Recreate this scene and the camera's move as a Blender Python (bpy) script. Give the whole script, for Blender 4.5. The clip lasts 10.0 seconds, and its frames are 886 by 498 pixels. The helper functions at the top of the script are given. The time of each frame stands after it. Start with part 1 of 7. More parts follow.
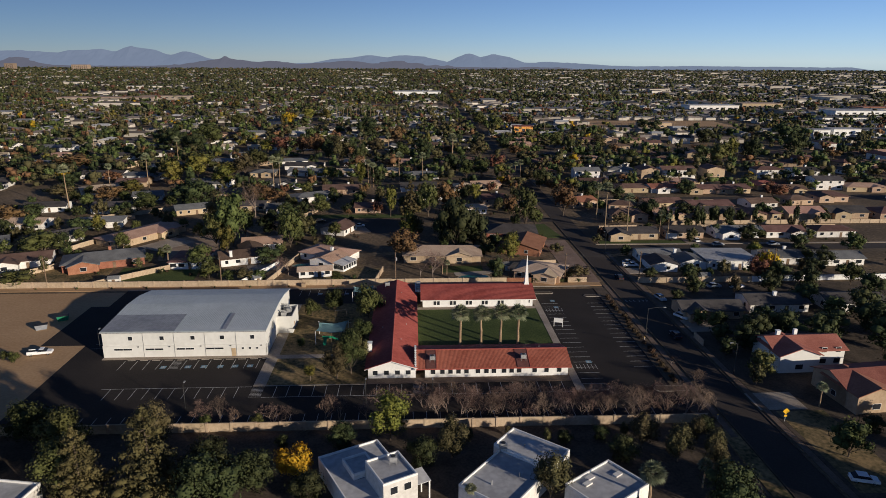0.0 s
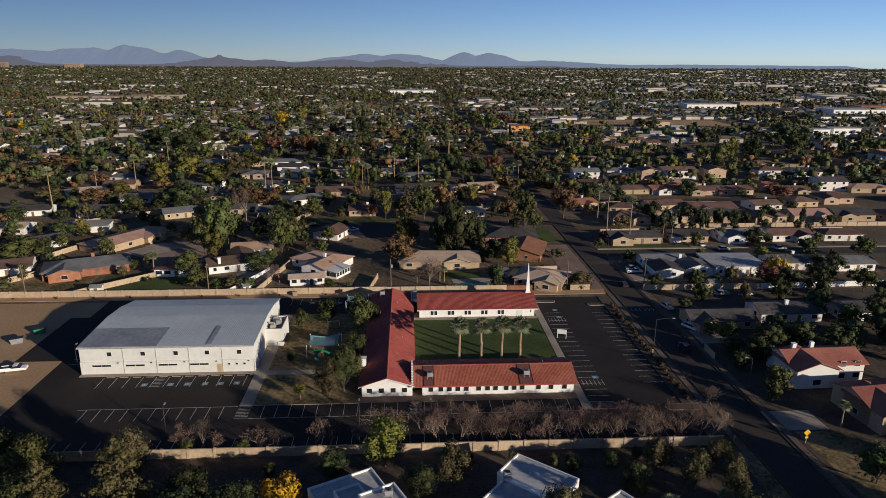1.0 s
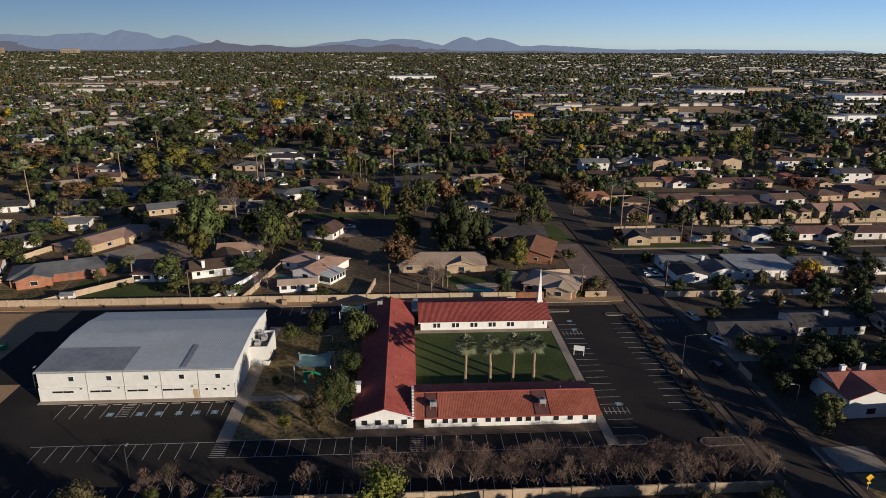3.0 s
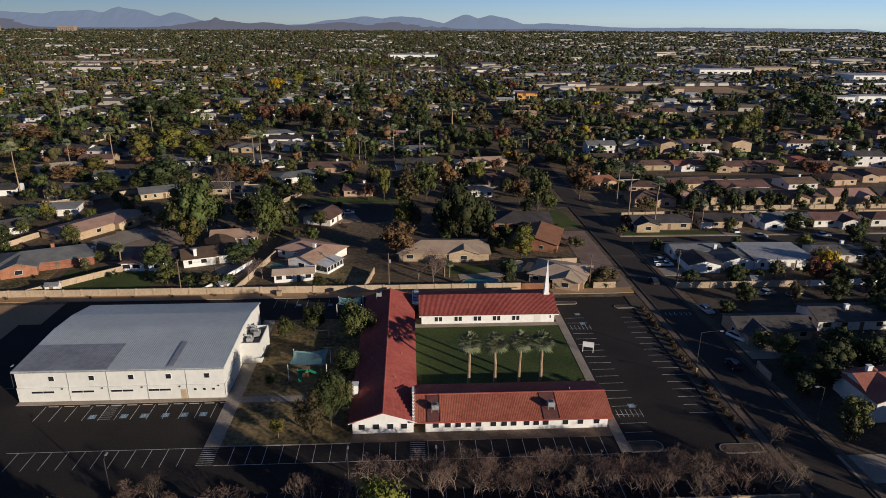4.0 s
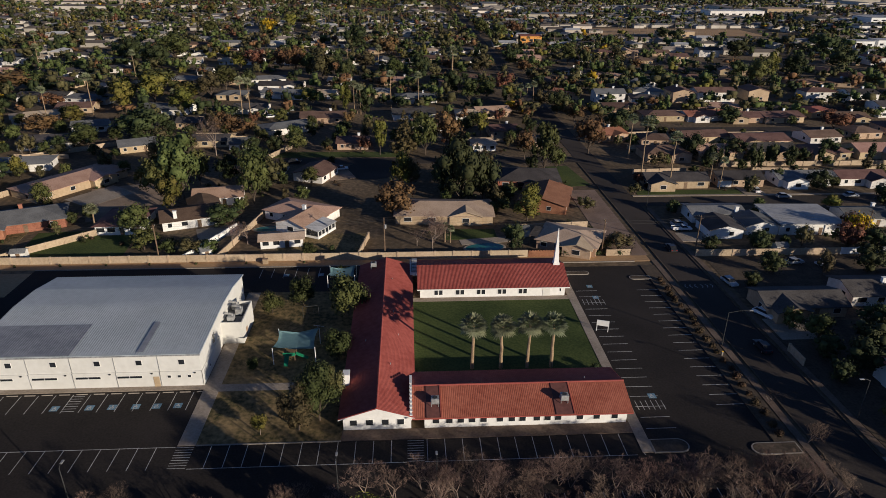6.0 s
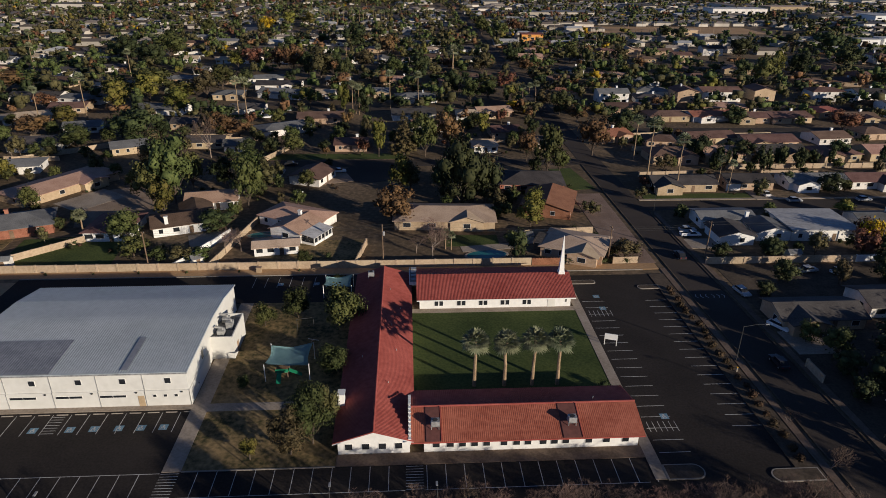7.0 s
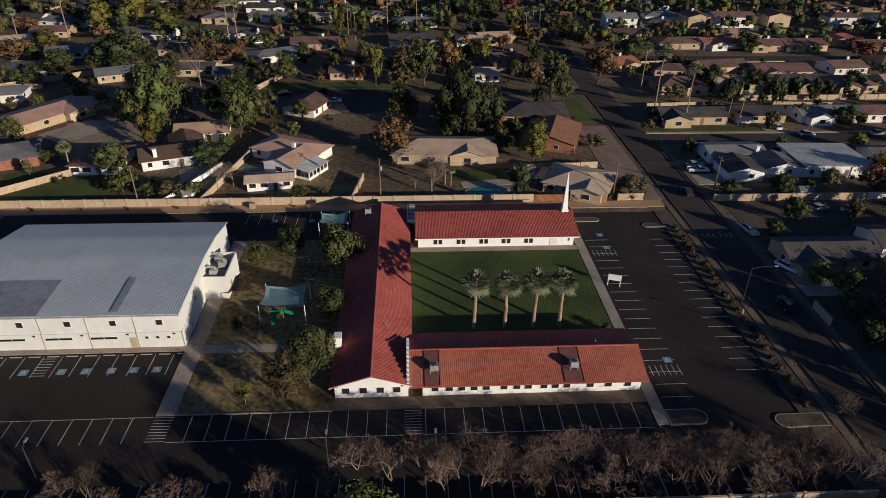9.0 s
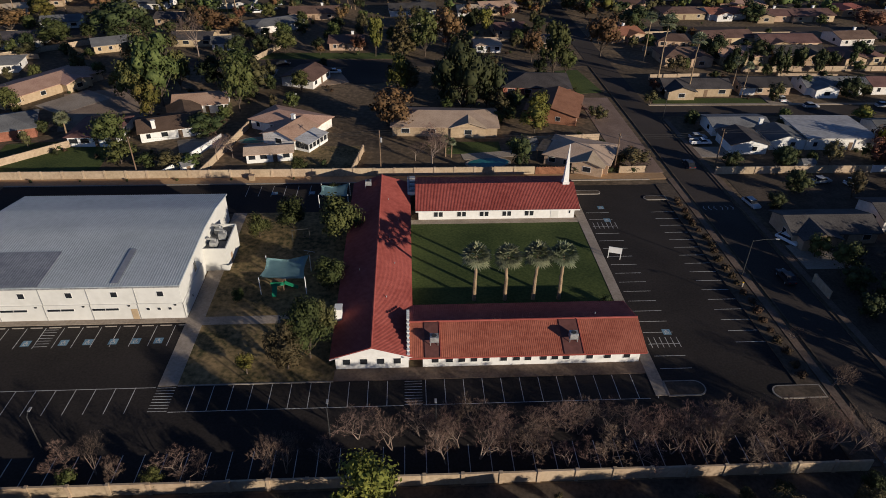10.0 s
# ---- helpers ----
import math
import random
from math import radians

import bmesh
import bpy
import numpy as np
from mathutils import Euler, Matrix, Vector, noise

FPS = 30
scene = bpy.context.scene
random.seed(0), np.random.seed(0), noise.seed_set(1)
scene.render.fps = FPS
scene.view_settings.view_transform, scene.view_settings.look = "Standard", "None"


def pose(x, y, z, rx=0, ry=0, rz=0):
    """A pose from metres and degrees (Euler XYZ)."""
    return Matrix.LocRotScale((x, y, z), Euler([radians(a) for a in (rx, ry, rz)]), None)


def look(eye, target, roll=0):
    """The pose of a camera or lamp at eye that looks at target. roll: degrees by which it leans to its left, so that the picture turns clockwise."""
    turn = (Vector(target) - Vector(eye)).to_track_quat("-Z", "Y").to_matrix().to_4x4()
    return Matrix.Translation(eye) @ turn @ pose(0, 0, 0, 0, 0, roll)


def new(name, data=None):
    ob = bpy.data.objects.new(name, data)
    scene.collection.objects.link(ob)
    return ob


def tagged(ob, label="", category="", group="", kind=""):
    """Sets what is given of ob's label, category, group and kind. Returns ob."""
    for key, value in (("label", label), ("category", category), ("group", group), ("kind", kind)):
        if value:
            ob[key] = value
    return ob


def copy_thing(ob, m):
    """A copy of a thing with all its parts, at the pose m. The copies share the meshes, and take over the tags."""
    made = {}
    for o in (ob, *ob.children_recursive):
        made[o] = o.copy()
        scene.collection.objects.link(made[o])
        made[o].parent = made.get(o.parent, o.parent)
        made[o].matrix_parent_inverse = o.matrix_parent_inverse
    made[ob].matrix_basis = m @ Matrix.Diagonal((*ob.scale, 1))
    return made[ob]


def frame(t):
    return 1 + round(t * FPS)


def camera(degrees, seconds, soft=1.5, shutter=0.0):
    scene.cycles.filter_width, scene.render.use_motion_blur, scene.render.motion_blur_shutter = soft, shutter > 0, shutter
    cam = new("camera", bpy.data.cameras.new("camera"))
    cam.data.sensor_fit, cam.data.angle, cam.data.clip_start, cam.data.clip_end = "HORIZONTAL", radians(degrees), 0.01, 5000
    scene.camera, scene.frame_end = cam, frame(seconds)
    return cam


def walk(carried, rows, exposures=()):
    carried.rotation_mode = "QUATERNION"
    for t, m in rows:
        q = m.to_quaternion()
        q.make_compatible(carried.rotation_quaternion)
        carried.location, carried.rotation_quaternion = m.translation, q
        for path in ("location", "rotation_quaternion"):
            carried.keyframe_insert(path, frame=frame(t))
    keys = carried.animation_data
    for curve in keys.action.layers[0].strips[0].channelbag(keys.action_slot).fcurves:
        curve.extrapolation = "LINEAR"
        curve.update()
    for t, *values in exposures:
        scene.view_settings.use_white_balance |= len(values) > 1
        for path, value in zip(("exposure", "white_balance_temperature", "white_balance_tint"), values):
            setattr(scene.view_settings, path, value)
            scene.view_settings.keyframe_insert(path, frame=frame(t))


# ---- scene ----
cam = camera(69.0, 10.0, soft=0.8)
PATH = [
    (0, (10.244, -130.581, 68.576), (10.337, -128.665, 68.012), 0.3),
    (0.5, (10.133, -126.27, 68.545), (10.239, -124.354, 67.981), 0.3),
    (1, (10.089, -121.914, 68.526), (10.196, -119.999, 67.958), 0.3),
    (1.5, (10.083, -117.498, 68.503), (10.189, -115.585, 67.927), 0.2),
    (2, (10.12, -113.035, 68.492), (10.226, -111.126, 67.907), 0.2),
    (2.5, (10.195, -108.632, 68.467), (10.301, -106.726, 67.871), 0.2),
    (4, (10.389, -95.91, 68.147), (10.491, -94.028, 67.48), 0.3),
    (4.5, (10.493, -91.979, 68.056), (10.594, -90.118, 67.332), 0.3),
    (5, (10.555, -88.223, 67.984), (10.657, -86.385, 67.203), 0.4),
    (5.5, (10.621, -84.612, 67.921), (10.725, -82.787, 67.11), 0.5),
    (7, (11.008, -74.831, 67.436), (11.111, -73.014, 66.607), 0.5),
    (7.5, (11.087, -72.469, 67.342), (11.192, -70.652, 66.513), 0.6),
    (8, (11.129, -71.047, 67.191), (11.236, -69.24, 66.34), 0.6),
    (8.5, (11.12, -70.386, 66.995), (11.227, -68.62, 66.063), 0.7),
    (9, (11.167, -70.157, 66.833), (11.27, -68.44, 65.811), 0.8),
    (9.5, (11.187, -70.11, 66.69), (11.288, -68.426, 65.616), 0.9),
    (10, (11.203, -70.123, 66.594), (11.303, -68.45, 65.502), 0.9),
]
walk(cam, [(t, look(eye, target, roll)) for t, eye, target, roll in PATH])

# ---- light ----
SUN_UP = radians(12)
SUN_ROUND = radians(131.8)
world = bpy.data.worlds.new("sky")
scene.world = world
world.use_nodes = True
wn = world.node_tree
sky = wn.nodes.new("ShaderNodeTexSky")
sky.sky_type, sky.sun_disc = "NISHITA", False
sky.sun_elevation, sky.sun_rotation = SUN_UP, -SUN_ROUND
sky.altitude, sky.air_density, sky.dust_density, sky.ozone_density = 350, 0.6, 0.0, 3.5
tint = wn.nodes.new("ShaderNodeMix")
tint.data_type, tint.blend_type = "RGBA", "MULTIPLY"
tint.inputs[0].default_value = 1.0
tint.inputs[7].default_value = (1.06, 0.98, 1.06, 1)
wn.links.new(sky.outputs[0], tint.inputs[6])
wn.links.new(tint.outputs[2], wn.nodes["Background"].inputs[0])
wn.nodes["Background"].inputs[1].default_value = 0.079
sun = new("sun", bpy.data.lights.new("sun", "SUN"))
sun.data.energy, sun.data.angle, sun.data.color = 5.0, radians(0.6), (1.0, 0.885, 0.735)
sun.matrix_basis = look((0, 0, 0), (-math.sin(SUN_ROUND) * math.cos(SUN_UP), -math.cos(SUN_ROUND) * math.cos(SUN_UP), -math.sin(SUN_UP)))
scene.view_settings.exposure = 0.0


# ---- materials ----
def material(name, low, high, rough=0.85, grain=2.0, patch=0.15, bump=0.0, spread=0.0, metal=0.0, stretch=(1, 1, 1), third=None):
    """Two colours mixed by noise at two scales; spread: hue and value change from object to object."""
    m = bpy.data.materials.new(name)
    m.use_nodes = True
    n, l = m.node_tree.nodes, m.node_tree.links
    b = n["Principled BSDF"]
    co = n.new("ShaderNodeTexCoord")
    mp = n.new("ShaderNodeMapping")
    mp.inputs["Scale"].default_value = stretch
    geo = n.new("ShaderNodeNewGeometry")
    l.new(geo.outputs["Position"], mp.inputs[0])
    fine, wide = n.new("ShaderNodeTexNoise"), n.new("ShaderNodeTexNoise")
    fine.inputs["Scale"].default_value, wide.inputs["Scale"].default_value = grain, patch
    fine.inputs["Detail"].default_value, wide.inputs["Detail"].default_value = 4, 5
    l.new(mp.outputs[0], fine.inputs["Vector"])
    l.new(mp.outputs[0], wide.inputs["Vector"])
    add = n.new("ShaderNodeMath")
    add.operation = "ADD"
    l.new(fine.outputs[0], add.inputs[0])
    l.new(wide.outputs[0], add.inputs[1])
    ramp = n.new("ShaderNodeValToRGB")
    half = n.new("ShaderNodeMath")
    half.operation = "MULTIPLY"
    half.inputs[1].default_value = 0.5
    l.new(add.outputs[0], half.inputs[0])
    l.new(half.outputs[0], ramp.inputs[0])
    ramp.color_ramp.elements[0].position, ramp.color_ramp.elements[1].position = 0.38, 0.62
    ramp.color_ramp.elements[0].color, ramp.color_ramp.elements[1].color = (*low, 1), (*high, 1)
    if third:
        e = ramp.color_ramp.elements.new(0.5)
        e.color = (*third, 1)
    out = ramp.outputs[0]
    if spread:
        info = n.new("ShaderNodeObjectInfo")
        hsv = n.new("ShaderNodeHueSaturation")
        val = n.new("ShaderNodeMapRange")
        val.inputs["To Min"].default_value, val.inputs["To Max"].default_value = 1 - spread, 1 + spread
        hue = n.new("ShaderNodeMapRange")
        hue.inputs["To Min"].default_value, hue.inputs["To Max"].default_value = 0.5 - spread * 0.12, 0.5 + spread * 0.05
        mul = n.new("ShaderNodeMath")
        mul.operation = "MULTIPLY"
        mul.inputs[1].default_value = 7.31
        fr = n.new("ShaderNodeMath")
        fr.operation = "FRACT"
        l.new(info.outputs["Random"], mul.inputs[0])
        l.new(mul.outputs[0], fr.inputs[0])
        l.new(info.outputs["Random"], val.inputs[0])
        l.new(fr.outputs[0], hue.inputs[0])
        l.new(val.outputs[0], hsv.inputs["Value"])
        l.new(hue.outputs[0], hsv.inputs["Hue"])
        l.new(out, hsv.inputs["Color"])
        out = hsv.outputs[0]
    l.new(out, b.inputs["Base Color"])
    b.inputs["Roughness"].default_value, b.inputs["Metallic"].default_value = rough, metal
    b.inputs["Specular IOR Level"].default_value = 0.25
    if bump:
        bp = n.new("ShaderNodeBump")
        bp.inputs["Strength"].default_value, bp.inputs["Distance"].default_value = bump, 0.03
        l.new(fine.outputs[0], bp.inputs["Height"])
        l.new(bp.outputs[0], b.inputs["Normal"])
    return m


def islands(m, spread=0.2):
    """Vary a foliage material from leaf to leaf."""
    n, l = m.node_tree.nodes, m.node_tree.links
    b = n["Principled BSDF"]
    src = b.inputs["Base Color"].links[0].from_socket
    geo = n.new("ShaderNodeNewGeometry")
    hsv = n.new("ShaderNodeHueSaturation")
    val = n.new("ShaderNodeMapRange")
    val.inputs["To Min"].default_value, val.inputs["To Max"].default_value = 1 - spread, 1 + spread
    l.new(geo.outputs["Random Per Island"], val.inputs[0])
    l.new(val.outputs[0], hsv.inputs["Value"])
    l.new(src, hsv.inputs["Color"])
    l.new(hsv.outputs[0], b.inputs["Base Color"])
    return m


M_GROUND = material("dry_earth", (0.085, 0.06, 0.036), (0.23, 0.16, 0.098), 0.95, 0.8, 0.03, 0.3, third=(0.125, 0.09, 0.056))
M_DIRT = material("bare_dirt", (0.37, 0.225, 0.115), (0.48, 0.31, 0.17), 0.95, 1.5, 0.06, 0.3)
M_ASPHALT = material("asphalt", (0.018, 0.0145, 0.0125), (0.036, 0.029, 0.0255), 0.9, 3.0, 0.08, 0.2)
M_ROAD = material("old_asphalt", (0.038, 0.030, 0.025), (0.064, 0.051, 0.043), 0.9, 3.0, 0.06, 0.2)
M_CONCRETE = material("concrete", (0.27, 0.22, 0.17), (0.4, 0.335, 0.27), 0.9, 2.5, 0.2, 0.1)
# brown walk colour; on the east pavement it stands in for tree shade
M_EARTHWALK = material("brown_and_shade_paving", (0.11, 0.078, 0.058), (0.19, 0.138, 0.105), 0.9, 2.5, 0.3, 0.1)
# dark planted earth; also painted on eastern yards and kerb in place of shade
M_EARTHSHADE = material("dark_earth_and_shade", (0.055, 0.042, 0.03), (0.12, 0.09, 0.065), 0.95, 2.0, 0.3, 0.3)
M_KERB = material("kerb_concrete", (0.24, 0.21, 0.18), (0.36, 0.32, 0.27), 0.9, 3.0, 0.2)
M_GRASS = material("winter_lawn", (0.032, 0.052, 0.012), (0.084, 0.108, 0.029), 0.95, 2.2, 0.10, 0.4)
M_DRYGRASS = material("dry_lawn", (0.045, 0.045, 0.018), (0.32, 0.22, 0.105), 0.95, 1.2, 0.13, 0.4)
M_GRAVEL = material("gravel_yard", (0.20, 0.145, 0.10), (0.33, 0.25, 0.18), 0.95, 4.0, 0.2, 0.3, 0.2)
M_PAINT = material("road_paint", (0.3, 0.29, 0.28), (0.6, 0.59, 0.56), 0.8, 3.0, 0.5)
M_BLUE = material("blue_paint", (0.1, 0.2, 0.28), (0.2, 0.32, 0.4), 0.8, 3.0, 0.5)
M_YELLOW = material("yellow_sign", (0.75, 0.42, 0.02), (0.85, 0.5, 0.03), 0.5)
M_WHITE = material("white_stucco", (0.70, 0.69, 0.66), (0.82, 0.81, 0.78), 0.85, 1.4, 0.2, 0.1)
M_CREAM = material("cream_panel", (0.60, 0.59, 0.55), (0.68, 0.67, 0.63), 0.85, 0.9, 0.12, 0.05)
M_METALROOF = material("grey_metal_roof", (0.40, 0.44, 0.455), (0.48, 0.525, 0.54), 0.6, 1.0, 0.12, metal=0.15)
M_METALDARK = material("dark_metal_panel", (0.20, 0.215, 0.24), (0.30, 0.315, 0.34), 0.5, 1.0, 0.2, metal=0.2)
M_METAL = material("galvanised_metal", (0.3, 0.3, 0.3), (0.5, 0.5, 0.49), 0.5, 2.0, 0.5, metal=0.4)
M_DARKMETAL = material("dark_metal", (0.03, 0.03, 0.03), (0.06, 0.06, 0.06), 0.6)
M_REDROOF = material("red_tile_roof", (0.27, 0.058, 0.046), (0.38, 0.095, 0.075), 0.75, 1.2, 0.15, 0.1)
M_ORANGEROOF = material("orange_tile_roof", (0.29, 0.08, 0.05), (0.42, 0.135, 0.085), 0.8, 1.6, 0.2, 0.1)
M_BROWNWELL = material("brown_roof_well", (0.11, 0.045, 0.04), (0.17, 0.07, 0.06), 0.85, 1.5, 0.3)
M_GLASS = material("dark_window_glass", (0.015, 0.017, 0.02), (0.03, 0.033, 0.04), 0.12)
M_TAN = material("tan_stucco", (0.36, 0.265, 0.165), (0.48, 0.365, 0.24), 0.9, 1.5, 0.2, 0.1, 0.18)
M_HOUSEWHITE = material("house_white", (0.60, 0.57, 0.52), (0.78, 0.75, 0.70), 0.9, 1.5, 0.2, 0.0, 0.15)
M_BRICK = material("brick_wall", (0.22, 0.085, 0.05), (0.36, 0.16, 0.10), 0.9, 6.0, 0.5, 0.2, 0.1)
M_BLOCK = material("block_wall", (0.36, 0.27, 0.18), (0.50, 0.39, 0.27), 0.9, 2.0, 0.2, 0.15, 0.06)
M_RGREY = material("grey_shingle", (0.11, 0.11, 0.112), (0.19, 0.19, 0.19), 0.9, 4.0, 0.3, 0.2, 0.3)
M_RDARK = material("dark_shingle", (0.045, 0.04, 0.04), (0.10, 0.09, 0.085), 0.9, 4.0, 0.3, 0.2, 0.3)
M_RBROWN = material("brown_shingle", (0.105, 0.062, 0.046), (0.19, 0.118, 0.088), 0.9, 4.0, 0.3, 0.2, 0.25)
M_RPINK = material("pink_brown_tile", (0.36, 0.22, 0.155), (0.50, 0.33, 0.24), 0.9, 3.0, 0.3, 0.2, 0.15)
M_RTERRA = material("terracotta_tile", (0.24, 0.1, 0.06), (0.36, 0.165, 0.1), 0.9, 3.0, 0.3, 0.2, 0.2)
M_RTAN = material("tan_roof", (0.38, 0.29, 0.20), (0.52, 0.41, 0.29), 0.9, 3.0, 0.3, 0.2, 0.15)
M_RWHITE = material("white_foam_roof", (0.36, 0.355, 0.355), (0.5, 0.495, 0.49), 0.8, 1.0, 0.25, 0.1, 0.1)
M_BARK = material("bark", (0.06, 0.045, 0.035), (0.16, 0.12, 0.09), 0.95, 5.0, 0.5, 0.5)
M_PALEBARK = material("pale_bark", (0.15, 0.11, 0.085), (0.28, 0.22, 0.18), 0.95, 5.0, 0.5, 0.3)
M_PALMTRUNK = material("palm_trunk", (0.22, 0.15, 0.09), (0.38, 0.27, 0.17), 0.95, 6.0, 0.8, 0.5)
M_TWIG = islands(material("bare_twigs", (0.115, 0.076, 0.058), (0.22, 0.155, 0.12), 0.95, 2.0, 0.2, 0, 0.2), 0.35)
M_LEAF = islands(material("green_leaves", (0.034, 0.045, 0.012), (0.088, 0.1, 0.03), 0.8, 1.5, 0.3, 0, 0.35))
M_OLIVE = islands(material("olive_leaves", (0.05, 0.047, 0.018), (0.115, 0.102, 0.042), 0.8, 1.5, 0.3, 0, 0.3))
M_PINE = islands(material("pine_needles", (0.048, 0.044, 0.017), (0.115, 0.098, 0.036), 0.85, 1.5, 0.3, 0, 0.25))
M_SHRUB = islands(material("brown_shrub_leaves", (0.035, 0.024, 0.014), (0.085, 0.055, 0.03), 0.85, 1.5, 0.3, 0, 0.2))
M_DARKLEAF = islands(material("dark_leaves", (0.018, 0.028, 0.01), (0.05, 0.06, 0.02), 0.8, 1.5, 0.3, 0, 0.3))
M_BRIGHT = islands(material("yellow_green_leaves", (0.075, 0.085, 0.015), (0.16, 0.15, 0.03), 0.8, 1.5, 0.3, 0, 0.3))
M_RUST = islands(material("rust_leaves", (0.08, 0.046, 0.022), (0.165, 0.09, 0.04), 0.8, 1.5, 0.3, 0, 0.3))
M_GOLD = islands(material("gold_leaves", (0.30, 0.19, 0.01), (0.50, 0.33, 0.02), 0.8, 1.5, 0.3, 0, 0.15))
M_CRIMSON = islands(material("crimson_flowers", (0.22, 0.015, 0.03), (0.36, 0.03, 0.05), 0.8, 1.5, 0.3))
M_FROND = islands(material("palm_fronds", (0.13, 0.145, 0.08), (0.25, 0.265, 0.16), 0.7, 1.5, 0.3, 0, 0.2))
M_TEAL = material("teal_shade_cloth", (0.2, 0.36, 0.39), (0.27, 0.44, 0.47), 0.8, 1.0, 0.3)
M_PLAYGREEN = material("green_plastic", (0.01, 0.16, 0.08), (0.02, 0.24, 0.12), 0.5)
M_WATER = material("pool_water", (0.02, 0.13, 0.15), (0.03, 0.17, 0.18), 0.08)
M_WOOD = material("weathered_wood", (0.13, 0.085, 0.055), (0.24, 0.16, 0.105), 0.9, 5.0, 0.5)
M_REDWOOD = material("red_wood_fence", (0.22, 0.09, 0.05), (0.34, 0.16, 0.09), 0.9, 5.0, 0.5)
M_ORANGE = material("orange_stucco", (0.62, 0.28, 0.07), (0.72, 0.34, 0.09), 0.9)
M_RUBBER = material("rubber", (0.012, 0.012, 0.012), (0.03, 0.03, 0.03), 0.85)
# foliage for the far woods, with the dulling of distance haze in its colour
M_HAZETREES = islands(material("haze_toned_foliage", (0.030, 0.036, 0.014), (0.085, 0.075, 0.032), 0.9, 0.02, 0.008, 0, 0, third=(0.05, 0.055, 0.022)), 0.3)
M_FARROOF = islands(material("far_roofs", (0.11, 0.09, 0.075), (0.24, 0.2, 0.17), 0.9, 0.03, 0.01), 0.7)
M_FARWALL = islands(material("far_walls", (0.36, 0.32, 0.27), (0.6, 0.55, 0.48), 0.9, 0.03, 0.01), 0.3)


def car_paint(name, c):
    m = material(name, c, tuple(v * 1.1 for v in c), 0.3)
    return m


# ---- builders ----
def part(name, bm, mat, parent=None, label=""):
    me = bpy.data.meshes.new(name)
    if isinstance(bm, bmesh.types.BMesh):
        bm.normal_update()
        bm.to_mesh(me)
        bm.free()
    else:
        me.from_pydata(bm[0], [], bm[1])
        if len(bm) > 2:
            me.shade_smooth()
            me.normals_split_custom_set_from_vertices(bm[2])
    me.materials.append(mat)
    ob = new(name, me)
    if parent:
        ob.parent = parent
    if label:
        tagged(ob, label)
    return ob


def thing(name, label, category, group="", kind="", at=None):
    ob = new(name)
    ob.empty_display_size = 0.3
    if at is not None:
        ob.matrix_basis = at
    return tagged(ob, label, category, group, kind)


def box(x0, x1, y0, y1, z0, z1, bm=None):
    bm = bm or bmesh.new()
    v = [bm.verts.new(p) for p in ((x0, y0, z0), (x1, y0, z0), (x1, y1, z0), (x0, y1, z0), (x0, y0, z1), (x1, y0, z1), (x1, y1, z1), (x0, y1, z1))]
    for f in ((3, 2, 1, 0), (4, 5, 6, 7), (0, 1, 5, 4), (1, 2, 6, 5), (2, 3, 7, 6), (3, 0, 4, 7)):
        bm.faces.new([v[i] for i in f])
    return bm


def prism(pts, z0, z1, bm=None):
    """A flat outline in x, y raised from z0 to z1."""
    bm = bm or bmesh.new()
    lo, hi = [bm.verts.new((x, y, z0)) for x, y in pts], [bm.verts.new((x, y, z1)) for x, y in pts]
    bm.faces.new(hi)
    bm.faces.new(lo[::-1])
    for i in range(len(pts)):
        j = (i + 1) % len(pts)
        bm.faces.new((lo[i], lo[j], hi[j], hi[i]))
    return bm


def profile_y(pts, y0, y1, bm=None):
    """An outline in x, z swept along y."""
    bm = bm or bmesh.new()
    a, b = [bm.verts.new((x, y0, z)) for x, z in pts], [bm.verts.new((x, y1, z)) for x, z in pts]
    bm.faces.new(a)
    bm.faces.new(b[::-1])
    for i in range(len(pts)):
        j = (i + 1) % len(pts)
        bm.faces.new((a[j], a[i], b[i], b[j]))
    return bm


def profile_x(pts, x0, x1, bm=None):
    """An outline in y, z swept along x."""
    bm = bm or bmesh.new()
    a, b = [bm.verts.new((x0, y, z)) for y, z in pts], [bm.verts.new((x1, y, z)) for y, z in pts]
    bm.faces.new(a[::-1])
    bm.faces.new(b)
    for i in range(len(pts)):
        j = (i + 1) % len(pts)
        bm.faces.new((a[i], a[j], b[j], b[i]))
    return bm


def ribbed(p0, p1, q0, q1, pitch, height, bm=None):
    """A roof slope from the eave p0-p1 to the ridge q0-q1 with raised ribs that run up it."""
    bm = bm or bmesh.new()
    p0, p1, q0, q1 = map(Vector, (p0, p1, q0, q1))
    up = (p1 - p0).cross(q0 - p0).normalized()
    count = max(1, round((p1 - p0).length / pitch))
    rows = []
    for i in range(count):
        for s, h in ((0.0, 0), (0.45, 0), (0.6, 1), (0.85, 1)):
            u = (i + s) / count
            rows.append((bm.verts.new(p0.lerp(p1, u) + up * h * height), bm.verts.new(q0.lerp(q1, u) + up * h * height)))
    rows.append((bm.verts.new(p1), bm.verts.new(q1)))
    for (a, b), (c, d) in zip(rows, rows[1:]):
        bm.faces.new((a, c, d, b))
    return bm


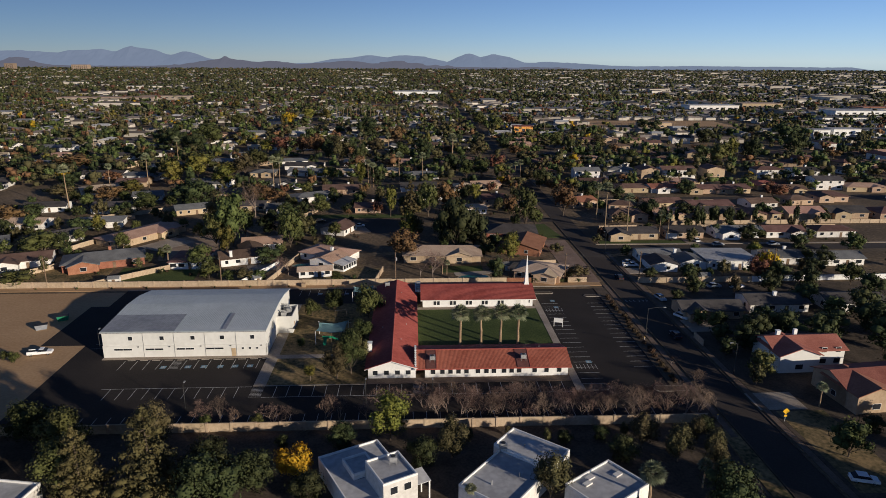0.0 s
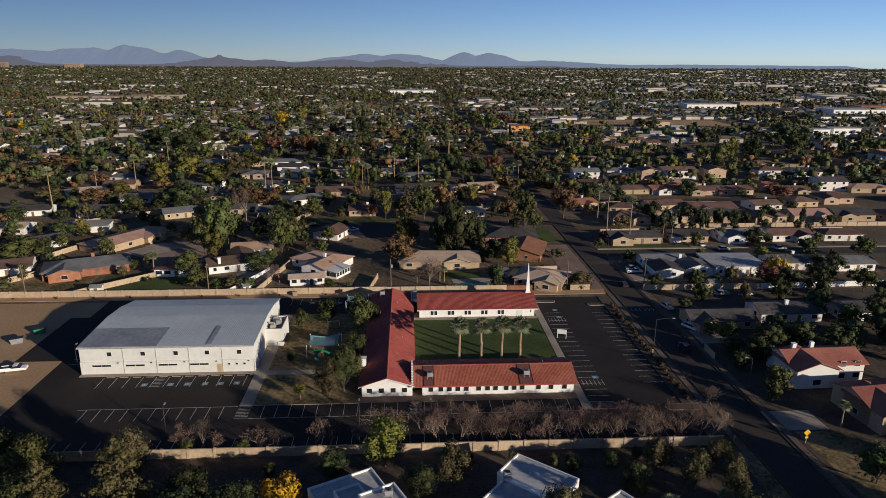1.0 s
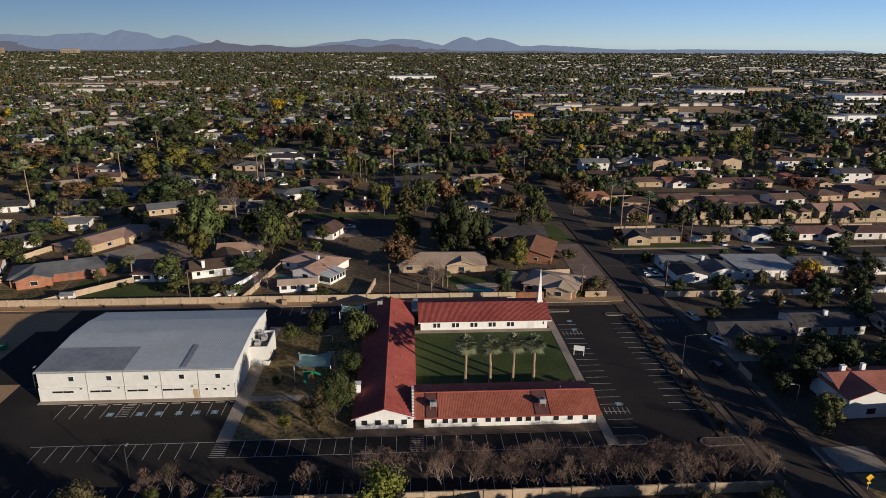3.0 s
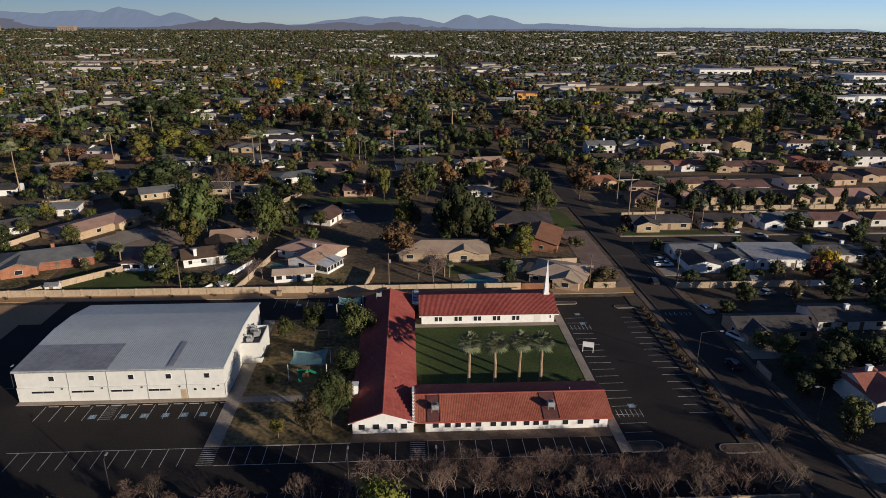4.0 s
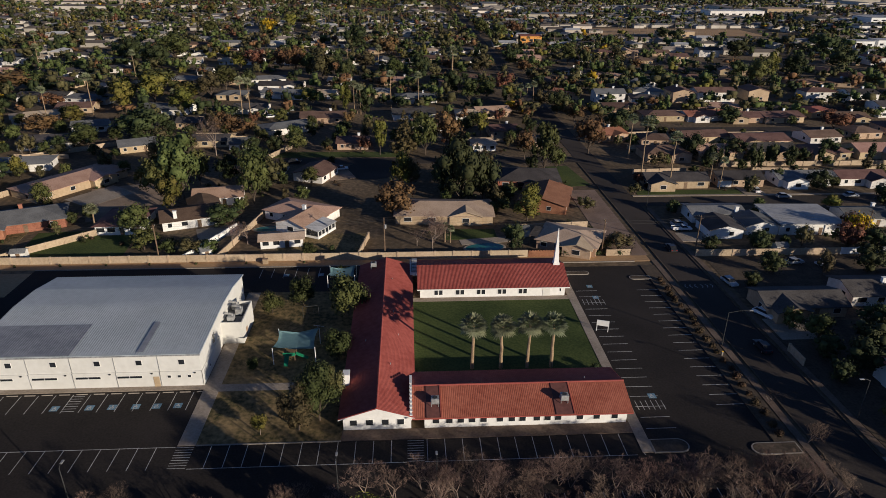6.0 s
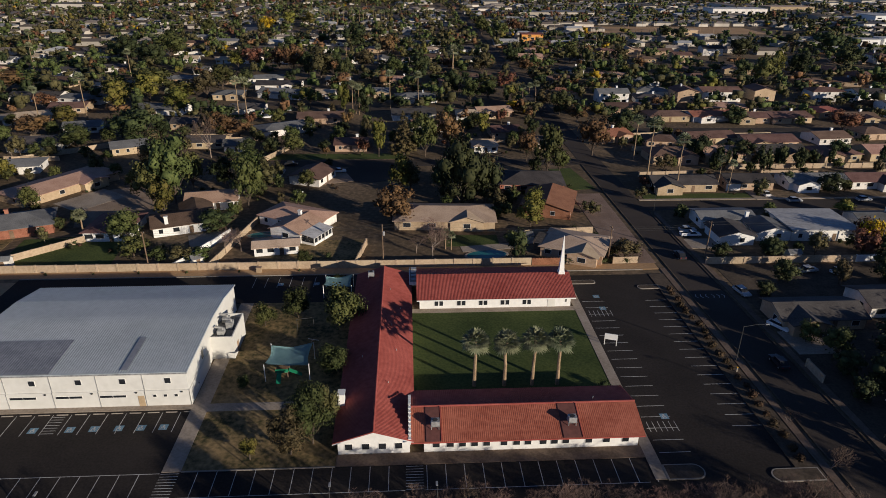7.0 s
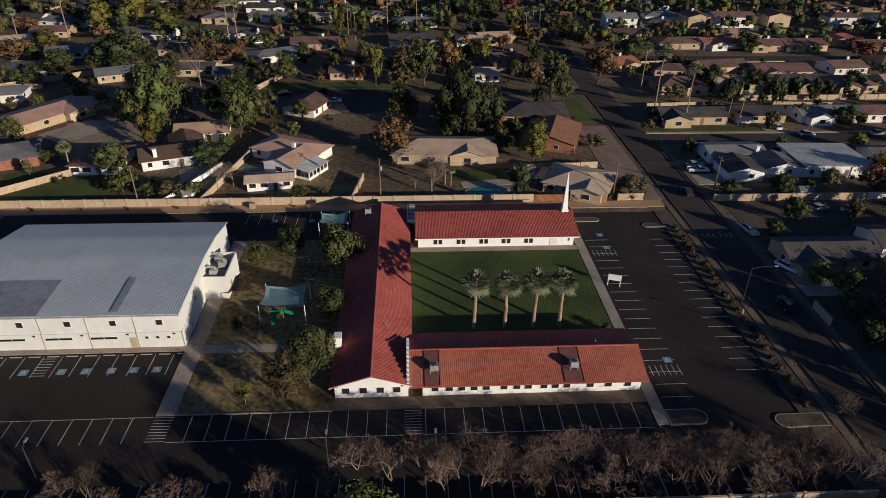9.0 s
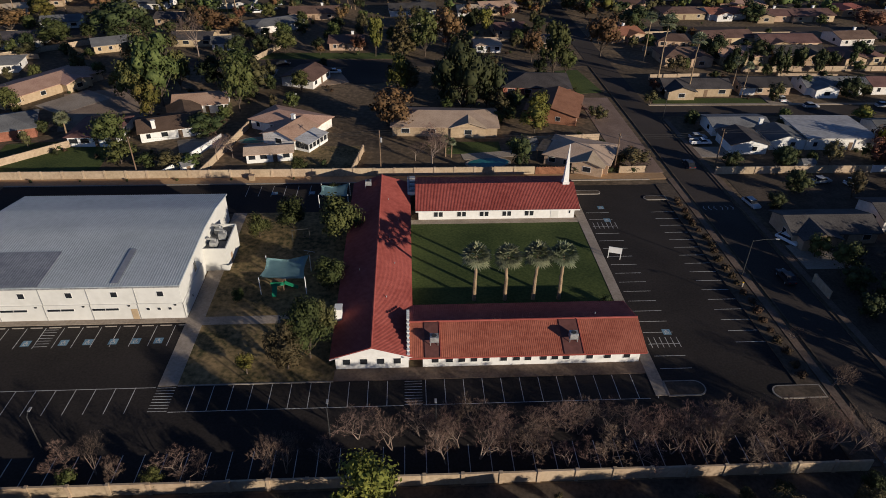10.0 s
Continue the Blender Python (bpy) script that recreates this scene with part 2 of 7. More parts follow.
def tubes(segs, sides=5):
    """Tapered limbs from rows of (start, end, radius, radius)."""
    verts, faces = [], []
    for a, b, ra, rb in segs:
        a, b = Vector(a), Vector(b)
        d = (b - a).normalized()
        s = d.orthogonal().normalized()
        t = d.cross(s)
        k = len(verts)
        for p, r in ((a, ra), (b, rb)):
            for i in range(sides):
                w = 2 * math.pi * i / sides
                verts.append(p + (s * math.cos(w) + t * math.sin(w)) * r)
        for i in range(sides):
            j = (i + 1) % sides
            faces.append((k + i, k + j, k + sides + j, k + sides + i))
        faces.append(tuple(k + sides + i for i in range(sides)))
    return verts, faces


def pipe(pts, r, sides=3):
    """One unbroken thin tube through points."""
    verts, faces = [], []
    for p in pts:
        for i in range(sides):
            w = 2 * math.pi * i / sides
            verts.append(p + Vector((0, math.cos(w) * r, math.sin(w) * r)))
    for k in range(len(pts) - 1):
        for i in range(sides):
            j = (i + 1) % sides
            faces.append((k * sides + i, k * sides + j, k * sides + sides + j, k * sides + sides + i))
    return verts, faces


GOLD = (1 + 5 ** 0.5) / 2
ICO = np.array([(-1, GOLD, 0), (1, GOLD, 0), (-1, -GOLD, 0), (1, -GOLD, 0), (0, -1, GOLD), (0, 1, GOLD), (0, -1, -GOLD), (0, 1, -GOLD), (GOLD, 0, -1), (GOLD, 0, 1), (-GOLD, 0, -1), (-GOLD, 0, 1)]) / math.sqrt(1 + GOLD * GOLD)
ICO_FACES = ((0, 11, 5), (0, 5, 1), (0, 1, 7), (0, 7, 10), (0, 10, 11), (1, 5, 9), (5, 11, 4), (11, 10, 2), (10, 7, 6), (7, 1, 8), (3, 9, 4), (3, 4, 2), (3, 2, 6), (3, 6, 8), (3, 8, 9), (4, 9, 5), (2, 4, 11), (6, 2, 10), (8, 6, 7), (9, 8, 1))


def leaves(blobs, per, size, rng, core=0.55):
    """Many small leaf clumps round the dense hearts of rounded masses."""
    pts, out, verts, faces, normals = [], [], [], [], []
    mid = np.mean([b[:3] for b in blobs], axis=0)
    for cx, cy, cz, rx, ry, rz in blobs:
        d = rng.normal(size=(per, 3))
        d /= np.linalg.norm(d, axis=1)[:, None]
        r = 0.5 + 0.65 * rng.random((per, 1)) ** 0.7
        p = d * r * (rx, ry, rz) + (cx, cy, cz)
        pts.append(p)
        far = p - mid
        out.append(d * 0.75 + 0.45 * far / (np.linalg.norm(far, axis=1)[:, None] + 0.01))
        if core:
            k = len(verts)
            verts += (ICO * (0.8 + 0.3 * rng.random((12, 1))) * core * (rx, ry, rz) + (cx, cy, cz)).tolist()
            faces += [tuple(k + i for i in f) for f in ICO_FACES]
            normals += ICO.tolist()
    pts, out = np.concatenate(pts), np.concatenate(out)
    out /= np.linalg.norm(out, axis=1)[:, None]
    n, k = len(pts), len(verts)
    face = out + 0.42 * rng.normal(size=(n, 3))
    face /= np.linalg.norm(face, axis=1)[:, None]
    a = np.cross(face, rng.normal(size=(n, 3)))
    a /= np.linalg.norm(a, axis=1)[:, None]
    b = np.cross(face, a)
    s = size * (0.5 + 0.9 * rng.random((n, 1)))
    q = np.stack([pts - a * s, pts - b * s * 0.6, pts + a * s, pts + b * s * 0.6], 1).reshape(-1, 3)
    shade = out + 0.4 * rng.normal(size=(n, 3))
    shade /= np.linalg.norm(shade, axis=1)[:, None]
    return verts + q.tolist(), faces + (np.arange(n * 4).reshape(-1, 4) + k).tolist(), normals + shade.repeat(4, 0).tolist()


LIGHT = {}


def tree(name, label, height, spread, leaf_mat, seed, bark=None, per=150, leaf=0.34, trunk=0.3, tall=1.0, blobs=11, category="tree"):
    rng = np.random.default_rng(seed)
    ob = thing(name, label, category)
    stem = height * trunk
    crown_c = stem + (height - stem) * 0.5
    rz = (height - stem) * 0.5
    masses, segs = [], [((0, 0, -0.1), (0.1, 0.05, stem), 0.035 * height * 0.6, 0.025 * height * 0.6)]
    for i in range(blobs):
        w, e = i * 2.4 + rng.random(), rng.uniform(-0.95, 0.95)
        k = math.sqrt(max(0.05, 1 - e * e)) * rng.uniform(0.35, 0.75)
        c = (math.cos(w) * k * spread, math.sin(w) * k * spread, crown_c + e * rz * 0.72)
        r = rng.uniform(0.27, 0.5)
        masses.append((*c, spread * r, spread * r, rz * r * tall))
        mid = (c[0] * 0.45, c[1] * 0.45, stem + (c[2] - stem) * 0.45)
        segs += [((0.1, 0.05, stem * 0.92), mid, 0.014 * height * 0.6, 0.009 * height * 0.6), (mid, c, 0.009 * height * 0.6, 0.003 * height * 0.6)]
    masses.append((0, 0, crown_c, spread * 0.5, spread * 0.5, rz * 0.75))
    part("trunk", tubes(segs), bark or M_BARK, ob)
    part("crown", leaves(masses, int(per * 0.95), leaf * 0.76, rng), leaf_mat, ob)
    far = part("crown", leaves(masses, int(per * 0.27), leaf * 1.1, rng, 0.62), leaf_mat)
    LIGHT[name] = far.data
    bpy.data.objects.remove(far)
    return ob


def layered_pine(name, label, height, spread, leaf_mat, seed):
    """A cone of drooping boughs in uneven tiers round one straight stem."""
    rng = np.random.default_rng(seed)
    ob = thing(name, label, "tree")
    segs, masses = [((0, 0, -0.1), (0.1, 0.1, height * 0.96), height * 0.022, 0.04)], []
    tiers = 11
    for i in range(tiers):
        u = (i + 0.6) / tiers
        reach = spread * (1 - u) ** 0.6 * rng.uniform(0.7, 1.1)
        for k in range(max(3, int(7 - 5 * u))):
            w = k * 6.283 / max(3, int(7 - 5 * u)) + i * 1.3 + rng.uniform(-0.35, 0.35)
            far, z = reach * rng.uniform(0.6, 0.85), height * (0.1 + 0.86 * u)
            tip = (math.cos(w) * far, math.sin(w) * far, z - 0.12 * far)
            segs.append(((0.05, 0.05, z - 0.3), tip, 0.09, 0.03))
            for f in (0.55, 1.0):
                masses.append((tip[0] * f, tip[1] * f, z - 0.12 * far * f, reach * 0.3 + 0.25, reach * 0.3 + 0.25, 0.42 + 0.12 * reach))
    masses.append((0.1, 0.1, height * 0.97, 0.5, 0.5, 0.9))
    part("trunk", tubes(segs), M_BARK, ob)
    part("crown", leaves(masses, 64, 0.22, rng, 0.5), leaf_mat, ob)
    far = part("crown", leaves(masses, 26, 0.3, rng, 0.55), leaf_mat)
    LIGHT[name] = far.data
    bpy.data.objects.remove(far)
    return ob


def bare_tree(height, seed, label="leafless tree with fine pinkish grey twigs"):
    rng = random.Random(seed)
    ob = thing("bare_tree", label, "tree")
    limbs, twigs = [], []

    def grow(p, d, length, r, depth):
        q = p + d * length
        (limbs if depth < 3 else twigs).append((p, q, r, r * 0.65))
        if depth == 6:
            return
        for _ in range(3 if depth < 5 else 7):
            w = Vector((rng.gauss(0, 1), rng.gauss(0, 1), rng.gauss(0.15, 0.7))).normalized()
            grow(q if rng.random() < 0.6 else p.lerp(q, rng.uniform(0.5, 0.95)), (d * 0.75 + w * 0.75 + Vector((0, 0, 0.1))).normalized(), length * rng.uniform(0.6, 0.85), r * 0.58, depth + 1)

    base = Vector((0, 0, -0.1))
    for _ in range(2):
        grow(base, Vector((rng.gauss(0, 0.3), rng.gauss(0, 0.3), 1)).normalized(), height * 0.29, height * 0.014, 1)
    part("trunk", tubes(limbs, 4), M_PALEBARK, ob)
    verts, faces = [], []
    for a, b, ra, rb in twigs:
        s = (b - a).orthogonal().normalized()
        k = len(verts)
        r = max(ra * 0.8, 0.009)
        verts += [a - s * r, a + s * r, b + s * r * 0.6, b - s * r * 0.6]
        faces.append((k, k + 1, k + 2, k + 3))
    part("crown", (verts, faces), M_TWIG, ob)
    return ob


def fan_palm(height, seed, label, fronds=34, size=1.5):
    rng = random.Random(seed)
    ob = thing("fan_palm", label, "palm tree")
    segs, p = [], Vector((0, 0, -0.1))
    n, thin = 8, 0.6 if height > 14 else 1.0
    for i in range(n):
        q = Vector((math.sin(i * 0.35) * 0.05 * i * 0.4, 0.03 * i * rng.uniform(-1, 1), height * 0.86 * (i + 1) / n))
        segs.append((p, q, (0.36 - 0.14 * i / n) * thin, (0.35 - 0.14 * (i + 1) / n) * thin))
        p = q
    part("trunk", tubes(segs, 8), M_PALMTRUNK, ob)
    verts, faces = [], []
    for i in range(fronds):
        az = i * 2.399
        el = radians(80 - 105 * (i / fronds) + rng.uniform(-10, 10))
        d = Vector((math.cos(az) * math.cos(el), math.sin(az) * math.cos(el), math.sin(el)))
        stem = p + d * size * 0.6
        side = d.cross(Vector((0, 0, 1))).normalized()
        up = side.cross(d)
        k = len(verts)
        verts += [p - side * 0.025, p + side * 0.025, stem + side * 0.025, stem - side * 0.025]
        faces.append((k, k + 1, k + 2, k + 3))
        for j in range(9):
            w = radians(-80 + 20 * j)
            v = (d * math.cos(w) + side * math.sin(w)).normalized()
            tip = stem + v * size * rng.uniform(0.55, 0.8) - Vector((0, 0, size * 0.14))
            mid = stem.lerp(tip, 0.55) + up * 0.06
            s = v.cross(up).normalized() * 0.075 * size
            k = len(verts)
            verts += [stem, mid - s, tip, mid + s]
            faces.append((k, k + 1, k + 2, k + 3))
    part("crown", (verts, faces), M_FROND, ob)
    return ob


def bush(seed, mat, label, r=0.9, h=1.1):
    rng = np.random.default_rng(seed)
    ob = thing("shrub", label, "shrub")
    masses = [(rng.uniform(-0.4, 0.4) * r, rng.uniform(-0.4, 0.4) * r, h * rng.uniform(0.35, 0.6), r * 0.6, r * 0.6, h * 0.45) for _ in range(5)]
    part("stem", tubes([((0, 0, -0.05), (0, 0, h * 0.5), 0.06, 0.03)], 4), M_BARK, ob)
    part("foliage", leaves(masses, 44, 0.13, rng), mat, ob)
    return ob


def gable_roof(w, d, z, rise, over, bm=None):
    """Ridge along x."""
    bm = bm or bmesh.new()
    y, t = d / 2 + over, 0.16
    drop = rise * over / (d / 2)
    pts = [(-y, z - drop), (0, z + rise), (y, z - drop), (y, z - drop + t), (0, z + rise + t), (-y, z - drop + t)]
    x = w / 2 + over
    a, b = [bm.verts.new((-x, p, q)) for p, q in pts], [bm.verts.new((x, p, q)) for p, q in pts]
    for i in range(6):
        j = (i + 1) % 6
        bm.faces.new((a[i], a[j], b[j], b[i]))
    for s in (a, b):
        bm.faces.new((s[0], s[1], s[4], s[5]))
        bm.faces.new((s[1], s[2], s[3], s[4]))
    bmesh.ops.recalc_face_normals(bm, faces=bm.faces)
    return bm


def hip_roof(w, d, z, rise, over, bm=None):
    bm = bm or bmesh.new()
    x, y, t = w / 2 + over, d / 2 + over, 0.14
    r = max(0.3, x - y)
    lo = [bm.verts.new(p) for p in ((-x, -y, z - 0.1), (x, -y, z - 0.1), (x, y, z - 0.1), (-x, y, z - 0.1))]
    hi = [bm.verts.new((v.co.x, v.co.y, z - 0.1 + t)) for v in lo]
    a, b = bm.verts.new((-r, 0, z + rise)), bm.verts.new((r, 0, z + rise))
    bm.faces.new(lo[::-1])
    for i in range(4):
        j = (i + 1) % 4
        bm.faces.new((lo[i], lo[j], hi[j], hi[i]))
    bm.faces.new((hi[0], hi[1], b, a))
    bm.faces.new((hi[1], hi[2], b))
    bm.faces.new((hi[2], hi[3], a, b))
    bm.faces.new((hi[3], hi[0], a))
    return bm


def gable_walls(w, d, h, rise):
    return profile_x([(-d / 2, -0.1), (d / 2, -0.1), (d / 2, h), (0, h + rise), (-d / 2, h)], -w / 2, w / 2)


def window(parent, x, y, z, w, h, face=-1, axis="y", name="window"):
    """A window in a wall: a pale frame just proud of it and a dark pane."""
    e, a = 0.05, 0.06
    if axis == "y":
        fr = box(x - w / 2 - a, x + w / 2 + a, min(y, y + face * e), max(y, y + face * e), z - a, z + h + a)
        pn = box(x - w / 2, x + w / 2, min(y + face * e, y + face * (e + 0.012)), max(y + face * e, y + face * (e + 0.012)), z, z + h)
    else:
        fr = box(min(x, x + face * e), max(x, x + face * e), y - w / 2 - a, y + w / 2 + a, z - a, z + h + a)
        pn = box(min(x + face * e, x + face * (e + 0.012)), max(x + face * e, x + face * (e + 0.012)), y - w / 2, y + w / 2, z, z + h)
    f = part(name, fr, M_WHITE, parent)
    part("pane", pn, M_GLASS, f)
    return f


def house(x, y, w, d, turn=0, roof="gable", rmat=None, wmat=None, h=2.7, rise=1.4, label="", wing=None, chimney=None, fronts=4, garage=False, flat=False):
    """A house whose ridge runs along its own x; wing: (x, y, w, d) of a second body whose ridge runs across."""
    rmat, wmat = rmat or M_RBROWN, wmat or M_HOUSEWHITE
    ob = thing("house", label, "house", at=pose(x, y, 0, 0, 0, turn))
    if flat:
        part("wall", box(-w / 2, w / 2, -d / 2, d / 2, -0.1, h), wmat, ob)
        part("roof", box(-w / 2 - 0.3, w / 2 + 0.3, -d / 2 - 0.3, d / 2 + 0.3, h, h + 0.3), rmat, ob)
    elif roof == "gable":
        part("wall", gable_walls(w, d, h, rise), wmat, ob)
        part("roof", gable_roof(w, d, h, rise, 0.6), rmat, ob)
    else:
        part("wall", box(-w / 2, w / 2, -d / 2, d / 2, -0.1, h), wmat, ob)
        part("roof", hip_roof(w, d, h, rise, 0.6), rmat, ob)
    if wing:
        a, b, c, e = wing
        wr = rise * min(1.0, c / d)
        bm = profile_y([(-c / 2, -0.1), (c / 2, -0.1), (c / 2, h), (0, h + wr), (-c / 2, h)], b - e / 2, b + e / 2)
        bmesh.ops.translate(bm, verts=bm.verts, vec=(a, 0, 0))
        part("wing_wall", bm, wmat, ob)
        bm = gable_roof(e, c, h, wr, 0.55)
        bmesh.ops.rotate(bm, verts=bm.verts, cent=(0, 0, 0), matrix=Matrix.Rotation(math.pi / 2, 3, "Z"))
        bmesh.ops.translate(bm, verts=bm.verts, vec=(a, b, 0.02))
        part("wing_roof", bm, rmat, ob)
        window(ob, a, b - e / 2, 0.9, min(1.8, c * 0.4), 1.2)
    if chimney:
        bm = box(chimney[0] - 0.45, chimney[0] + 0.45, chimney[1] - 0.35, chimney[1] + 0.35, 1.0, h + rise + 0.9)
        box(chimney[0] - 0.55, chimney[0] + 0.55, chimney[1] - 0.45, chimney[1] + 0.45, h + rise + 0.9, h + rise + 1.05, bm)
        part("chimney", bm, M_WHITE if wmat is not M_BRICK else M_BRICK, ob)
    rng = random.Random(int(x * 7 + y * 13))
    for i in range(fronts):
        px = -w / 2 + w * (i + 0.5) / fronts
        if wing and wing[1] < 0 and abs(px - wing[0]) < wing[2] / 2 + 0.8:
            continue
        if h > 4:
            window(ob, px, -d / 2, 3.7, 1.2, 1.2)
        if garage and i == 0:
            f = part("garage_door", box(px - 2.3, px + 2.3, -d / 2 - 0.05, -d / 2, 0.05, 2.2), M_HOUSEWHITE, ob)
        elif i == fronts // 2:
            part("door", box(px - 0.5, px + 0.5, -d / 2 - 0.05, -d / 2, 0.05, 2.1), M_WOOD, ob)
        else:
            window(ob, px, -d / 2, 0.95, rng.choice((1.0, 1.5, 2.0)), 1.15)
    for s in (-1, 1):
        window(ob, s * w / 2, -d * 0.15, 0.95, 1.2, 1.1, s, "x")
    return ob


# ---- ground ----
def sheet(name, mat, x0, x1, y0, y1, z, label, category, low=None):
    ob = part(name, box(x0, x1, y0, y1, z - 0.25 if low is None else low, z), mat)
    return tagged(ob, label, category, kind="structure")


bm = bmesh.new()
v = [bm.verts.new(p) for p in ((-4950, -700, 0), (4950, -700, 0), (4950, 4900, 0), (-4950, 4900, 0))]
bm.faces.new(v)
tagged(part("ground", bm, M_GROUND), "dry brown desert earth of a flat suburb", "ground", kind="structure")
lot_front = sheet("parking_lot_front", M_ASPHALT, -71, 68.5, -19.4, -2.5, 0.05, "dark asphalt parking lot with white stall lines", "parking lot")
lot_west = sheet("parking_lot_west", M_ASPHALT, -71, -24.8, -2.5, 11.6, 0.05, "dark asphalt parking lot before the white hall", "parking lot")
sheet("parking_lot_corner", M_ASPHALT, -71, -63.4, 11.6, 20, 0.05, "dark asphalt corner beside the white hall", "parking lot")
sheet("dirt_strip", M_DIRT, -77, -71, -19.4, 20, 0.035, "bare tan dirt beside the parking lot", "ground")
sheet("parking_lot_side", M_ASPHALT, -82, -63.4, 20, 46.5, 0.05, "dark asphalt lane beside the white hall", "parking lot")
lot_back = sheet("parking_lot_back", M_ASPHALT, -77, -0.8, 46.5, 59.3, 0.05, "dark asphalt lane behind the white hall", "parking lot")
sheet("parking_lot_rear", M_ASPHALT, -0.8, 47.2, 57, 59.3, 0.05, "dark asphalt lane behind the red-roofed church", "parking lot")
lot_east = sheet("parking_lot_east", M_ASPHALT, 47.2, 70, -2.5, 57, 0.05, "dark asphalt parking lot beside the church court", "parking lot")
sheet("dirt_field", M_DIRT, -190, -77, -19.4, 58, 0.03, "bare tan dirt field", "ground")
sheet("pavement_hall", M_CONCRETE, -63.4, -24.8, 11.6, 12.9, 0.14, "pale concrete walk along the white hall", "pavement")
sheet("pavement_path", M_CONCRETE, -24.8, -22.1, -2.5, 46.5, 0.12, "pale concrete path beside the white hall", "pavement")
sheet("pavement_cross", M_CONCRETE, -22.1, -0.6, 10.9, 12.9, 0.10, "pale concrete path across the lawn", "pavement")
sheet("lawn_front", M_DRYGRASS, -22.1, -0.2, -2.4, 10.9, 0.08, "patchy brown and green lawn", "lawn")
sheet("lawn_play", M_DRYGRASS, -22.1, -0.2, 12.9, 46.5, 0.08, "patchy brown lawn of a playground", "lawn")
sheet("pavement_front", M_EARTHWALK, -0.2, 45.4, -2.5, 0, 0.14, "pale concrete walk along the church front", "pavement")
sheet("pavement_east", M_CONCRETE, 45.4, 47.2, -7, 57, 0.14, "pale concrete walk along the church court", "pavement")
sheet("pavement_court", M_CONCRETE, 10.6, 45.4, 41.0, 42.7, 0.12, "pale concrete walk by the back wing", "pavement")
sheet("court_lawn", M_GRASS, 10.6, 45.4, 11, 41.0, 0.09, "mown green lawn of the church court", "lawn")
sheet("road_main", M_ROAD, 72.6, 80.6, -300, 1200, 0.06, "straight grey asphalt residential road", "road")
sheet("road_cross_east", M_ROAD, 80.6, 700, 98, 105.5, 0.055, "grey asphalt side street", "road")
sheet("road_cross_west", M_ROAD, -75, 72.6, 143.5, 151, 0.055, "grey asphalt side street", "road")
sheet("pavement_main", M_EARTHWALK, 70.3, 71.6, -26, 60, 0.14, "pale concrete pavement beside the road", "pavement")
sheet("kerb_main_west", M_EARTHSHADE, 72.3, 72.6, -300, 143, 0.18, "worn concrete kerb", "kerb")
# east kerb and pavement wear darker colours that paint in the tree shade
sheet("kerb_main_east", M_EARTHSHADE, 80.6, 80.9, -300, 97.5, 0.18, "worn concrete kerb", "kerb")
sheet("pavement_main_east", M_EARTHWALK, 81.5, 82.8, -300, 96, 0.12, "pale concrete pavement beside the road", "pavement")
sheet("pavement_cross_north", M_CONCRETE, 81, 400, 106.2, 107.4, 0.12, "pale concrete pavement of the side street", "pavement")
sheet("verge", M_EARTHSHADE, 66.5, 70, -20, 57, 0.17, "dry planted verge beside the pavement", "verge")
sheet("alley_strip", M_DIRT, -190, 70, 59.6, 62.7, 0.12, "bare dirt strip along the garden wall", "verge")
sheet("kerb_alley", M_KERB, -77, 66, 59.3, 59.6, 0.18, "worn concrete kerb", "kerb")
sheet("kerb_lawn", M_KERB, -22, -0.2, -2.6, -2.4, 0.17, "worn concrete kerb", "kerb")
sheet("backyard_grass", M_EARTHSHADE, -110, 68.6, -75, -20.7, 0.04, "shaded brown earth and thin grass behind the garden wall", "lawn")


def bulb(x, y, r, n=28):
    return [(x + r * math.cos(2 * math.pi * i / n), y + r * math.sin(2 * math.pi * i / n)) for i in range(n)]


tagged(part("road_bulb", prism(bulb(-2, 136, 10), -0.2, 0.065), M_ROAD), "round asphalt end of a cul-de-sac", "road", kind="structure")

# painted lines of the parking lots
line_y = box(-0.05, 0.05, -2.4, 2.4, 0.0, 0.006)
line_mesh = bpy.data.meshes.new("stall_line")
line_y.to_mesh(line_mesh)
line_mesh.materials.append(M_PAINT)
stop_mesh = bpy.data.meshes.new("wheel_stop")
profile_x([(-0.08, 0), (0.08, 0), (0.05, 0.13), (-0.05, 0.13)], -0.9, 0.9).to_mesh(stop_mesh)
stop_mesh.materials.append(M_KERB)


def piece(name, mesh, parent, m):
    ob = new(name, mesh)
    ob.parent = parent
    ob.matrix_basis = m
    return ob


for i in range(38):
    x = -55 + i * 2.72
    if not (-25.5 < x < -22 or 9.8 < x < 12.8):
        piece("stall_line", line_mesh, lot_front, pose(x, -5.0, 0.051))
for i in range(44):
    piece("stall_line", line_mesh, lot_front, pose(-58 + i * 2.72, -16.8, 0.051))
for i in range(12):
    x = -57.6 + i * 2.85
    piece("stall_line", line_mesh, lot_west, pose(x, 8.6, 0.051))
    piece("wheel_stop", stop_mesh, lot_west, pose(x + 1.4, 11.0, 0.051))
for i in range(18):
    y = -1.6 + i * 2.72
    piece("stall_line", line_mesh, lot_east, pose(50.2, y, 0.051, 0, 0, 90))
    if i > 1:
        piece("stall_line", line_mesh, lot_east, pose(64.0, y, 0.051, 0, 0, 90))
for i in range(7):
    piece("stall_line", line_mesh, lot_back, pose(-24 + i * 2.7, 56, 0.051))
for i in range(6):
    piece("stall_line", line_mesh, lot_west, pose(-66.5, 18 + i * 2.7, 0.051, 0, 0, 90))
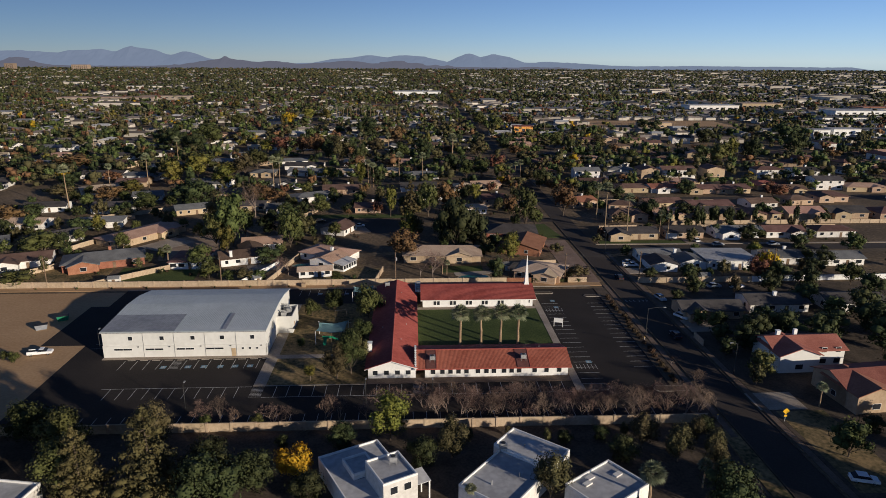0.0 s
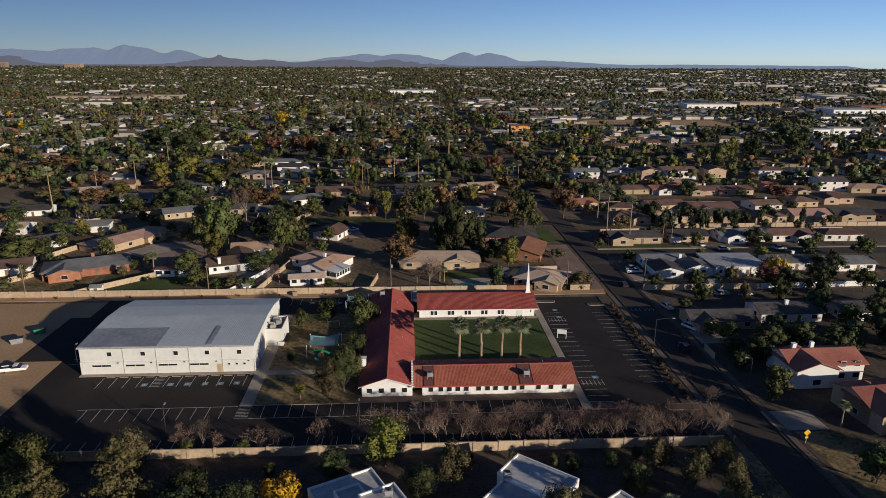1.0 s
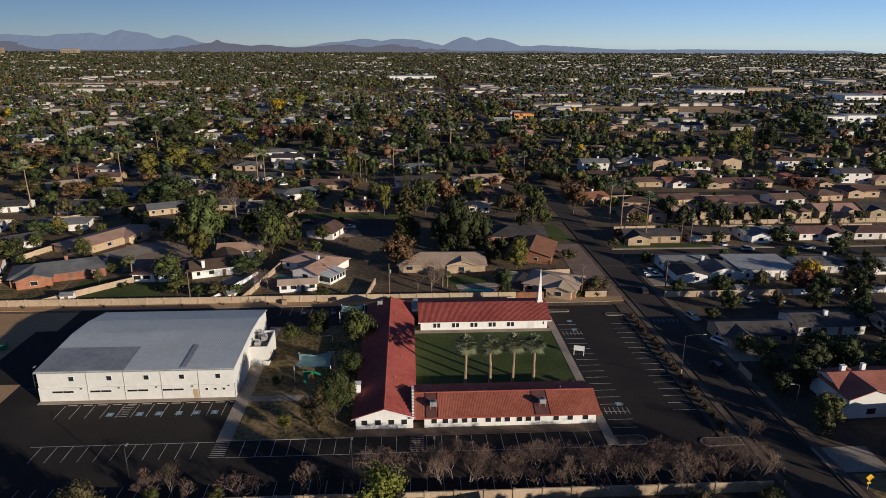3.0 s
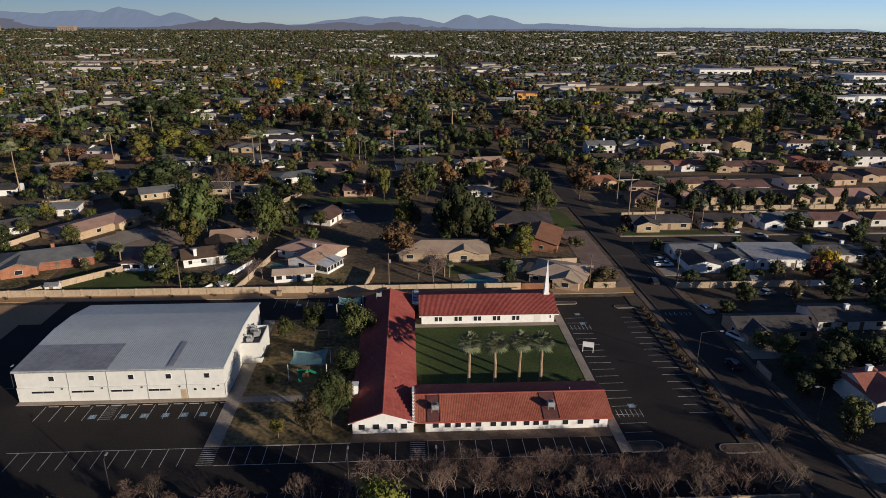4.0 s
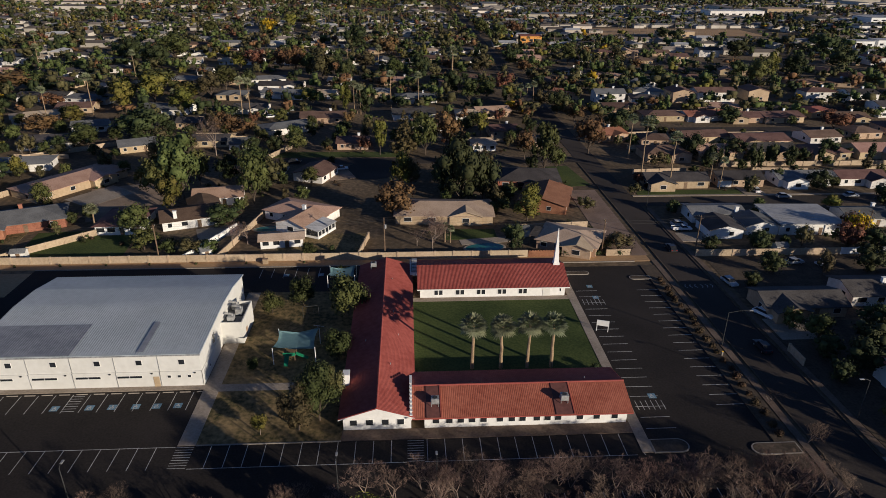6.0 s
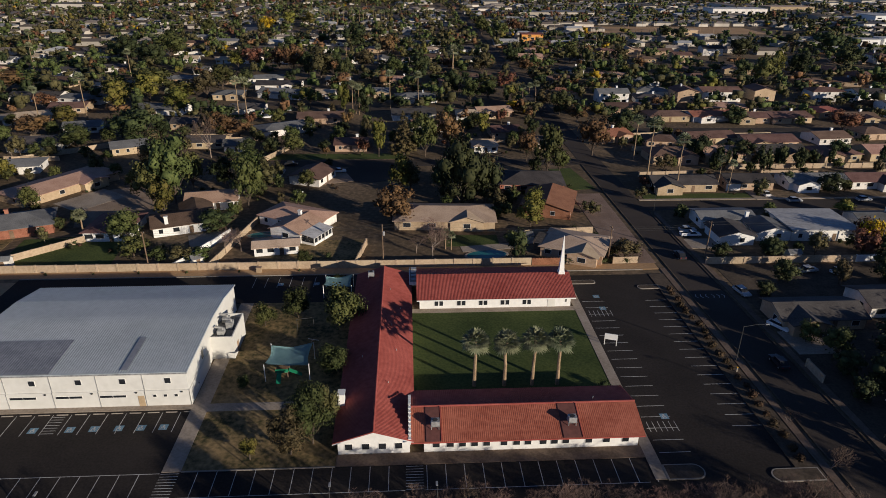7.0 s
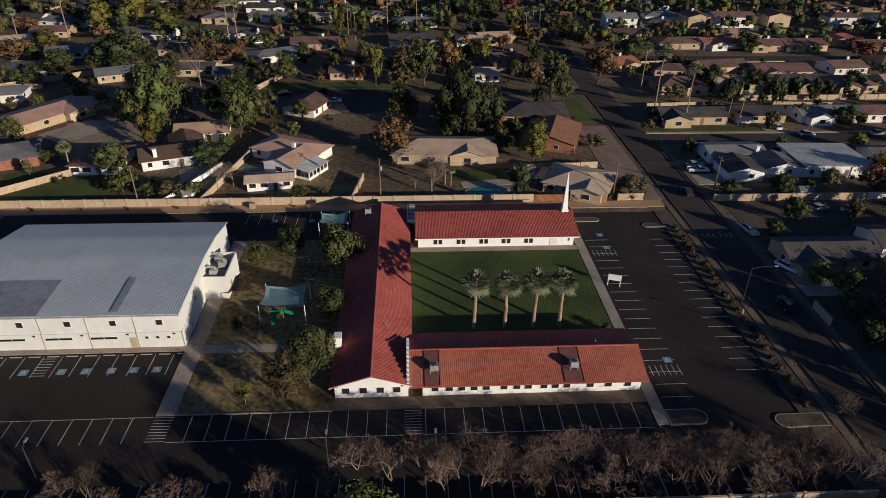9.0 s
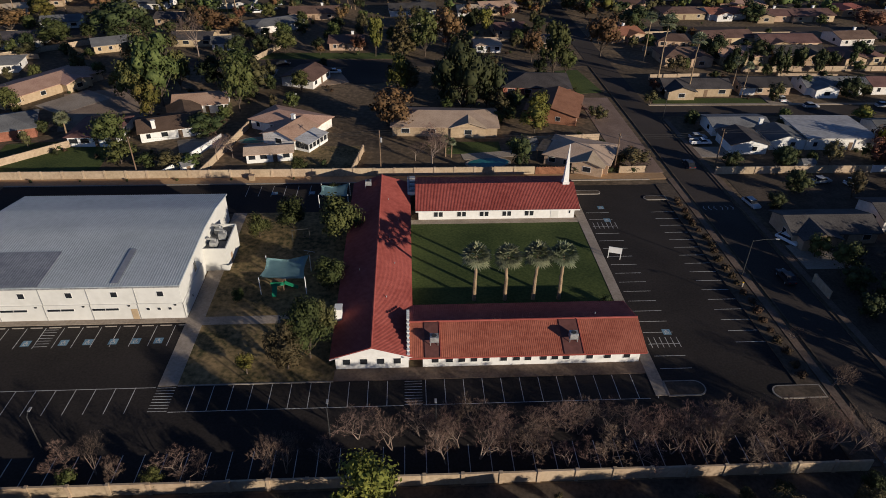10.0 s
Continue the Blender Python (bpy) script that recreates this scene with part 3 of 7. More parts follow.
for x0, x1, y in ((-57, -25, -2.7), (-22, 9.9, -7.4), (12.6, 44.5, -7.4)):
    piece("stall_line", line_mesh, lot_front, Matrix.Translation(((x0 + x1) / 2, y, 0.052)) @ pose(0, 0, 0, 0, 0, 90) @ Matrix.Diagonal((1, (x1 - x0) / 4.8, 1, 1)))
for px, py, dx in ((-24.8, -5, 2.6), (10.0, -5, 2.5)):
    for i in range(9):
        piece("stall_line", line_mesh, lot_front, Matrix.Translation((px + dx / 2, py - 2.2 + i * 0.55, 0.051)) @ pose(0, 0, 0, 0, 0, 90) @ Matrix.Diagonal((1, dx / 4.8, 1, 1)))
for py, n in ((4.2, 6), (39.5, 6)):
    for i in range(n):
        piece("stall_line", line_mesh, lot_east, pose(48.2 + i * 0.9, py, 0.052) @ Matrix.Diagonal((1, 0.5, 1, 1)))
for i in range(7):
    piece("stall_line", line_mesh, lot_west, Matrix.Translation((-45.2, 6.6 + i * 0.65, 0.053)) @ pose(0, 0, 0, 0, 0, 90) @ Matrix.Diagonal((1, 0.45, 1, 1)))
blue_mesh = bpy.data.meshes.new("parking_emblem")
box(-0.65, 0.65, -0.65, 0.65, 0, 0.006).to_mesh(blue_mesh)
blue_mesh.materials.append(M_BLUE)
mark = bmesh.new()
for a in ((-0.12, 0.12, -0.1, 0.5), (-0.12, 0.3, -0.1, 0.05), (0.2, 0.3, -0.5, -0.1), (-0.35, -0.22, -0.45, 0.15), (-0.35, 0.1, -0.5, -0.4)):
    box(*a, 0.006, 0.009, mark)
mark_mesh = bpy.data.meshes.new("emblem_mark")
mark.to_mesh(mark_mesh)
mark_mesh.materials.append(M_PAINT)
for lot, x, y in ((lot_west, -47.6, 7.4), (lot_west, -42.0, 7.4), (lot_west, -38.4, 7.4), (lot_west, -34.6, 7.4), (lot_west, -31.2, 7.4), (lot_west, -27.8, 7.4),
                  (lot_east, 51.6, 6.6), (lot_east, 51.4, 41.6), (lot_east, 51.4, 46.8), (lot_back, -18, 55), (lot_back, -10, 55)):
    ob = piece("parking_emblem", blue_mesh, lot, pose(x, y, 0.055))
    piece("emblem_mark", mark_mesh, ob, pose(0, 0, 0))


def island(x0, x1, y0, y1, label):
    r = (y1 - y0) / 2
    ym = (y0 + y1) / 2
    pts = [(x0, y0)] + [(x1 - r + r * math.cos(radians(a)), ym + r * math.sin(radians(a))) for a in range(-90, 91, 15)] + [(x0, y1)]
    ob = tagged(part("traffic_island", prism(pts, -0.1, 0.2), M_KERB), label, "traffic island", kind="structure")
    q = 0.2
    pts = [(x0 + q, y0 + q)] + [(x1 - r + (r - q) * math.cos(radians(a)), ym + (r - q) * math.sin(radians(a))) for a in range(-90, 91, 15)] + [(x0 + q, y1 - q)]
    part("earth_fill", prism(pts, 0.1, 0.215), M_EARTHSHADE, ob)
    return ob


island(47.2, 53, -7.2, -4.2, "kerbed island of bare earth")
island(47.2, 53, 52.6, 54.4, "kerbed island of bare earth")
m = island(-7.4, 0, -1.3, 1.3, "kerbed island of bare earth")
m.matrix_basis = pose(62.4 + 0.1, -7, 0, 0, 0, 180) @ Matrix.Translation((0.2, 0, 0))
m = island(-5, 0, -0.9, 0.9, "kerbed island of bare earth")
m.matrix_basis = pose(61.8, 50.6, 0, 0, 0, 180)


# ---- garden walls ----
def block_wall(name, x0, y0, x1, y1, h, mat=None, step=4.6, label="tan block garden wall with piers"):
    a, b = Vector((x0, y0, 0)), Vector((x1, y1, 0))
    ob = thing(name, label, "wall", kind="structure")
    n = max(1, round((b - a).length / step))
    turn = math.atan2(y1 - y0, x1 - x0)
    rng = random.Random(int(x0 + y0 * 3))
    panel = box(0, (b - a).length / n, -0.1, 0.1, -0.1, h)
    box(0, (b - a).length / n, -0.13, 0.13, h, h + 0.07, panel)
    pm = bpy.data.meshes.new("wall_panel")
    panel.to_mesh(pm)
    pm.materials.append(mat or M_BLOCK)
    pier = bpy.data.meshes.new("pier")
    box(-0.22, 0.22, -0.22, 0.22, -0.1, h + 0.14).to_mesh(pier)
    pier.materials.append(mat or M_BLOCK)
    for i in range(n):
        p = a.lerp(b, i / n)
        m = Matrix.Translation(p + Vector((0, 0, rng.uniform(-0.05, 0.05)))) @ Matrix.Rotation(turn, 4, "Z")
        piece("wall_panel", pm, ob, m)
        piece("pier", pier, ob, m)
    return ob


block_wall("wall_south", -85, -20.0, 68, -20.4, 1.8)
block_wall("wall_north", -190, 62.9, 40, 62.9, 1.9)
# wooden fence that carries the wall on
fence = thing("wooden_fence", "reddish weathered board fence", "fence")
for i in range(30):
    part("board", box(40.2 + i * 0.26, 40.42 + i * 0.26, 62.85, 62.9, 0.05, 1.85 + 0.1 * math.sin(i * 2.3)), M_REDWOOD, fence)

# ---- the church ----
church = thing("church", "white church with red ribbed roofs round a court", "church")
# west wing
part("west_wall", profile_y([(0, -0.1), (10.6, -0.1), (10.6, 2.75), (5.3, 4.45), (0, 2.75)], 0, 53.6), M_WHITE, church)
W = part("west_roof", profile_y([(-0.7, 2.52), (5.3, 4.48), (11.3, 2.52), (11.3, 2.66), (5.3, 4.64), (-0.7, 2.66)], -0.65, 54.2), M_REDROOF, church)
bm = ribbed((11.32, -0.66, 2.67), (11.32, 54.2, 2.67), (5.3, -0.66, 4.65), (5.3, 54.2, 4.65), 0.30, 0.035)
ribbed((-0.72, 54.2, 2.67), (-0.72, -0.66, 2.67), (5.3, 54.2, 4.65), (5.3, -0.66, 4.65), 0.30, 0.035, bm)
part("roof_tiles", bm, M_REDROOF, W)
part("ridge_cap", profile_y([(5.1, 4.62), (5.5, 4.62), (5.42, 4.76), (5.3, 4.8), (5.18, 4.76)], -0.68, 54.22), M_REDROOF, W)
part("fascia", profile_y([(-0.7, 2.44), (5.3, 4.4), (11.3, 2.44), (11.3, 2.6), (5.3, 4.56), (-0.7, 2.6)], -0.72, -0.66), M_WHITE, W)
for x in (1.6, 4.1, 6.55, 8.95):
    window(church, x, 0, 1.0, 1.05, 1.0)
# south wing
part("south_wall", box(12.7, 45.0, 0, 11.0, -0.1, 2.7), M_WHITE, church)
part("south_gable", profile_x([(0, 2.7), (11, 2.7), (5.4, 4.2)], 44.8, 45.0), M_WHITE, church)
S = part("south_roof", profile_x([(-0.75, 2.45), (5.3, 4.22), (11.6, 2.45), (11.6, 2.6), (5.3, 4.38), (-0.75, 2.6)], 10.75, 45.7), M_ORANGEROOF, church)
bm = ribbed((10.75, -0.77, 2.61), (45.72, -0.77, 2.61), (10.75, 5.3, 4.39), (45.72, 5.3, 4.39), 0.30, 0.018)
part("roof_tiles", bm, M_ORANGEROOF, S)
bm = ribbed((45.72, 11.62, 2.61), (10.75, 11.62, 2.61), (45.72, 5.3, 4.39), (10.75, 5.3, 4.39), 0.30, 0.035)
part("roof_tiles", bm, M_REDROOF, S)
part("ridge_cap", profile_x([(5.1, 4.36), (5.5, 4.36), (5.42, 4.5), (5.3, 4.54), (5.18, 4.5)], 10.75, 45.74), M_REDROOF, S)
part("fascia", box(10.75, 45.7, -0.82, -0.78, 2.38, 2.6), M_REDROOF, S)
for x0, x1 in ((13.0, 15.2), (33.4, 36.2)):
    part("roof_well", profile_x([(-0.79, 2.68), (5.0, 4.38), (5.0, 4.44), (-0.79, 2.74)], x0, x1), M_BROWNWELL, S, "dark brown flat-sheeted roof bay")
    part("well_edge", profile_x([(-0.8, 2.68), (5.0, 4.38), (5.0, 4.52), (-0.8, 2.82)], x1, x1 + 0.14), M_REDROOF, S)
bm = profile_x([(-0.8, 2.3), (-0.8, 2.75), (5.3, 4.75), (9.0, 3.75), (9.0, 3.0), (5.3, 4.2)], 10.45, 10.75)
part("parapet", bm, M_WHITE, church)
for i in range(13):
    y = -0.5 + i * 0.72
    zz = 2.85 + (y + 0.8) * 0.328 if y < 5.3 else 4.78 - (y - 5.3) * 0.27
    part("coping", box(10.38, 10.82, y, y + 0.42, zz, zz + 0.12), M_WHITE, church)
for x in (14.5, 16.6, 18.4, 20.2, 22.0, 24.6, 26.5, 28.2, 30.5, 32.2, 33.9, 37.4, 40.1, 43.0):
    window(church, x, 0, 1.0, 1.0, 1.0)
window(church, 45.0, 3.0, 1.0, 1.0, 1.0, 1, "x")
part("passage_gate", box(10.7, 12.6, 9.5, 9.6, 0.1, 2.2), M_DARKMETAL, church)
# north wing
part("north_wall", box(12.9, 44.7, 42.7, 56.4, -0.1, 2.6), M_WHITE, church)
part("north_gable", profile_x([(42.7, 2.6), (56.4, 2.6), (49.5, 4.5)], 12.9, 44.7), M_WHITE, church)
N = part("north_roof", profile_x([(42.0, 2.35), (49.5, 4.6), (57.0, 2.35), (57.0, 2.5), (49.5, 4.76), (42.0, 2.5)], 12.3, 45.6), M_REDROOF, church)
bm = ribbed((12.28, 41.98, 2.51), (45.62, 41.98, 2.51), (12.28, 49.5, 4.77), (45.62, 49.5, 4.77), 0.30, 0.035)
ribbed((45.62, 57.02, 2.51), (12.28, 57.02, 2.51), (45.62, 49.5, 4.77), (12.28, 49.5, 4.77), 0.30, 0.035, bm)
part("roof_tiles", bm, M_REDROOF, N)
part("fascia", box(12.3, 45.6, 41.93, 41.99, 2.26, 2.5), M_WHITE, N)
for x in (16.9, 21.6, 26.2, 30.8, 35.4):
    for e in (-0.5, 0.5):
        window(church, x + e, 42.7, 0.8, 0.75, 1.15)
part("door", box(39.8, 41.4, 42.64, 42.7, 0.1, 2.1), M_CREAM, church)
window(church, 43.7, 42.7, 1.2, 0.3, 0.8)
# spire and its foot
bm = bmesh.new()
lo = [bm.verts.new((43.9 + a, 49.5 + b, 4.2)) for a, b in ((-0.62, -0.62), (0.62, -0.62), (0.62, 0.62), (-0.62, 0.62))]
hi = [bm.verts.new((43.9 + a, 49.5 + b, 13.4)) for a, b in ((-0.05, -0.05), (0.05, -0.05), (0.05, 0.05), (-0.05, 0.05))]
for i in range(4):
    j = (i + 1) % 4
    bm.faces.new((lo[i], lo[j], hi[j], hi[i]))
bm.faces.new(hi)
part("spire", bm, M_WHITE, church, "slender white pyramid spire")
part("spire_foot", box(43.2, 44.6, 48.8, 50.2, 4.2, 5.1), M_WHITE, church)
# chimney and vents
bm = box(-0.5, 0.45, 7.7, 9.1, 0, 4.9)
box(-0.6, 0.55, 7.6, 9.2, 4.9, 5.1, bm)
part("chimney", bm, M_WHITE, church)
for x, y, z in ((7.2, 12, 4.0), (8.4, 22, 3.6), (7.4, 30, 3.95), (9, 37, 3.4), (6.9, 44, 4.1), (2.5, 20, 3.7), (39.5, 6.6, 4.1)):
    part("vent_pipe", tubes([((x, y, z - 0.2), (x, y, z + 0.35), 0.07, 0.07)], 8), M_METAL, church)


def roof_cooler(x, y, z, label="grey metal roof cooler on a stand"):
    ob = thing("roof_cooler", label, "air conditioner", "roof coolers", at=pose(x, y, z))
    bm = box(-0.62, 0.62, -0.55, 0.55, 0.55, 1.35)
    bmesh.ops.bevel(bm, geom=bm.edges[:], offset=0.04, segments=1, affect="EDGES")
    part("cabinet", bm, M_METAL, ob)
    part("fan_ring", tubes([((0, 0, 1.34), (0, 0, 1.42), 0.38, 0.38)], 14), M_DARKMETAL, ob)
    part("drain_pan", box(-0.68, 0.68, -0.6, 0.6, 0.47, 0.55), M_METAL, ob)
    for a in (-0.55, 0.55):
        for b in (-0.48, 0.48):
            part("leg", box(a - 0.04, a + 0.04, b - 0.04, b + 0.04, -0.5, 0.5), M_METAL, ob)
    return ob


roof_cooler(14.4, 1.6, 3.4)
roof_cooler(35.0, 1.6, 3.4)
roof_cooler(2.6, 50.5, 3.8)
# plant yard between the wings
plant = thing("plant_platform", "white-railed platform with ducts and air handlers", "platform")
part("deck", box(10.8, 12.6, 48.6, 55.5, 2.55, 2.8), M_METAL, plant)
for a, b in ((10.9, 48.7), (12.5, 48.7), (10.9, 55.3), (12.5, 55.3)):
    part("post", box(a - 0.08, a + 0.08, b - 0.08, b + 0.08, 0, 2.55), M_METAL, plant)
part("parapet", box(10.75, 10.95, 48.5, 55.5, 2.8, 3.5), M_WHITE, plant)
part("parapet", box(10.95, 12.6, 48.5, 48.7, 2.8, 3.4), M_WHITE, plant)
for y in (49.6, 51.4, 53.2, 54.8):
    part("air_handler", box(11.2, 12.4, y - 0.55, y + 0.55, 2.8, 3.7), M_METAL, plant)

# ---- the white hall ----
hall = thing("hall", "cream-white metal hall with a shallow grey roof", "hall")
part("wall", profile_x([(12.9, -0.1), (44, -0.1), (44, 5.6), (36, 6.95), (28.5, 7.35), (12.9, 6.5)], -63.2, -25.1), M_CREAM, hall)
part("plinth", box(-63.3, -25.0, 12.75, 12.9, 0.0, 3.1), M_CREAM, hall)
part("plinth", box(-25.1, -24.95, 12.75, 24, 0.0, 3.1), M_CREAM, hall)
R = part("roof", profile_x([(12.55, 6.5), (28.5, 7.38), (36, 6.98), (44.3, 5.55), (44.3, 5.75), (36, 7.18), (28.5, 7.58), (12.55, 6.7)], -63.5, -24.8), M_METALROOF, hall)
bm = ribbed((-63.5, 12.53, 6.71), (-24.8, 12.53, 6.71), (-63.5, 28.5, 7.59), (-24.8, 28.5, 7.59), 0.42, 0.03)
ribbed((-63.5, 28.5, 7.59), (-24.8, 28.5, 7.59), (-63.5, 36, 7.19), (-24.8, 36, 7.19), 0.42, 0.03, bm)
ribbed((-63.5, 36, 7.19), (-24.8, 36, 7.19), (-63.5, 44.32, 5.76), (-24.8, 44.32, 5.76), 0.42, 0.03, bm)
part("roof_ribs", bm, M_METALROOF, R)
sl = 0.88 / 15.97
part("roof_panel", profile_x([(12.6, 6.78), (21.8, 6.78 + 9.2 * sl), (21.8, 6.84 + 9.2 * sl), (12.6, 6.84)], -63.4, -46.2), M_METALDARK, R, "darker grey roof sheets")
part("roof_panel", profile_x([(13.2, 6.85), (22.2, 6.85 + 9 * sl), (22.2, 6.9 + 9 * sl), (13.2, 6.9)], -35.4, -34.3), M_METALDARK, R, "darker grey roof strip")
part("roof_panel", ribbed((-63.4, 12.6, 6.845), (-46.2, 12.6, 6.845), (-63.4, 21.8, 6.845 + 9.2 * sl), (-46.2, 21.8, 6.845 + 9.2 * sl), 0.42, 0.03), M_METALDARK, R, "darker grey roof sheets")
part("gutter", box(-63.5, -24.8, 12.4, 12.58, 6.42, 6.6), M_METAL, R)
for x in (-56.7, -49.4, -42.2, -35.3, -28.2):
    window(hall, x, 12.9, 4.45, 0.95, 0.95)
for x in (-58.6, -51.3, -44.1, -37.2):
    for e in (-1.05, 1.05):
        window(hall, x + e, 12.75, 1.95, 2.0, 0.42)
for x in (-30.6, -28.9, -27.2):
    window(hall, x, 12.75, 1.9, 0.5, 0.45)
for x in (-53.8, -46.6, -39.4, -32.1):
    part("panel_joint", box(x - 0.05, x + 0.05, 12.68, 12.75, 0.1, 3.1), M_METAL, hall)
    part("panel_joint", box(x - 0.05, x + 0.05, 12.83, 12.9, 3.12, 6.45), M_METAL, hall)
part("door", box(-33.3, -32.3, 12.69, 12.75, 0.1, 2.15), M_TAN, hall, "tan metal door")
for x in (-55, -47.7, -40.4, -33.4, -26.2):
    part("wall_lamp", box(x - 0.14, x + 0.14, 12.55, 12.75, 2.75, 2.95), M_DARKMETAL, hall)
window(hall, -25.1, 21.0, 3.6, 1.0, 1.8, 1, "x")
window(hall, -24.95, 17.0, 1.2, 0.4, 0.5, 1, "x")
# annex with plant on its roof
part("annex_wall", box(-25.1, -21.1, 26.0, 34.5, -0.1, 4.0), M_CREAM, hall)
for a in ((-25.1, -21.1, 26.0, 26.2), (-25.1, -21.1, 34.3, 34.5), (-21.3, -21.1, 26.2, 34.3)):
    part("annex_parapet", box(*a, 4.0, 4.7), M_CREAM, hall)
part("annex_roof", box(-25.05, -21.3, 26.2, 34.3, 4.0, 4.05), M_RGREY, hall)
part("door", box(-21.1, -21.05, 28.2, 29.2, 0.1, 2.2), M_TAN, hall)
for x, y, z in ((-23.6, 28.0, 1.0), (-22.6, 30.4, 1.3), (-23.8, 32.4, 1.1)):
    ob = thing("air_handler", "grey metal air handler on the flat annex roof", "air conditioner", "annex roof plant", at=pose(x, y, 4.05))
    part("cabinet", box(-0.6, 0.6, -0.7, 0.7, 0.1, z), M_METAL, ob)
    part("duct", tubes([((0.3, 0, z), (0.3, 0, z + 0.5), 0.2, 0.2), ((0.3, 0, z + 0.4), (-1.2, 0.2, z + 0.4), 0.2, 0.2)], 8), M_METAL, ob)
    part("skid", box(-0.7, 0.7, -0.8, 0.8, 0, 0.1), M_DARKMETAL, ob)

# ---- houses that stand near ----
house(-96.5, 88, 25, 12.5, 22, "hip", M_RGREY, M_BRICK, label="long brick house with a grey shingle hip roof", wing=(-6, -5, 9, 9), chimney=(2, 1), rise=2.0)
house(-97, 122, 31, 13, 58, "hip", M_RPINK, M_TAN, label="wide tan house with a pinkish tile roof", wing=(6, -5, 8, 8))
house(-124, 88, 18, 11, 20, "gable", M_RBROWN, M_HOUSEWHITE, label="white house with a dark brown gabled roof", wing=(-4, -5, 8, 8))
house(-128, 118, 16, 10, 40, "gable", M_RDARK, M_HOUSEWHITE, label="white house with a dark shingle roof", garage=True)
house(-122, 142, 18, 10, 10, "hip", M_RGREY, M_HOUSEWHITE, label="pale house with a grey hip roof")
house(-150, 108, 17, 11, 30, "gable", M_RGREY, M_HOUSEWHITE, label="pale house with a grey gabled roof")
house(-152, 140, 18, 10, 0, "gable", M_RTAN, M_HOUSEWHITE, label="white house with a tan gabled roof")
house(-160, 172, 18, 10, 10, "gable", M_RDARK, M_WHITE, label="white house with a dark gabled roof")
house(-185, 150, 18, 10, -10, "hip", M_RGREY, M_WHITE, label="white house with a grey hip roof")
house(-150, 84, 16, 10, 0, "gable", M_RBROWN, M_TAN, label="tan house with a brown gabled roof")
house(-180, 110, 16, 10, 15, "gable", M_RDARK, M_WHITE, label="white house with a dark gabled roof")
house(-92, 166, 14, 10, 25, "gable", M_RGREY, M_TAN, label="tan house with a grey gabled roof")
house(-66, 172, 14, 9, 0, "gable", M_RDARK, M_TAN, label="tan house with a dark gabled roof")
house(62, 168, 12, 10, 0, "hip", M_RDARK, M_TAN, label="tan house with a dark hip roof")
house(20, 196, 15, 9, 0, "gable", M_RBROWN, M_HOUSEWHITE, label="pale house with a brown gabled roof")
house(-66.5, 87, 11, 13, 0, "hip", M_RBROWN, M_WHITE, label="small white house with a brown hip roof")
house(-50, 90, 15, 10.5, 20, "gable", M_RBROWN, M_WHITE, label="white house with a brown roof and tall chimney", chimney=(-4, -4.2), wing=(4, 7, 8, 9))
house(-46.5, 107, 14, 10, 10, "gable", M_RPINK, M_WHITE, label="white gabled house with a pinkish brown roof")
porch = house(-19.5, 92, 18, 10.5, -28, "hip", M_RPINK, M_HOUSEWHITE, label="cream house with brown tile roof and glazed porch", chimney=(3.4, -3.4), rise=1.7, wing=(4.5, -6.5, 9.5, 10))
part("porch_roof", profile_y([(9.2, 2.75), (13.6, 2.2), (13.6, 2.32), (9.2, 2.9)], -11.5, -3), M_RWHITE, porch)
part("porch_base", box(9.25, 13.3, -11.3, -3.2, 0, 0.7), M_WHITE, porch)
for i in range(6):
    part("porch_post", box(13.05, 13.25, -11.2 + i * 1.55, -11.0 + i * 1.55, 0.7, 2.25), M_WHITE, porch)
for i in range(5):
    part("porch_pane", box(13.1, 13.14, -10.95 + i * 1.55, -9.75 + i * 1.55, 0.75, 2.1), M_GLASS, porch)
for i in range(3):
    part("porch_pane", box(9.6 + i * 1.2, 10.6 + i * 1.2, -11.33, -11.3, 0.75, 2.05), M_GLASS, porch)
house(-22, 73, 10.5, 4.5, 8, "gable", M_RTAN, M_WHITE, label="long white garden house with a tan roof", h=2.4, rise=0.7)
house(20.8, 91.5, 27, 13, -3, "hip", M_RTAN, M_TAN, label="tan house with a weathered hip roof", rise=2.0, wing=(6, -3, 9, 8))
house(50, 121.5, 20, 14, -5, "hip", M_RDARK, M_BRICK, label="brick house with a dark brown hip roof", rise=2.2)
house(52, 101.5, 17, 14, 72, "gable", M_RTERRA, M_BRICK, label="brick house with an orange brown gabled roof", rise=1.8)
house(52.5, 70.5, 15, 12, -25, "hip", M_RTAN, M_TAN, label="tan house with a patched pale roof", rise=1.6, wing=(3, -4, 7, 8))
house(98, 118, 20, 9, 0, "gable", M_RDARK, M_TAN, label="low ranch house with a dark brown roof", wing=(-6, -4, 8, 7), garage=False)
house(119.5, 119, 15, 9, 0, "gable", M_RDARK, M_TAN, label="low tan ranch house with a dark roof", garage=True)
house(141, 119, 18, 9, 0, "gable", M_RGREY, M_WHITE, label="white ranch house with a pale grey roof", wing=(-4, -4, 7, 7))
house(161, 119, 16, 9, 0, "gable", M_RBROWN, M_HOUSEWHITE, label="ranch house with a brown roof", wing=(4, -4, 7, 7))
house(182, 119, 16, 9, 0, "hip", M_RBROWN, M_HOUSEWHITE, label="ranch house with a brown hip roof")
house(98, 88, 15, 8, 0, "gable", M_RGREY, M_WHITE, label="white house with a grey shallow roof", rise=0.9, chimney=(5, -3.5))
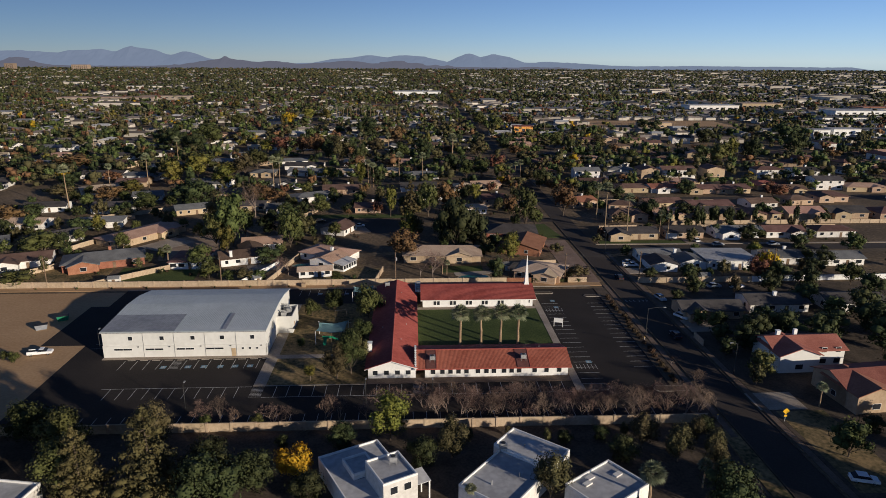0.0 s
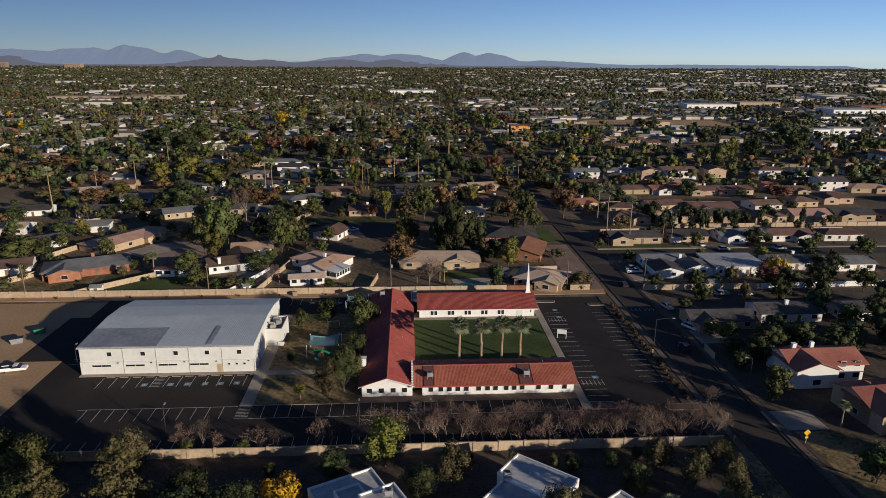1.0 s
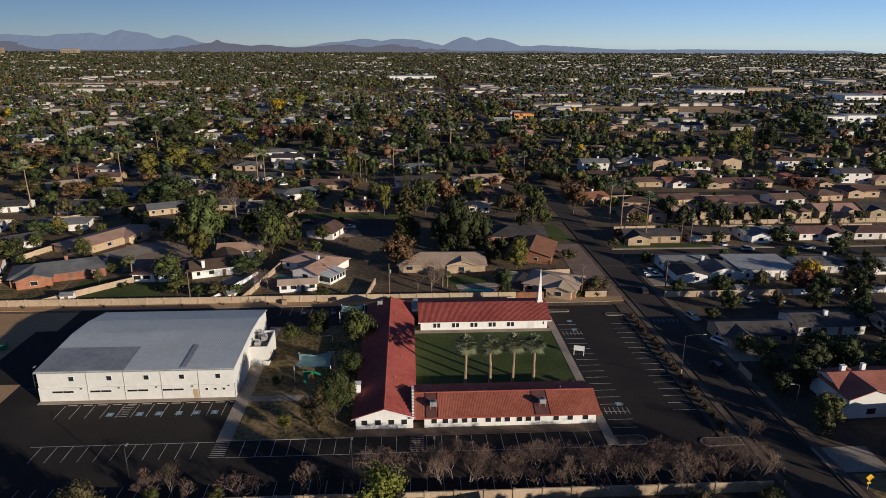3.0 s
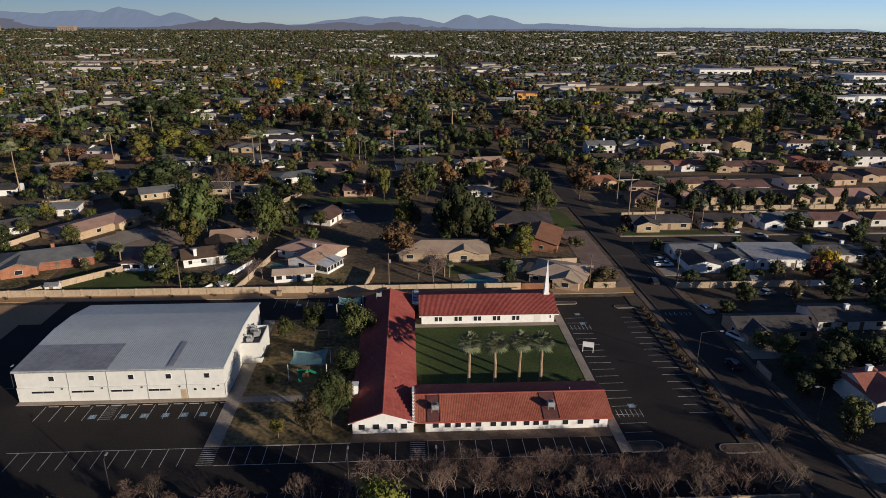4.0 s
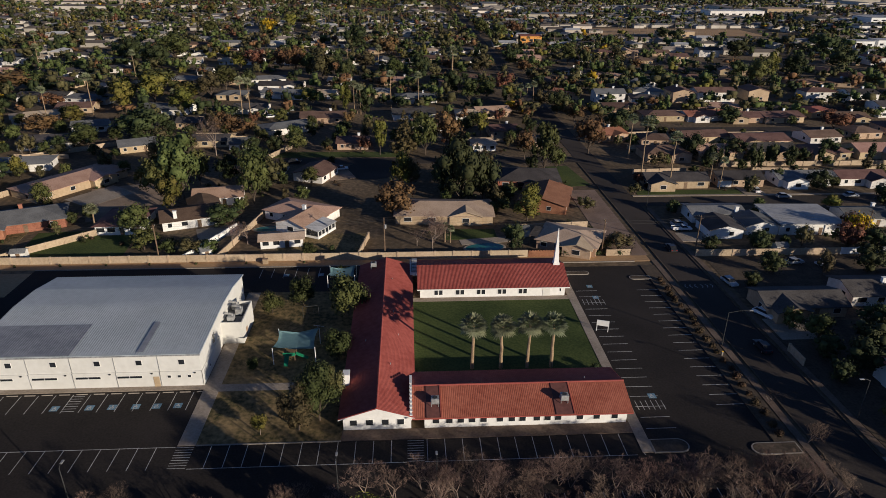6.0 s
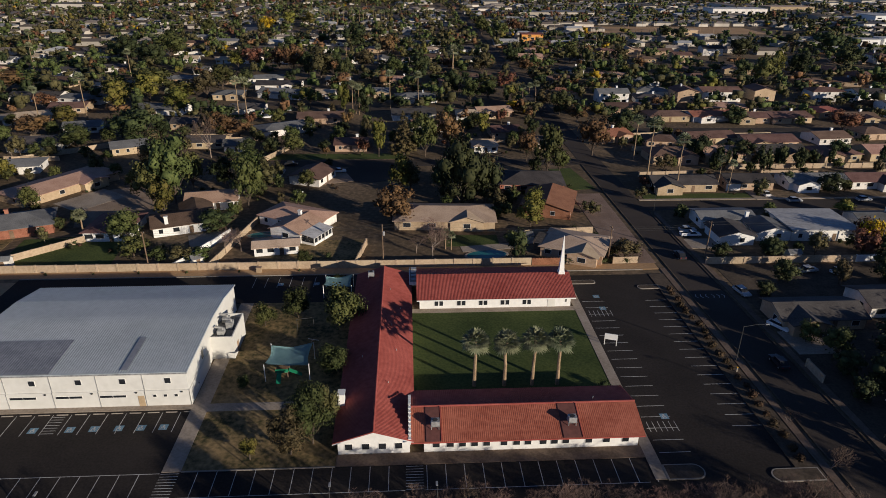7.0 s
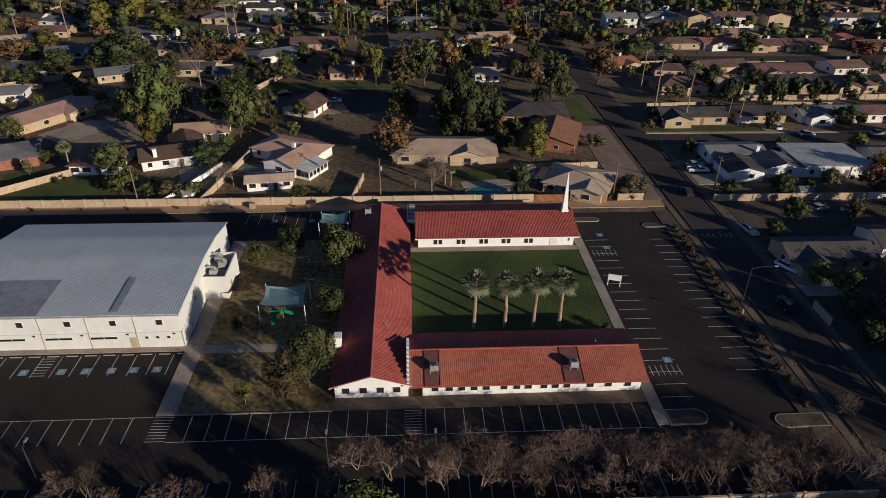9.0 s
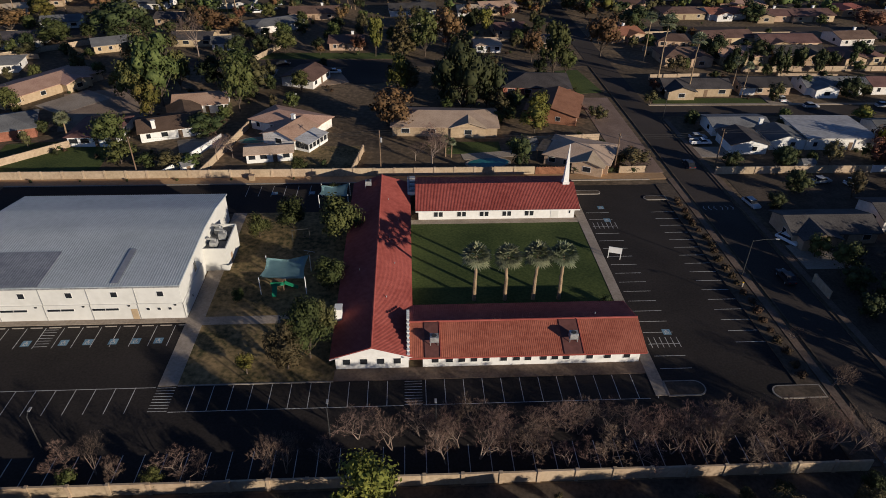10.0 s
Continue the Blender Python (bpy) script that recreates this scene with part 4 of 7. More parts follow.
house(95, 77, 9, 9, 90, "gable", M_RDARK, M_WHITE, label="white gabled garage house with dark roof", rise=1.2)
house(106, 79, 8, 9, 90, "gable", M_RGREY, M_WHITE, label="white gabled house wing with grey roof", rise=1.2)
house(120, 82, 18, 15, -2, "flat", M_RWHITE, M_HOUSEWHITE, label="low house with a flat white foam roof", flat=True, h=3.0)
house(140, 84, 14, 9, 0, "gable", M_RGREY, M_HOUSEWHITE, label="ranch house with a grey roof", chimney=(3, 1))
house(160, 82, 16, 9, 0, "gable", M_RGREY, M_HOUSEWHITE, label="ranch house with a grey roof")
house(93, 35.5, 17, 8.5, 0, "gable", M_RDARK, M_TAN, label="ranch house with a dark grey roof", wing=(-4, -3, 7, 7))
house(114, 40, 17, 9, 0, "gable", M_RDARK, M_HOUSEWHITE, label="ranch house with a dark grey roof", chimney=(0, -1))
house(137, 40, 17, 9, 0, "gable", M_RDARK, M_HOUSEWHITE, label="ranch house with a dark roof")
villa = house(102, 6.5, 17, 9, 2, "gable", M_RTERRA, M_CREAM, h=4.4, rise=1.7, label="cream stucco house with a terracotta tile roof", wing=(-4, -2.5, 9.5, 9), chimney=(-5, 1), fronts=5)
part("chimney", box(-1.2, -0.4, 0.6, 1.3, 1.0, 7.4), M_WHITE, villa)
house(108, -10, 19, 10, 6, "gable", M_RTERRA, M_TAN, h=4.2, rise=1.7, label="tan stucco house with a terracotta tile roof", wing=(-5, -3, 9, 10))

# ---- the next streets ----
TOWN = []
TOWN.append(house(-148.6, 255.2, 23.7, 10.4, -12, "hip", M_RGREY, M_HOUSEWHITE, label="white house with a grey shingle hip roof", fronts=3, wing=(5.4, -4, 7, 7.5)))
TOWN.append(house(-173.0, 261.2, 24.0, 12.8, -0, "gable", M_RDARK, M_HOUSEWHITE, label="white house with a dark shingle gabled roof", fronts=3))
TOWN.append(house(-145.4, 234.3, 15.5, 11.6, 5, "gable", M_RBROWN, M_TAN, label="tan stucco house with a brown shingle gabled roof", fronts=3, wing=(-3.5, -4, 7, 7.5)))
TOWN.append(house(-155.4, 214.9, 18.4, 11.6, 30, "hip", M_RTAN, M_HOUSEWHITE, label="white house with a tan hip roof", fronts=3))
TOWN.append(house(-128.2, 172.1, 19.2, 12.8, 5, "gable", M_RDARK, M_HOUSEWHITE, label="white house with a dark shingle gabled roof", fronts=3, wing=(-4.4, -4, 7, 7.5)))
TOWN.append(house(-103.0, 231.1, 24.0, 12.8, -10, "gable", M_RGREY, M_HOUSEWHITE, label="white house with a grey shingle gabled roof", fronts=3))
TOWN.append(house(-123.1, 196.8, 13.6, 10.4, 15, "gable", M_RGREY, M_HOUSEWHITE, label="white house with a grey shingle gabled roof", fronts=3))
TOWN.append(house(-82.7, 201.9, 10.6, 9.3, -3, "gable", M_RDARK, M_TAN, label="tan stucco house with a dark shingle gabled roof", fronts=3))
TOWN.append(house(-40.6, 193.1, 21.0, 11.6, 30, "hip", M_RGREY, M_HOUSEWHITE, label="white house with a grey shingle hip roof", fronts=3))
TOWN.append(house(-27.5, 212.4, 19.2, 12.8, 4, "gable", M_RBROWN, M_TAN, label="tan stucco house with a brown shingle gabled roof", fronts=3, chimney=(3.5, 1)))
TOWN.append(house(-63.0, 230.4, 15.2, 10.4, -2, "gable", M_RDARK, M_HOUSEWHITE, label="white house with a dark shingle gabled roof", fronts=3, wing=(3.4, -4, 7, 7.5)))
TOWN.append(house(-59.3, 291.1, 24.0, 12.8, -1, "gable", M_RDARK, M_HOUSEWHITE, label="white house with a dark shingle gabled roof", fronts=3, wing=(5.7, -4, 7, 7.5)))
TOWN.append(house(-80.1, 264.3, 14.3, 11.6, 1, "hip", M_RGREY, M_TAN, label="tan stucco house with a grey shingle hip roof", fronts=3, wing=(3.2, -4, 7, 7.5)))
TOWN.append(house(-170.5, 350.7, 24.0, 11.6, 7, "hip", M_RDARK, M_HOUSEWHITE, label="white house with a dark shingle hip roof", fronts=3, chimney=(4.8, 1)))
TOWN.append(house(-120.2, 309.5, 19.5, 12.8, 6, "hip", M_RGREY, M_TAN, label="tan stucco house with a grey shingle hip roof", fronts=3, wing=(-4.4, -4, 7, 7.5)))
TOWN.append(house(-222.2, 409.0, 15.5, 11.6, 8, "gable", M_RDARK, M_HOUSEWHITE, label="white house with a dark shingle gabled roof", fronts=3, wing=(3.5, -4, 7, 7.5)))
TOWN.append(house(-154.8, 474.3, 24.0, 10.4, 8, "gable", M_RBROWN, M_TAN, label="tan stucco house with a brown shingle gabled roof", fronts=3))
TOWN.append(house(-28.1, 305.0, 12.8, 11.2, -6, "gable", M_RTAN, M_HOUSEWHITE, label="white house with a tan gabled roof", fronts=3))
TOWN.append(house(-31.2, 265.1, 9.5, 8.4, -7, "gable", M_RTAN, M_HOUSEWHITE, label="white house with a tan gabled roof", fronts=3))
TOWN.append(house(15.2, 255.6, 21.1, 11.6, 1, "hip", M_RGREY, M_HOUSEWHITE, label="white house with a grey shingle hip roof", fronts=3, wing=(-4.8, -4, 7, 7.5), chimney=(3.8, 1)))
TOWN.append(house(-10.5, 167.6, 11.8, 10.4, 0, "gable", M_RBROWN, M_TAN, label="tan stucco house with a brown shingle gabled roof", fronts=3, chimney=(2.1, 1)))
TOWN.append(house(6.2, 304.7, 16.4, 11.6, -5, "gable", M_RPINK, M_TAN, label="tan stucco house with a pinkish brown tile gabled roof", fronts=3, chimney=(3.0, 1)))
TOWN.append(house(50.2, 222.4, 15.8, 10.4, 10, "gable", M_RPINK, M_TAN, label="tan stucco house with a pinkish brown tile gabled roof", fronts=3, wing=(-3.6, -4, 7, 7.5)))
TOWN.append(house(38.3, 216.7, 10.5, 9.2, -2, "hip", M_RTAN, M_HOUSEWHITE, label="white house with a tan hip roof", fronts=3))
TOWN.append(house(39.9, 163.1, 8.8, 7.8, 3, "hip", M_RTAN, M_HOUSEWHITE, label="white house with a tan hip roof", fronts=3))
TOWN.append(house(-20.3, 129.0, 11.9, 10.5, 70, "gable", M_RBROWN, M_HOUSEWHITE, label="white house with a brown shingle gabled roof", fronts=3))
TOWN.append(house(-53.3, 166.3, 8.8, 7.8, 7, "gable", M_RGREY, M_HOUSEWHITE, label="white house with a grey shingle gabled roof", fronts=3))
TOWN.append(house(114.6, 251.5, 15.1, 10.4, 0, "gable", M_RGREY, M_HOUSEWHITE, label="white two-storey house with a grey shingle gabled roof", fronts=3, chimney=(2.7, 1), h=5.3, rise=1.5))
TOWN.append(house(133.2, 319.3, 22.1, 12.8, -2, "hip", M_RPINK, M_TAN, label="tan stucco house with a pinkish brown tile hip roof", fronts=3, wing=(5.0, -4, 7, 7.5)))
TOWN.append(house(147.3, 299.8, 16.8, 11.6, 3, "hip", M_RGREY, M_HOUSEWHITE, label="white house with a grey shingle hip roof", fronts=3))
TOWN.append(house(133.6, 251.0, 14.0, 10.4, -8, "hip", M_RDARK, M_HOUSEWHITE, label="white house with a dark shingle hip roof", fronts=3, wing=(3.2, -4, 7, 7.5), chimney=(2.5, 1)))
TOWN.append(house(153.9, 255.5, 12.9, 11.3, 90, "gable", M_RBROWN, M_TAN, label="tan stucco two-storey house with a brown shingle gabled roof", fronts=3, chimney=(2.3, 1), h=5.3, rise=1.5))
TOWN.append(house(171.6, 255.3, 20.1, 11.6, 0, "gable", M_RBROWN, M_HOUSEWHITE, label="white two-storey house with a brown shingle gabled roof", fronts=3, h=5.3, rise=1.5))
TOWN.append(house(195.4, 258.1, 12.5, 11.0, 90, "gable", M_RBROWN, M_TAN, label="tan stucco two-storey house with a brown shingle gabled roof", fronts=3, h=5.3, rise=1.5))
TOWN.append(house(228.1, 254.6, 17.1, 10.4, 0, "hip", M_RBROWN, M_HOUSEWHITE, label="white two-storey house with a brown shingle hip roof", fronts=3, chimney=(3.1, 1), h=5.3, rise=1.5))
TOWN.append(house(247.5, 249.8, 15.0, 12.8, 0, "gable", M_RDARK, M_HOUSEWHITE, label="white two-storey house with a dark shingle gabled roof", fronts=3, chimney=(2.7, 1), h=5.3, rise=1.5))
TOWN.append(house(128.5, 212.7, 18.6, 11.6, 2, "hip", M_RBROWN, M_TAN, label="tan stucco house with a brown shingle hip roof", fronts=3))
TOWN.append(house(149.2, 212.3, 21.6, 10.4, 6, "gable", M_RTERRA, M_HOUSEWHITE, label="white house with a terracotta tile gabled roof", fronts=3, wing=(-4.9, -4, 7, 7.5)))
TOWN.append(house(165.2, 208.6, 15.7, 10.4, -1, "gable", M_RBROWN, M_TAN, label="tan stucco house with a brown shingle gabled roof", fronts=3, wing=(-3.6, -4, 7, 7.5), chimney=(2.9, 1)))
TOWN.append(house(182.6, 209.4, 18.7, 12.8, 5, "gable", M_RBROWN, M_TAN, label="tan stucco house with a brown shingle gabled roof", fronts=3, chimney=(3.4, 1)))
TOWN.append(house(207.1, 220.7, 13.5, 10.4, 5, "hip", M_RTERRA, M_TAN, label="tan stucco house with a terracotta tile hip roof", fronts=3, wing=(-3.1, -4, 7, 7.5)))
TOWN.append(house(214.4, 207.6, 15.8, 11.6, 0, "gable", M_RBROWN, M_TAN, label="tan stucco house with a brown shingle gabled roof", fronts=3, wing=(3.6, -4, 7, 7.5), chimney=(2.9, 1)))
TOWN.append(house(92.2, 178.9, 13.8, 12.2, 20, "gable", M_RTERRA, M_TAN, label="tan stucco house with a terracotta tile gabled roof", fronts=3, wing=(3.1, -4, 7, 7.5), chimney=(2.5, 1)))
TOWN.append(house(109.6, 169.6, 10.9, 9.6, -8, "hip", M_RBROWN, M_TAN, label="tan stucco house with a brown shingle hip roof", fronts=3))
TOWN.append(house(131.5, 174.3, 18.7, 10.4, 7, "gable", M_RBROWN, M_TAN, label="tan stucco house with a brown shingle gabled roof", fronts=3))
TOWN.append(house(152.1, 168.6, 20.9, 12.8, 3, "gable", M_RBROWN, M_TAN, label="tan stucco house with a brown shingle gabled roof", fronts=3, wing=(-4.8, -4, 7, 7.5)))
TOWN.append(house(180.0, 173.2, 13.9, 11.6, 6, "gable", M_RBROWN, M_HOUSEWHITE, label="white house with a brown shingle gabled roof", fronts=3, chimney=(2.5, 1)))
TOWN.append(house(202.3, 180.0, 13.3, 11.7, 6, "hip", M_RBROWN, M_TAN, label="tan stucco house with a brown shingle hip roof", fronts=3))


for i in range(7):
    TOWN.append(house(106 + i * 20.5, 149.5 + (i % 3), 16 + i % 3, 11.5, 3 - 2 * (i % 3), "gable" if i % 3 else "hip", (M_RBROWN, M_RPINK, M_RDARK)[i % 3], M_TAN, rise=1.8, h=3.0, fronts=3, label="tan stucco house with a brown tiled roof", wing=(4 - 8 * (i % 2), -4, 7.5, 8)))

# ---- flat-roofed houses this side of the wall ----
def flat_house(x, y, turn, bodies, label, wmat=None):
    """Boxes (x0, x1, y0, y1, height), each with a parapet and a pale roof."""
    ob = thing("house", label, "house", at=pose(x, y, 0, 0, 0, turn))
    for x0, x1, y0, y1, h in bodies:
        w = part("wall", box(x0, x1, y0, y1, -0.1, h), wmat or M_HOUSEWHITE, ob)
        part("roof", box(x0 + 0.25, x1 - 0.25, y0 + 0.25, y1 - 0.25, h, h + 0.05), M_RWHITE, ob)
        for a in ((x0, x1, y0, y0 + 0.22), (x0, x1, y1 - 0.22, y1), (x0, x0 + 0.22, y0 + 0.22, y1 - 0.22), (x1 - 0.22, x1, y0 + 0.22, y1 - 0.22)):
            part("parapet", box(*a, h, h + 0.4), M_WHITE, ob)
        for k in range(2):
            px = x0 + (x1 - x0) * (0.3 + 0.4 * k)
            window(ob, px, y0, h - 1.9, 1.2, 1.2)
    return ob


block = flat_house(-6.2, -34.4, 27, ((0, 11, -15, 0, 3.2), (3.0, 7.2, -8.6, -3.6, 4.0), (4.9, 10.8, -16, -9, 6.2)), "white flat-roofed house with a raised block")
part("porch_roof", profile_x([(-15.6, 4.0), (-12.4, 4.5), (-12.4, 4.62), (-15.6, 4.12)], 10.8, 13.4), M_RWHITE, block)
for y in (-15.4, -12.6):
    part("porch_post", box(13.1, 13.3, y - 0.1, y + 0.1, 0, 4.0), M_WHITE, block)
wide = flat_house(17.2, -42.7, 50, ((0, 12.4, -9.7, 0, 3.2), (12.4, 19, -10, 1.4, 3.6)), "white house with pale flat coated roofs")
for x, y in ((3.5, -4.0), (8.0, -6.5), (15.5, -3.0)):
    part("roof_vent", tubes([((x, y, 3.2), (x, y, 4.1), 0.12, 0.12)], 8), M_METAL, wide)
low = flat_house(34.3, -43.2, 35, ((0, 10.7, -8.2, 0, 3.2),), "low house with a pale flat coated roof")
for x, y in ((3.0, -2.0), (4.6, -1.2), (8.8, -3.4)):
    part("skylight", box(x - 0.75, x + 0.75, y - 0.45, y + 0.45, 3.25, 3.5), M_HOUSEWHITE, low)
flat_house(-55, -44, -10, ((-6, 5, -5, 5, 3.4),), "white flat-roofed house among trees")
flat_house(-66, -36, -10, ((-4, 4, -4, 4, 4.2),), "white flat-roofed house among trees")
roof_cooler(6.8, -40.6, 6.25, "pale roof cooler on a flat roof")
roof_cooler(25.6, -33.6, 3.65, "pale roof cooler on a flat roof")


def slab(name, mat, x, y, w, d, turn, label, category, z=0.05):
    ob = part(name, box(-w / 2, w / 2, -d / 2, d / 2, -0.2, z), mat)
    ob.matrix_basis = pose(x, y, 0, 0, 0, turn)
    return tagged(ob, label, category, kind="structure")


# yards, drives and pools
slab("road_curve_a", M_ROAD, -108, 208, 14, 62, -28, "grey asphalt residential street", "road", 0.05)
slab("road_curve_b", M_ROAD, -30, 243, 74, 8, -12, "grey asphalt residential street", "road", 0.05)
slab("road_north_a", M_ROAD, -280, 354, 700, 8, 0, "grey asphalt residential street", "road", 0.05)
slab("road_north_b", M_ROAD, 330, 354, 490, 8, 0, "grey asphalt residential street", "road", 0.05)
slab("road_north_c", M_ROAD, -280, 459, 700, 8, 0, "grey asphalt residential street", "road", 0.05)
slab("road_north_d", M_ROAD, 330, 459, 490, 8, 0, "grey asphalt residential street", "road", 0.05)
slab("road_east_a", M_ROAD, 250, 192, 330, 7, 0, "grey asphalt residential street", "road", 0.05)
slab("road_east_b", M_ROAD, 250, 234, 330, 7, 0, "grey asphalt residential street", "road", 0.05)
slab("drive_e", M_CONCRETE, -84, 112, 16, 12, 55, "pale concrete drive", "drive", 0.07)
slab("drive_f", M_CONCRETE, -36, 136, 10, 10, 0, "pale concrete drive", "drive", 0.07)
slab("drive_g", M_CONCRETE, 24, 137, 8, 12, 0, "pale concrete drive", "drive", 0.07)
slab("patio_a", M_CONCRETE, -40, 82, 12, 8, 20, "pale concrete patio", "patio", 0.07)
slab("patio_b", M_CONCRETE, 31, 73.5, 14, 3.4, 8, "pale concrete patio", "patio", 0.07)
slab("patio_c", M_CONCRETE, -24, 80, 10, 8, 8, "pale concrete patio", "patio", 0.07)
slab("lawn_a", M_GRASS, -74, 75, 26, 18, 6, "small green back lawn", "lawn")
slab("lawn_b", M_DRYGRASS, -103, 74, 26, 18, 6, "dry back lawn", "lawn")
slab("lawn_c", M_DRYGRASS, -12, 72, 22, 15, 0, "dry back lawn", "lawn")
slab("lawn_d", M_GRASS, 65, 128, 8, 22, 8, "green corner lawn", "lawn", 0.08)
slab("lawn_e", M_GRASS, -20, 156, 60, 7, 0, "green front lawn strip", "lawn")
slab("lawn_f", M_GRASS, 110, 26, 12, 7, 0, "green front lawn", "lawn")
slab("lawn_g", M_GRASS, 27, 78, 14, 7, 0, "green back lawn", "lawn", 0.06)
# dark sheets that put the eastern yards' shade into the ground colour
slab("yard_mid", M_EARTHSHADE, 140, 46, 112, 30, 0, "eastern yard ground, darkened to stand for shade", "lawn", 0.035)
slab("yard_east", M_EARTHSHADE, 112, -14, 58, 88, 0, "eastern yard ground, darkened to stand for shade", "lawn", 0.04)
slab("lawn_h", M_DRYGRASS, 89, -30, 10, 26, 0, "dim front lawn", "lawn")
slab("lawn_i", M_GRASS, 100, 110, 34, 4, 0, "dry front lawn strip", "lawn", 0.06)
slab("lawn_k", M_GRASS, -70, 226, 22, 14, 10, "green front lawn", "lawn")
slab("gravel_a", M_GRAVEL, 66, 88, 9, 50, 0, "bare pinkish gravel verge", "verge", 0.06)
slab("gravel_b", M_GRAVEL, -15, 131, 13, 12, 20, "gravel front yard", "verge", 0.075)
slab("gravel_c", M_GRAVEL, -74, 108, 22, 30, 20, "pale concrete drive", "drive", 0.045)
slab("drive_a", M_CONCRETE, 88, 27, 9, 8, 0, "pale concrete drive", "drive", 0.09)
slab("drive_b", M_CONCRETE, 121, 110, 7, 8, 0, "pale concrete drive", "drive", 0.13)
slab("drive_c", M_CONCRETE, 86, -13, 10, 7, 0, "pale concrete drive", "drive", 0.1)
slab("drive_d", M_CONCRETE, 86, 74, 9, 6, 0, "pale concrete drive", "drive", 0.1)
slab("verge_south", M_DRYGRASS, 70.5, -50, 3.2, 54, 0, "grassy verge beside the road", "verge", 0.1)
for px, py, w, d, turn in ((30, 69, 10, 5, 8), (-27.5, 83.5, 8, 3.6, 10)):
    ob = thing("swimming_pool", "turquoise garden swimming pool with a pale rim", "pool", at=pose(px, py, 0, 0, 0, turn))
    part("rim", prism([(math.cos(a) * w / 2 * 1.12, math.sin(a) * d / 2 * 1.15) for a in [i * math.pi / 12 for i in range(24)]], -0.1, 0.12), M_CONCRETE, ob)
    part("water", prism([(math.cos(a) * w / 2, math.sin(a) * d / 2) for a in [i * math.pi / 12 for i in range(24)]], 0.0, 0.13), M_WATER, ob)
for n, a in enumerate(((-90, 63.5, -68, 84), (-128, 60, -108, 86), (-36, 63, -30, 96), (-118, 100, -106, 128), (-40, 150.5, -34, 166), (82.5, 62, 120, 62), (120, 62, 180, 64), (122, 137, 240, 138), (82.5, 19, 82.5, 14),
                       (-128, 152, -92, 178), (-44, 63.2, -36, 84), (38, 80, 60, 82), (0, 76, -2, 63.3), (60, 63, 66, 63.2))):
    block_wall("garden_wall_%d" % (n + 1), *a, 1.7, M_WHITE if n in (6, 10) else None)

def shed(x, y, turn, w, d, label):
    ob = thing("garden_shed", label, "shed", "garden sheds", at=pose(x, y, 0, 0, 0, turn))
    part("wall", gable_walls(w, d, 2.0, 0.6), M_HOUSEWHITE, ob)
    part("roof", gable_roof(w, d, 2.0, 0.6, 0.2), M_RGREY, ob)
    part("door", box(-0.45, 0.45, -d / 2 - 0.04, -d / 2, 0.05, 1.8), M_WOOD, ob)
    return ob


shed(-84, 66.5, 8, 3.2, 2.2, "small grey-roofed garden shed by the wall")
shed(-39.5, 66.2, 35, 2.6, 2.4, "small pale garden shed by the wall")
shed(-126, 68, 0, 3, 2.4, "small pale garden shed on a dry lawn")
shed(40.5, 77, 10, 4.5, 3.2, "pale-roofed garden shelter near a pool")
shed(105, 64, 0, 3, 2.4, "small pale garden shed behind houses")
pergola = thing("pergola", "dark slatted pergola beside the tan house", "pergola", at=pose(45.5, 72, 0, 0, 0, -25))
for a in (-2.6, 2.6):
    for b in (-3.2, 3.2):
        part("post", box(a - 0.08, a + 0.08, b - 0.08, b + 0.08, 0, 2.6), M_WOOD, pergola)
    part("beam", box(a - 0.1, a + 0.1, -3.5, 3.5, 2.6, 2.8), M_WOOD, pergola)
for i in range(14):
    part("slat", box(-3.0, 3.0, -3.4 + i * 0.52, -3.16 + i * 0.52, 2.8, 2.9), M_RDARK, pergola)
hoop = thing("basketball_hoop", "white basketball backboard on a post", "basketball hoop", at=pose(-21, 107, 0, 0, 0, 10))
part("post", tubes([((0, 0, 0), (0, 0, 3.0), 0.07, 0.06)], 6), M_METAL, hoop)
part("backboard", box(-0.9, 0.9, -0.25, -0.2, 2.8, 3.9), M_WHITE, hoop)
part("rim", box(-0.22, 0.22, -0.7, -0.25, 3.02, 3.06), M_RTERRA, hoop)

# ---- things of the church grounds ----
ob = thing("lot_sign", "white blank-faced sign board on two posts", "sign", at=pose(48.9, 27.6, 0, 0, 0, -18))
part("board", box(-1.2, 1.2, -0.08, 0.08, 1.3, 2.5), M_WHITE, ob)
for x in (-1.1, 1.1):
    part("post", box(x - 0.07, x + 0.07, -0.07, 0.07, 0, 1.3), M_WHITE, ob)


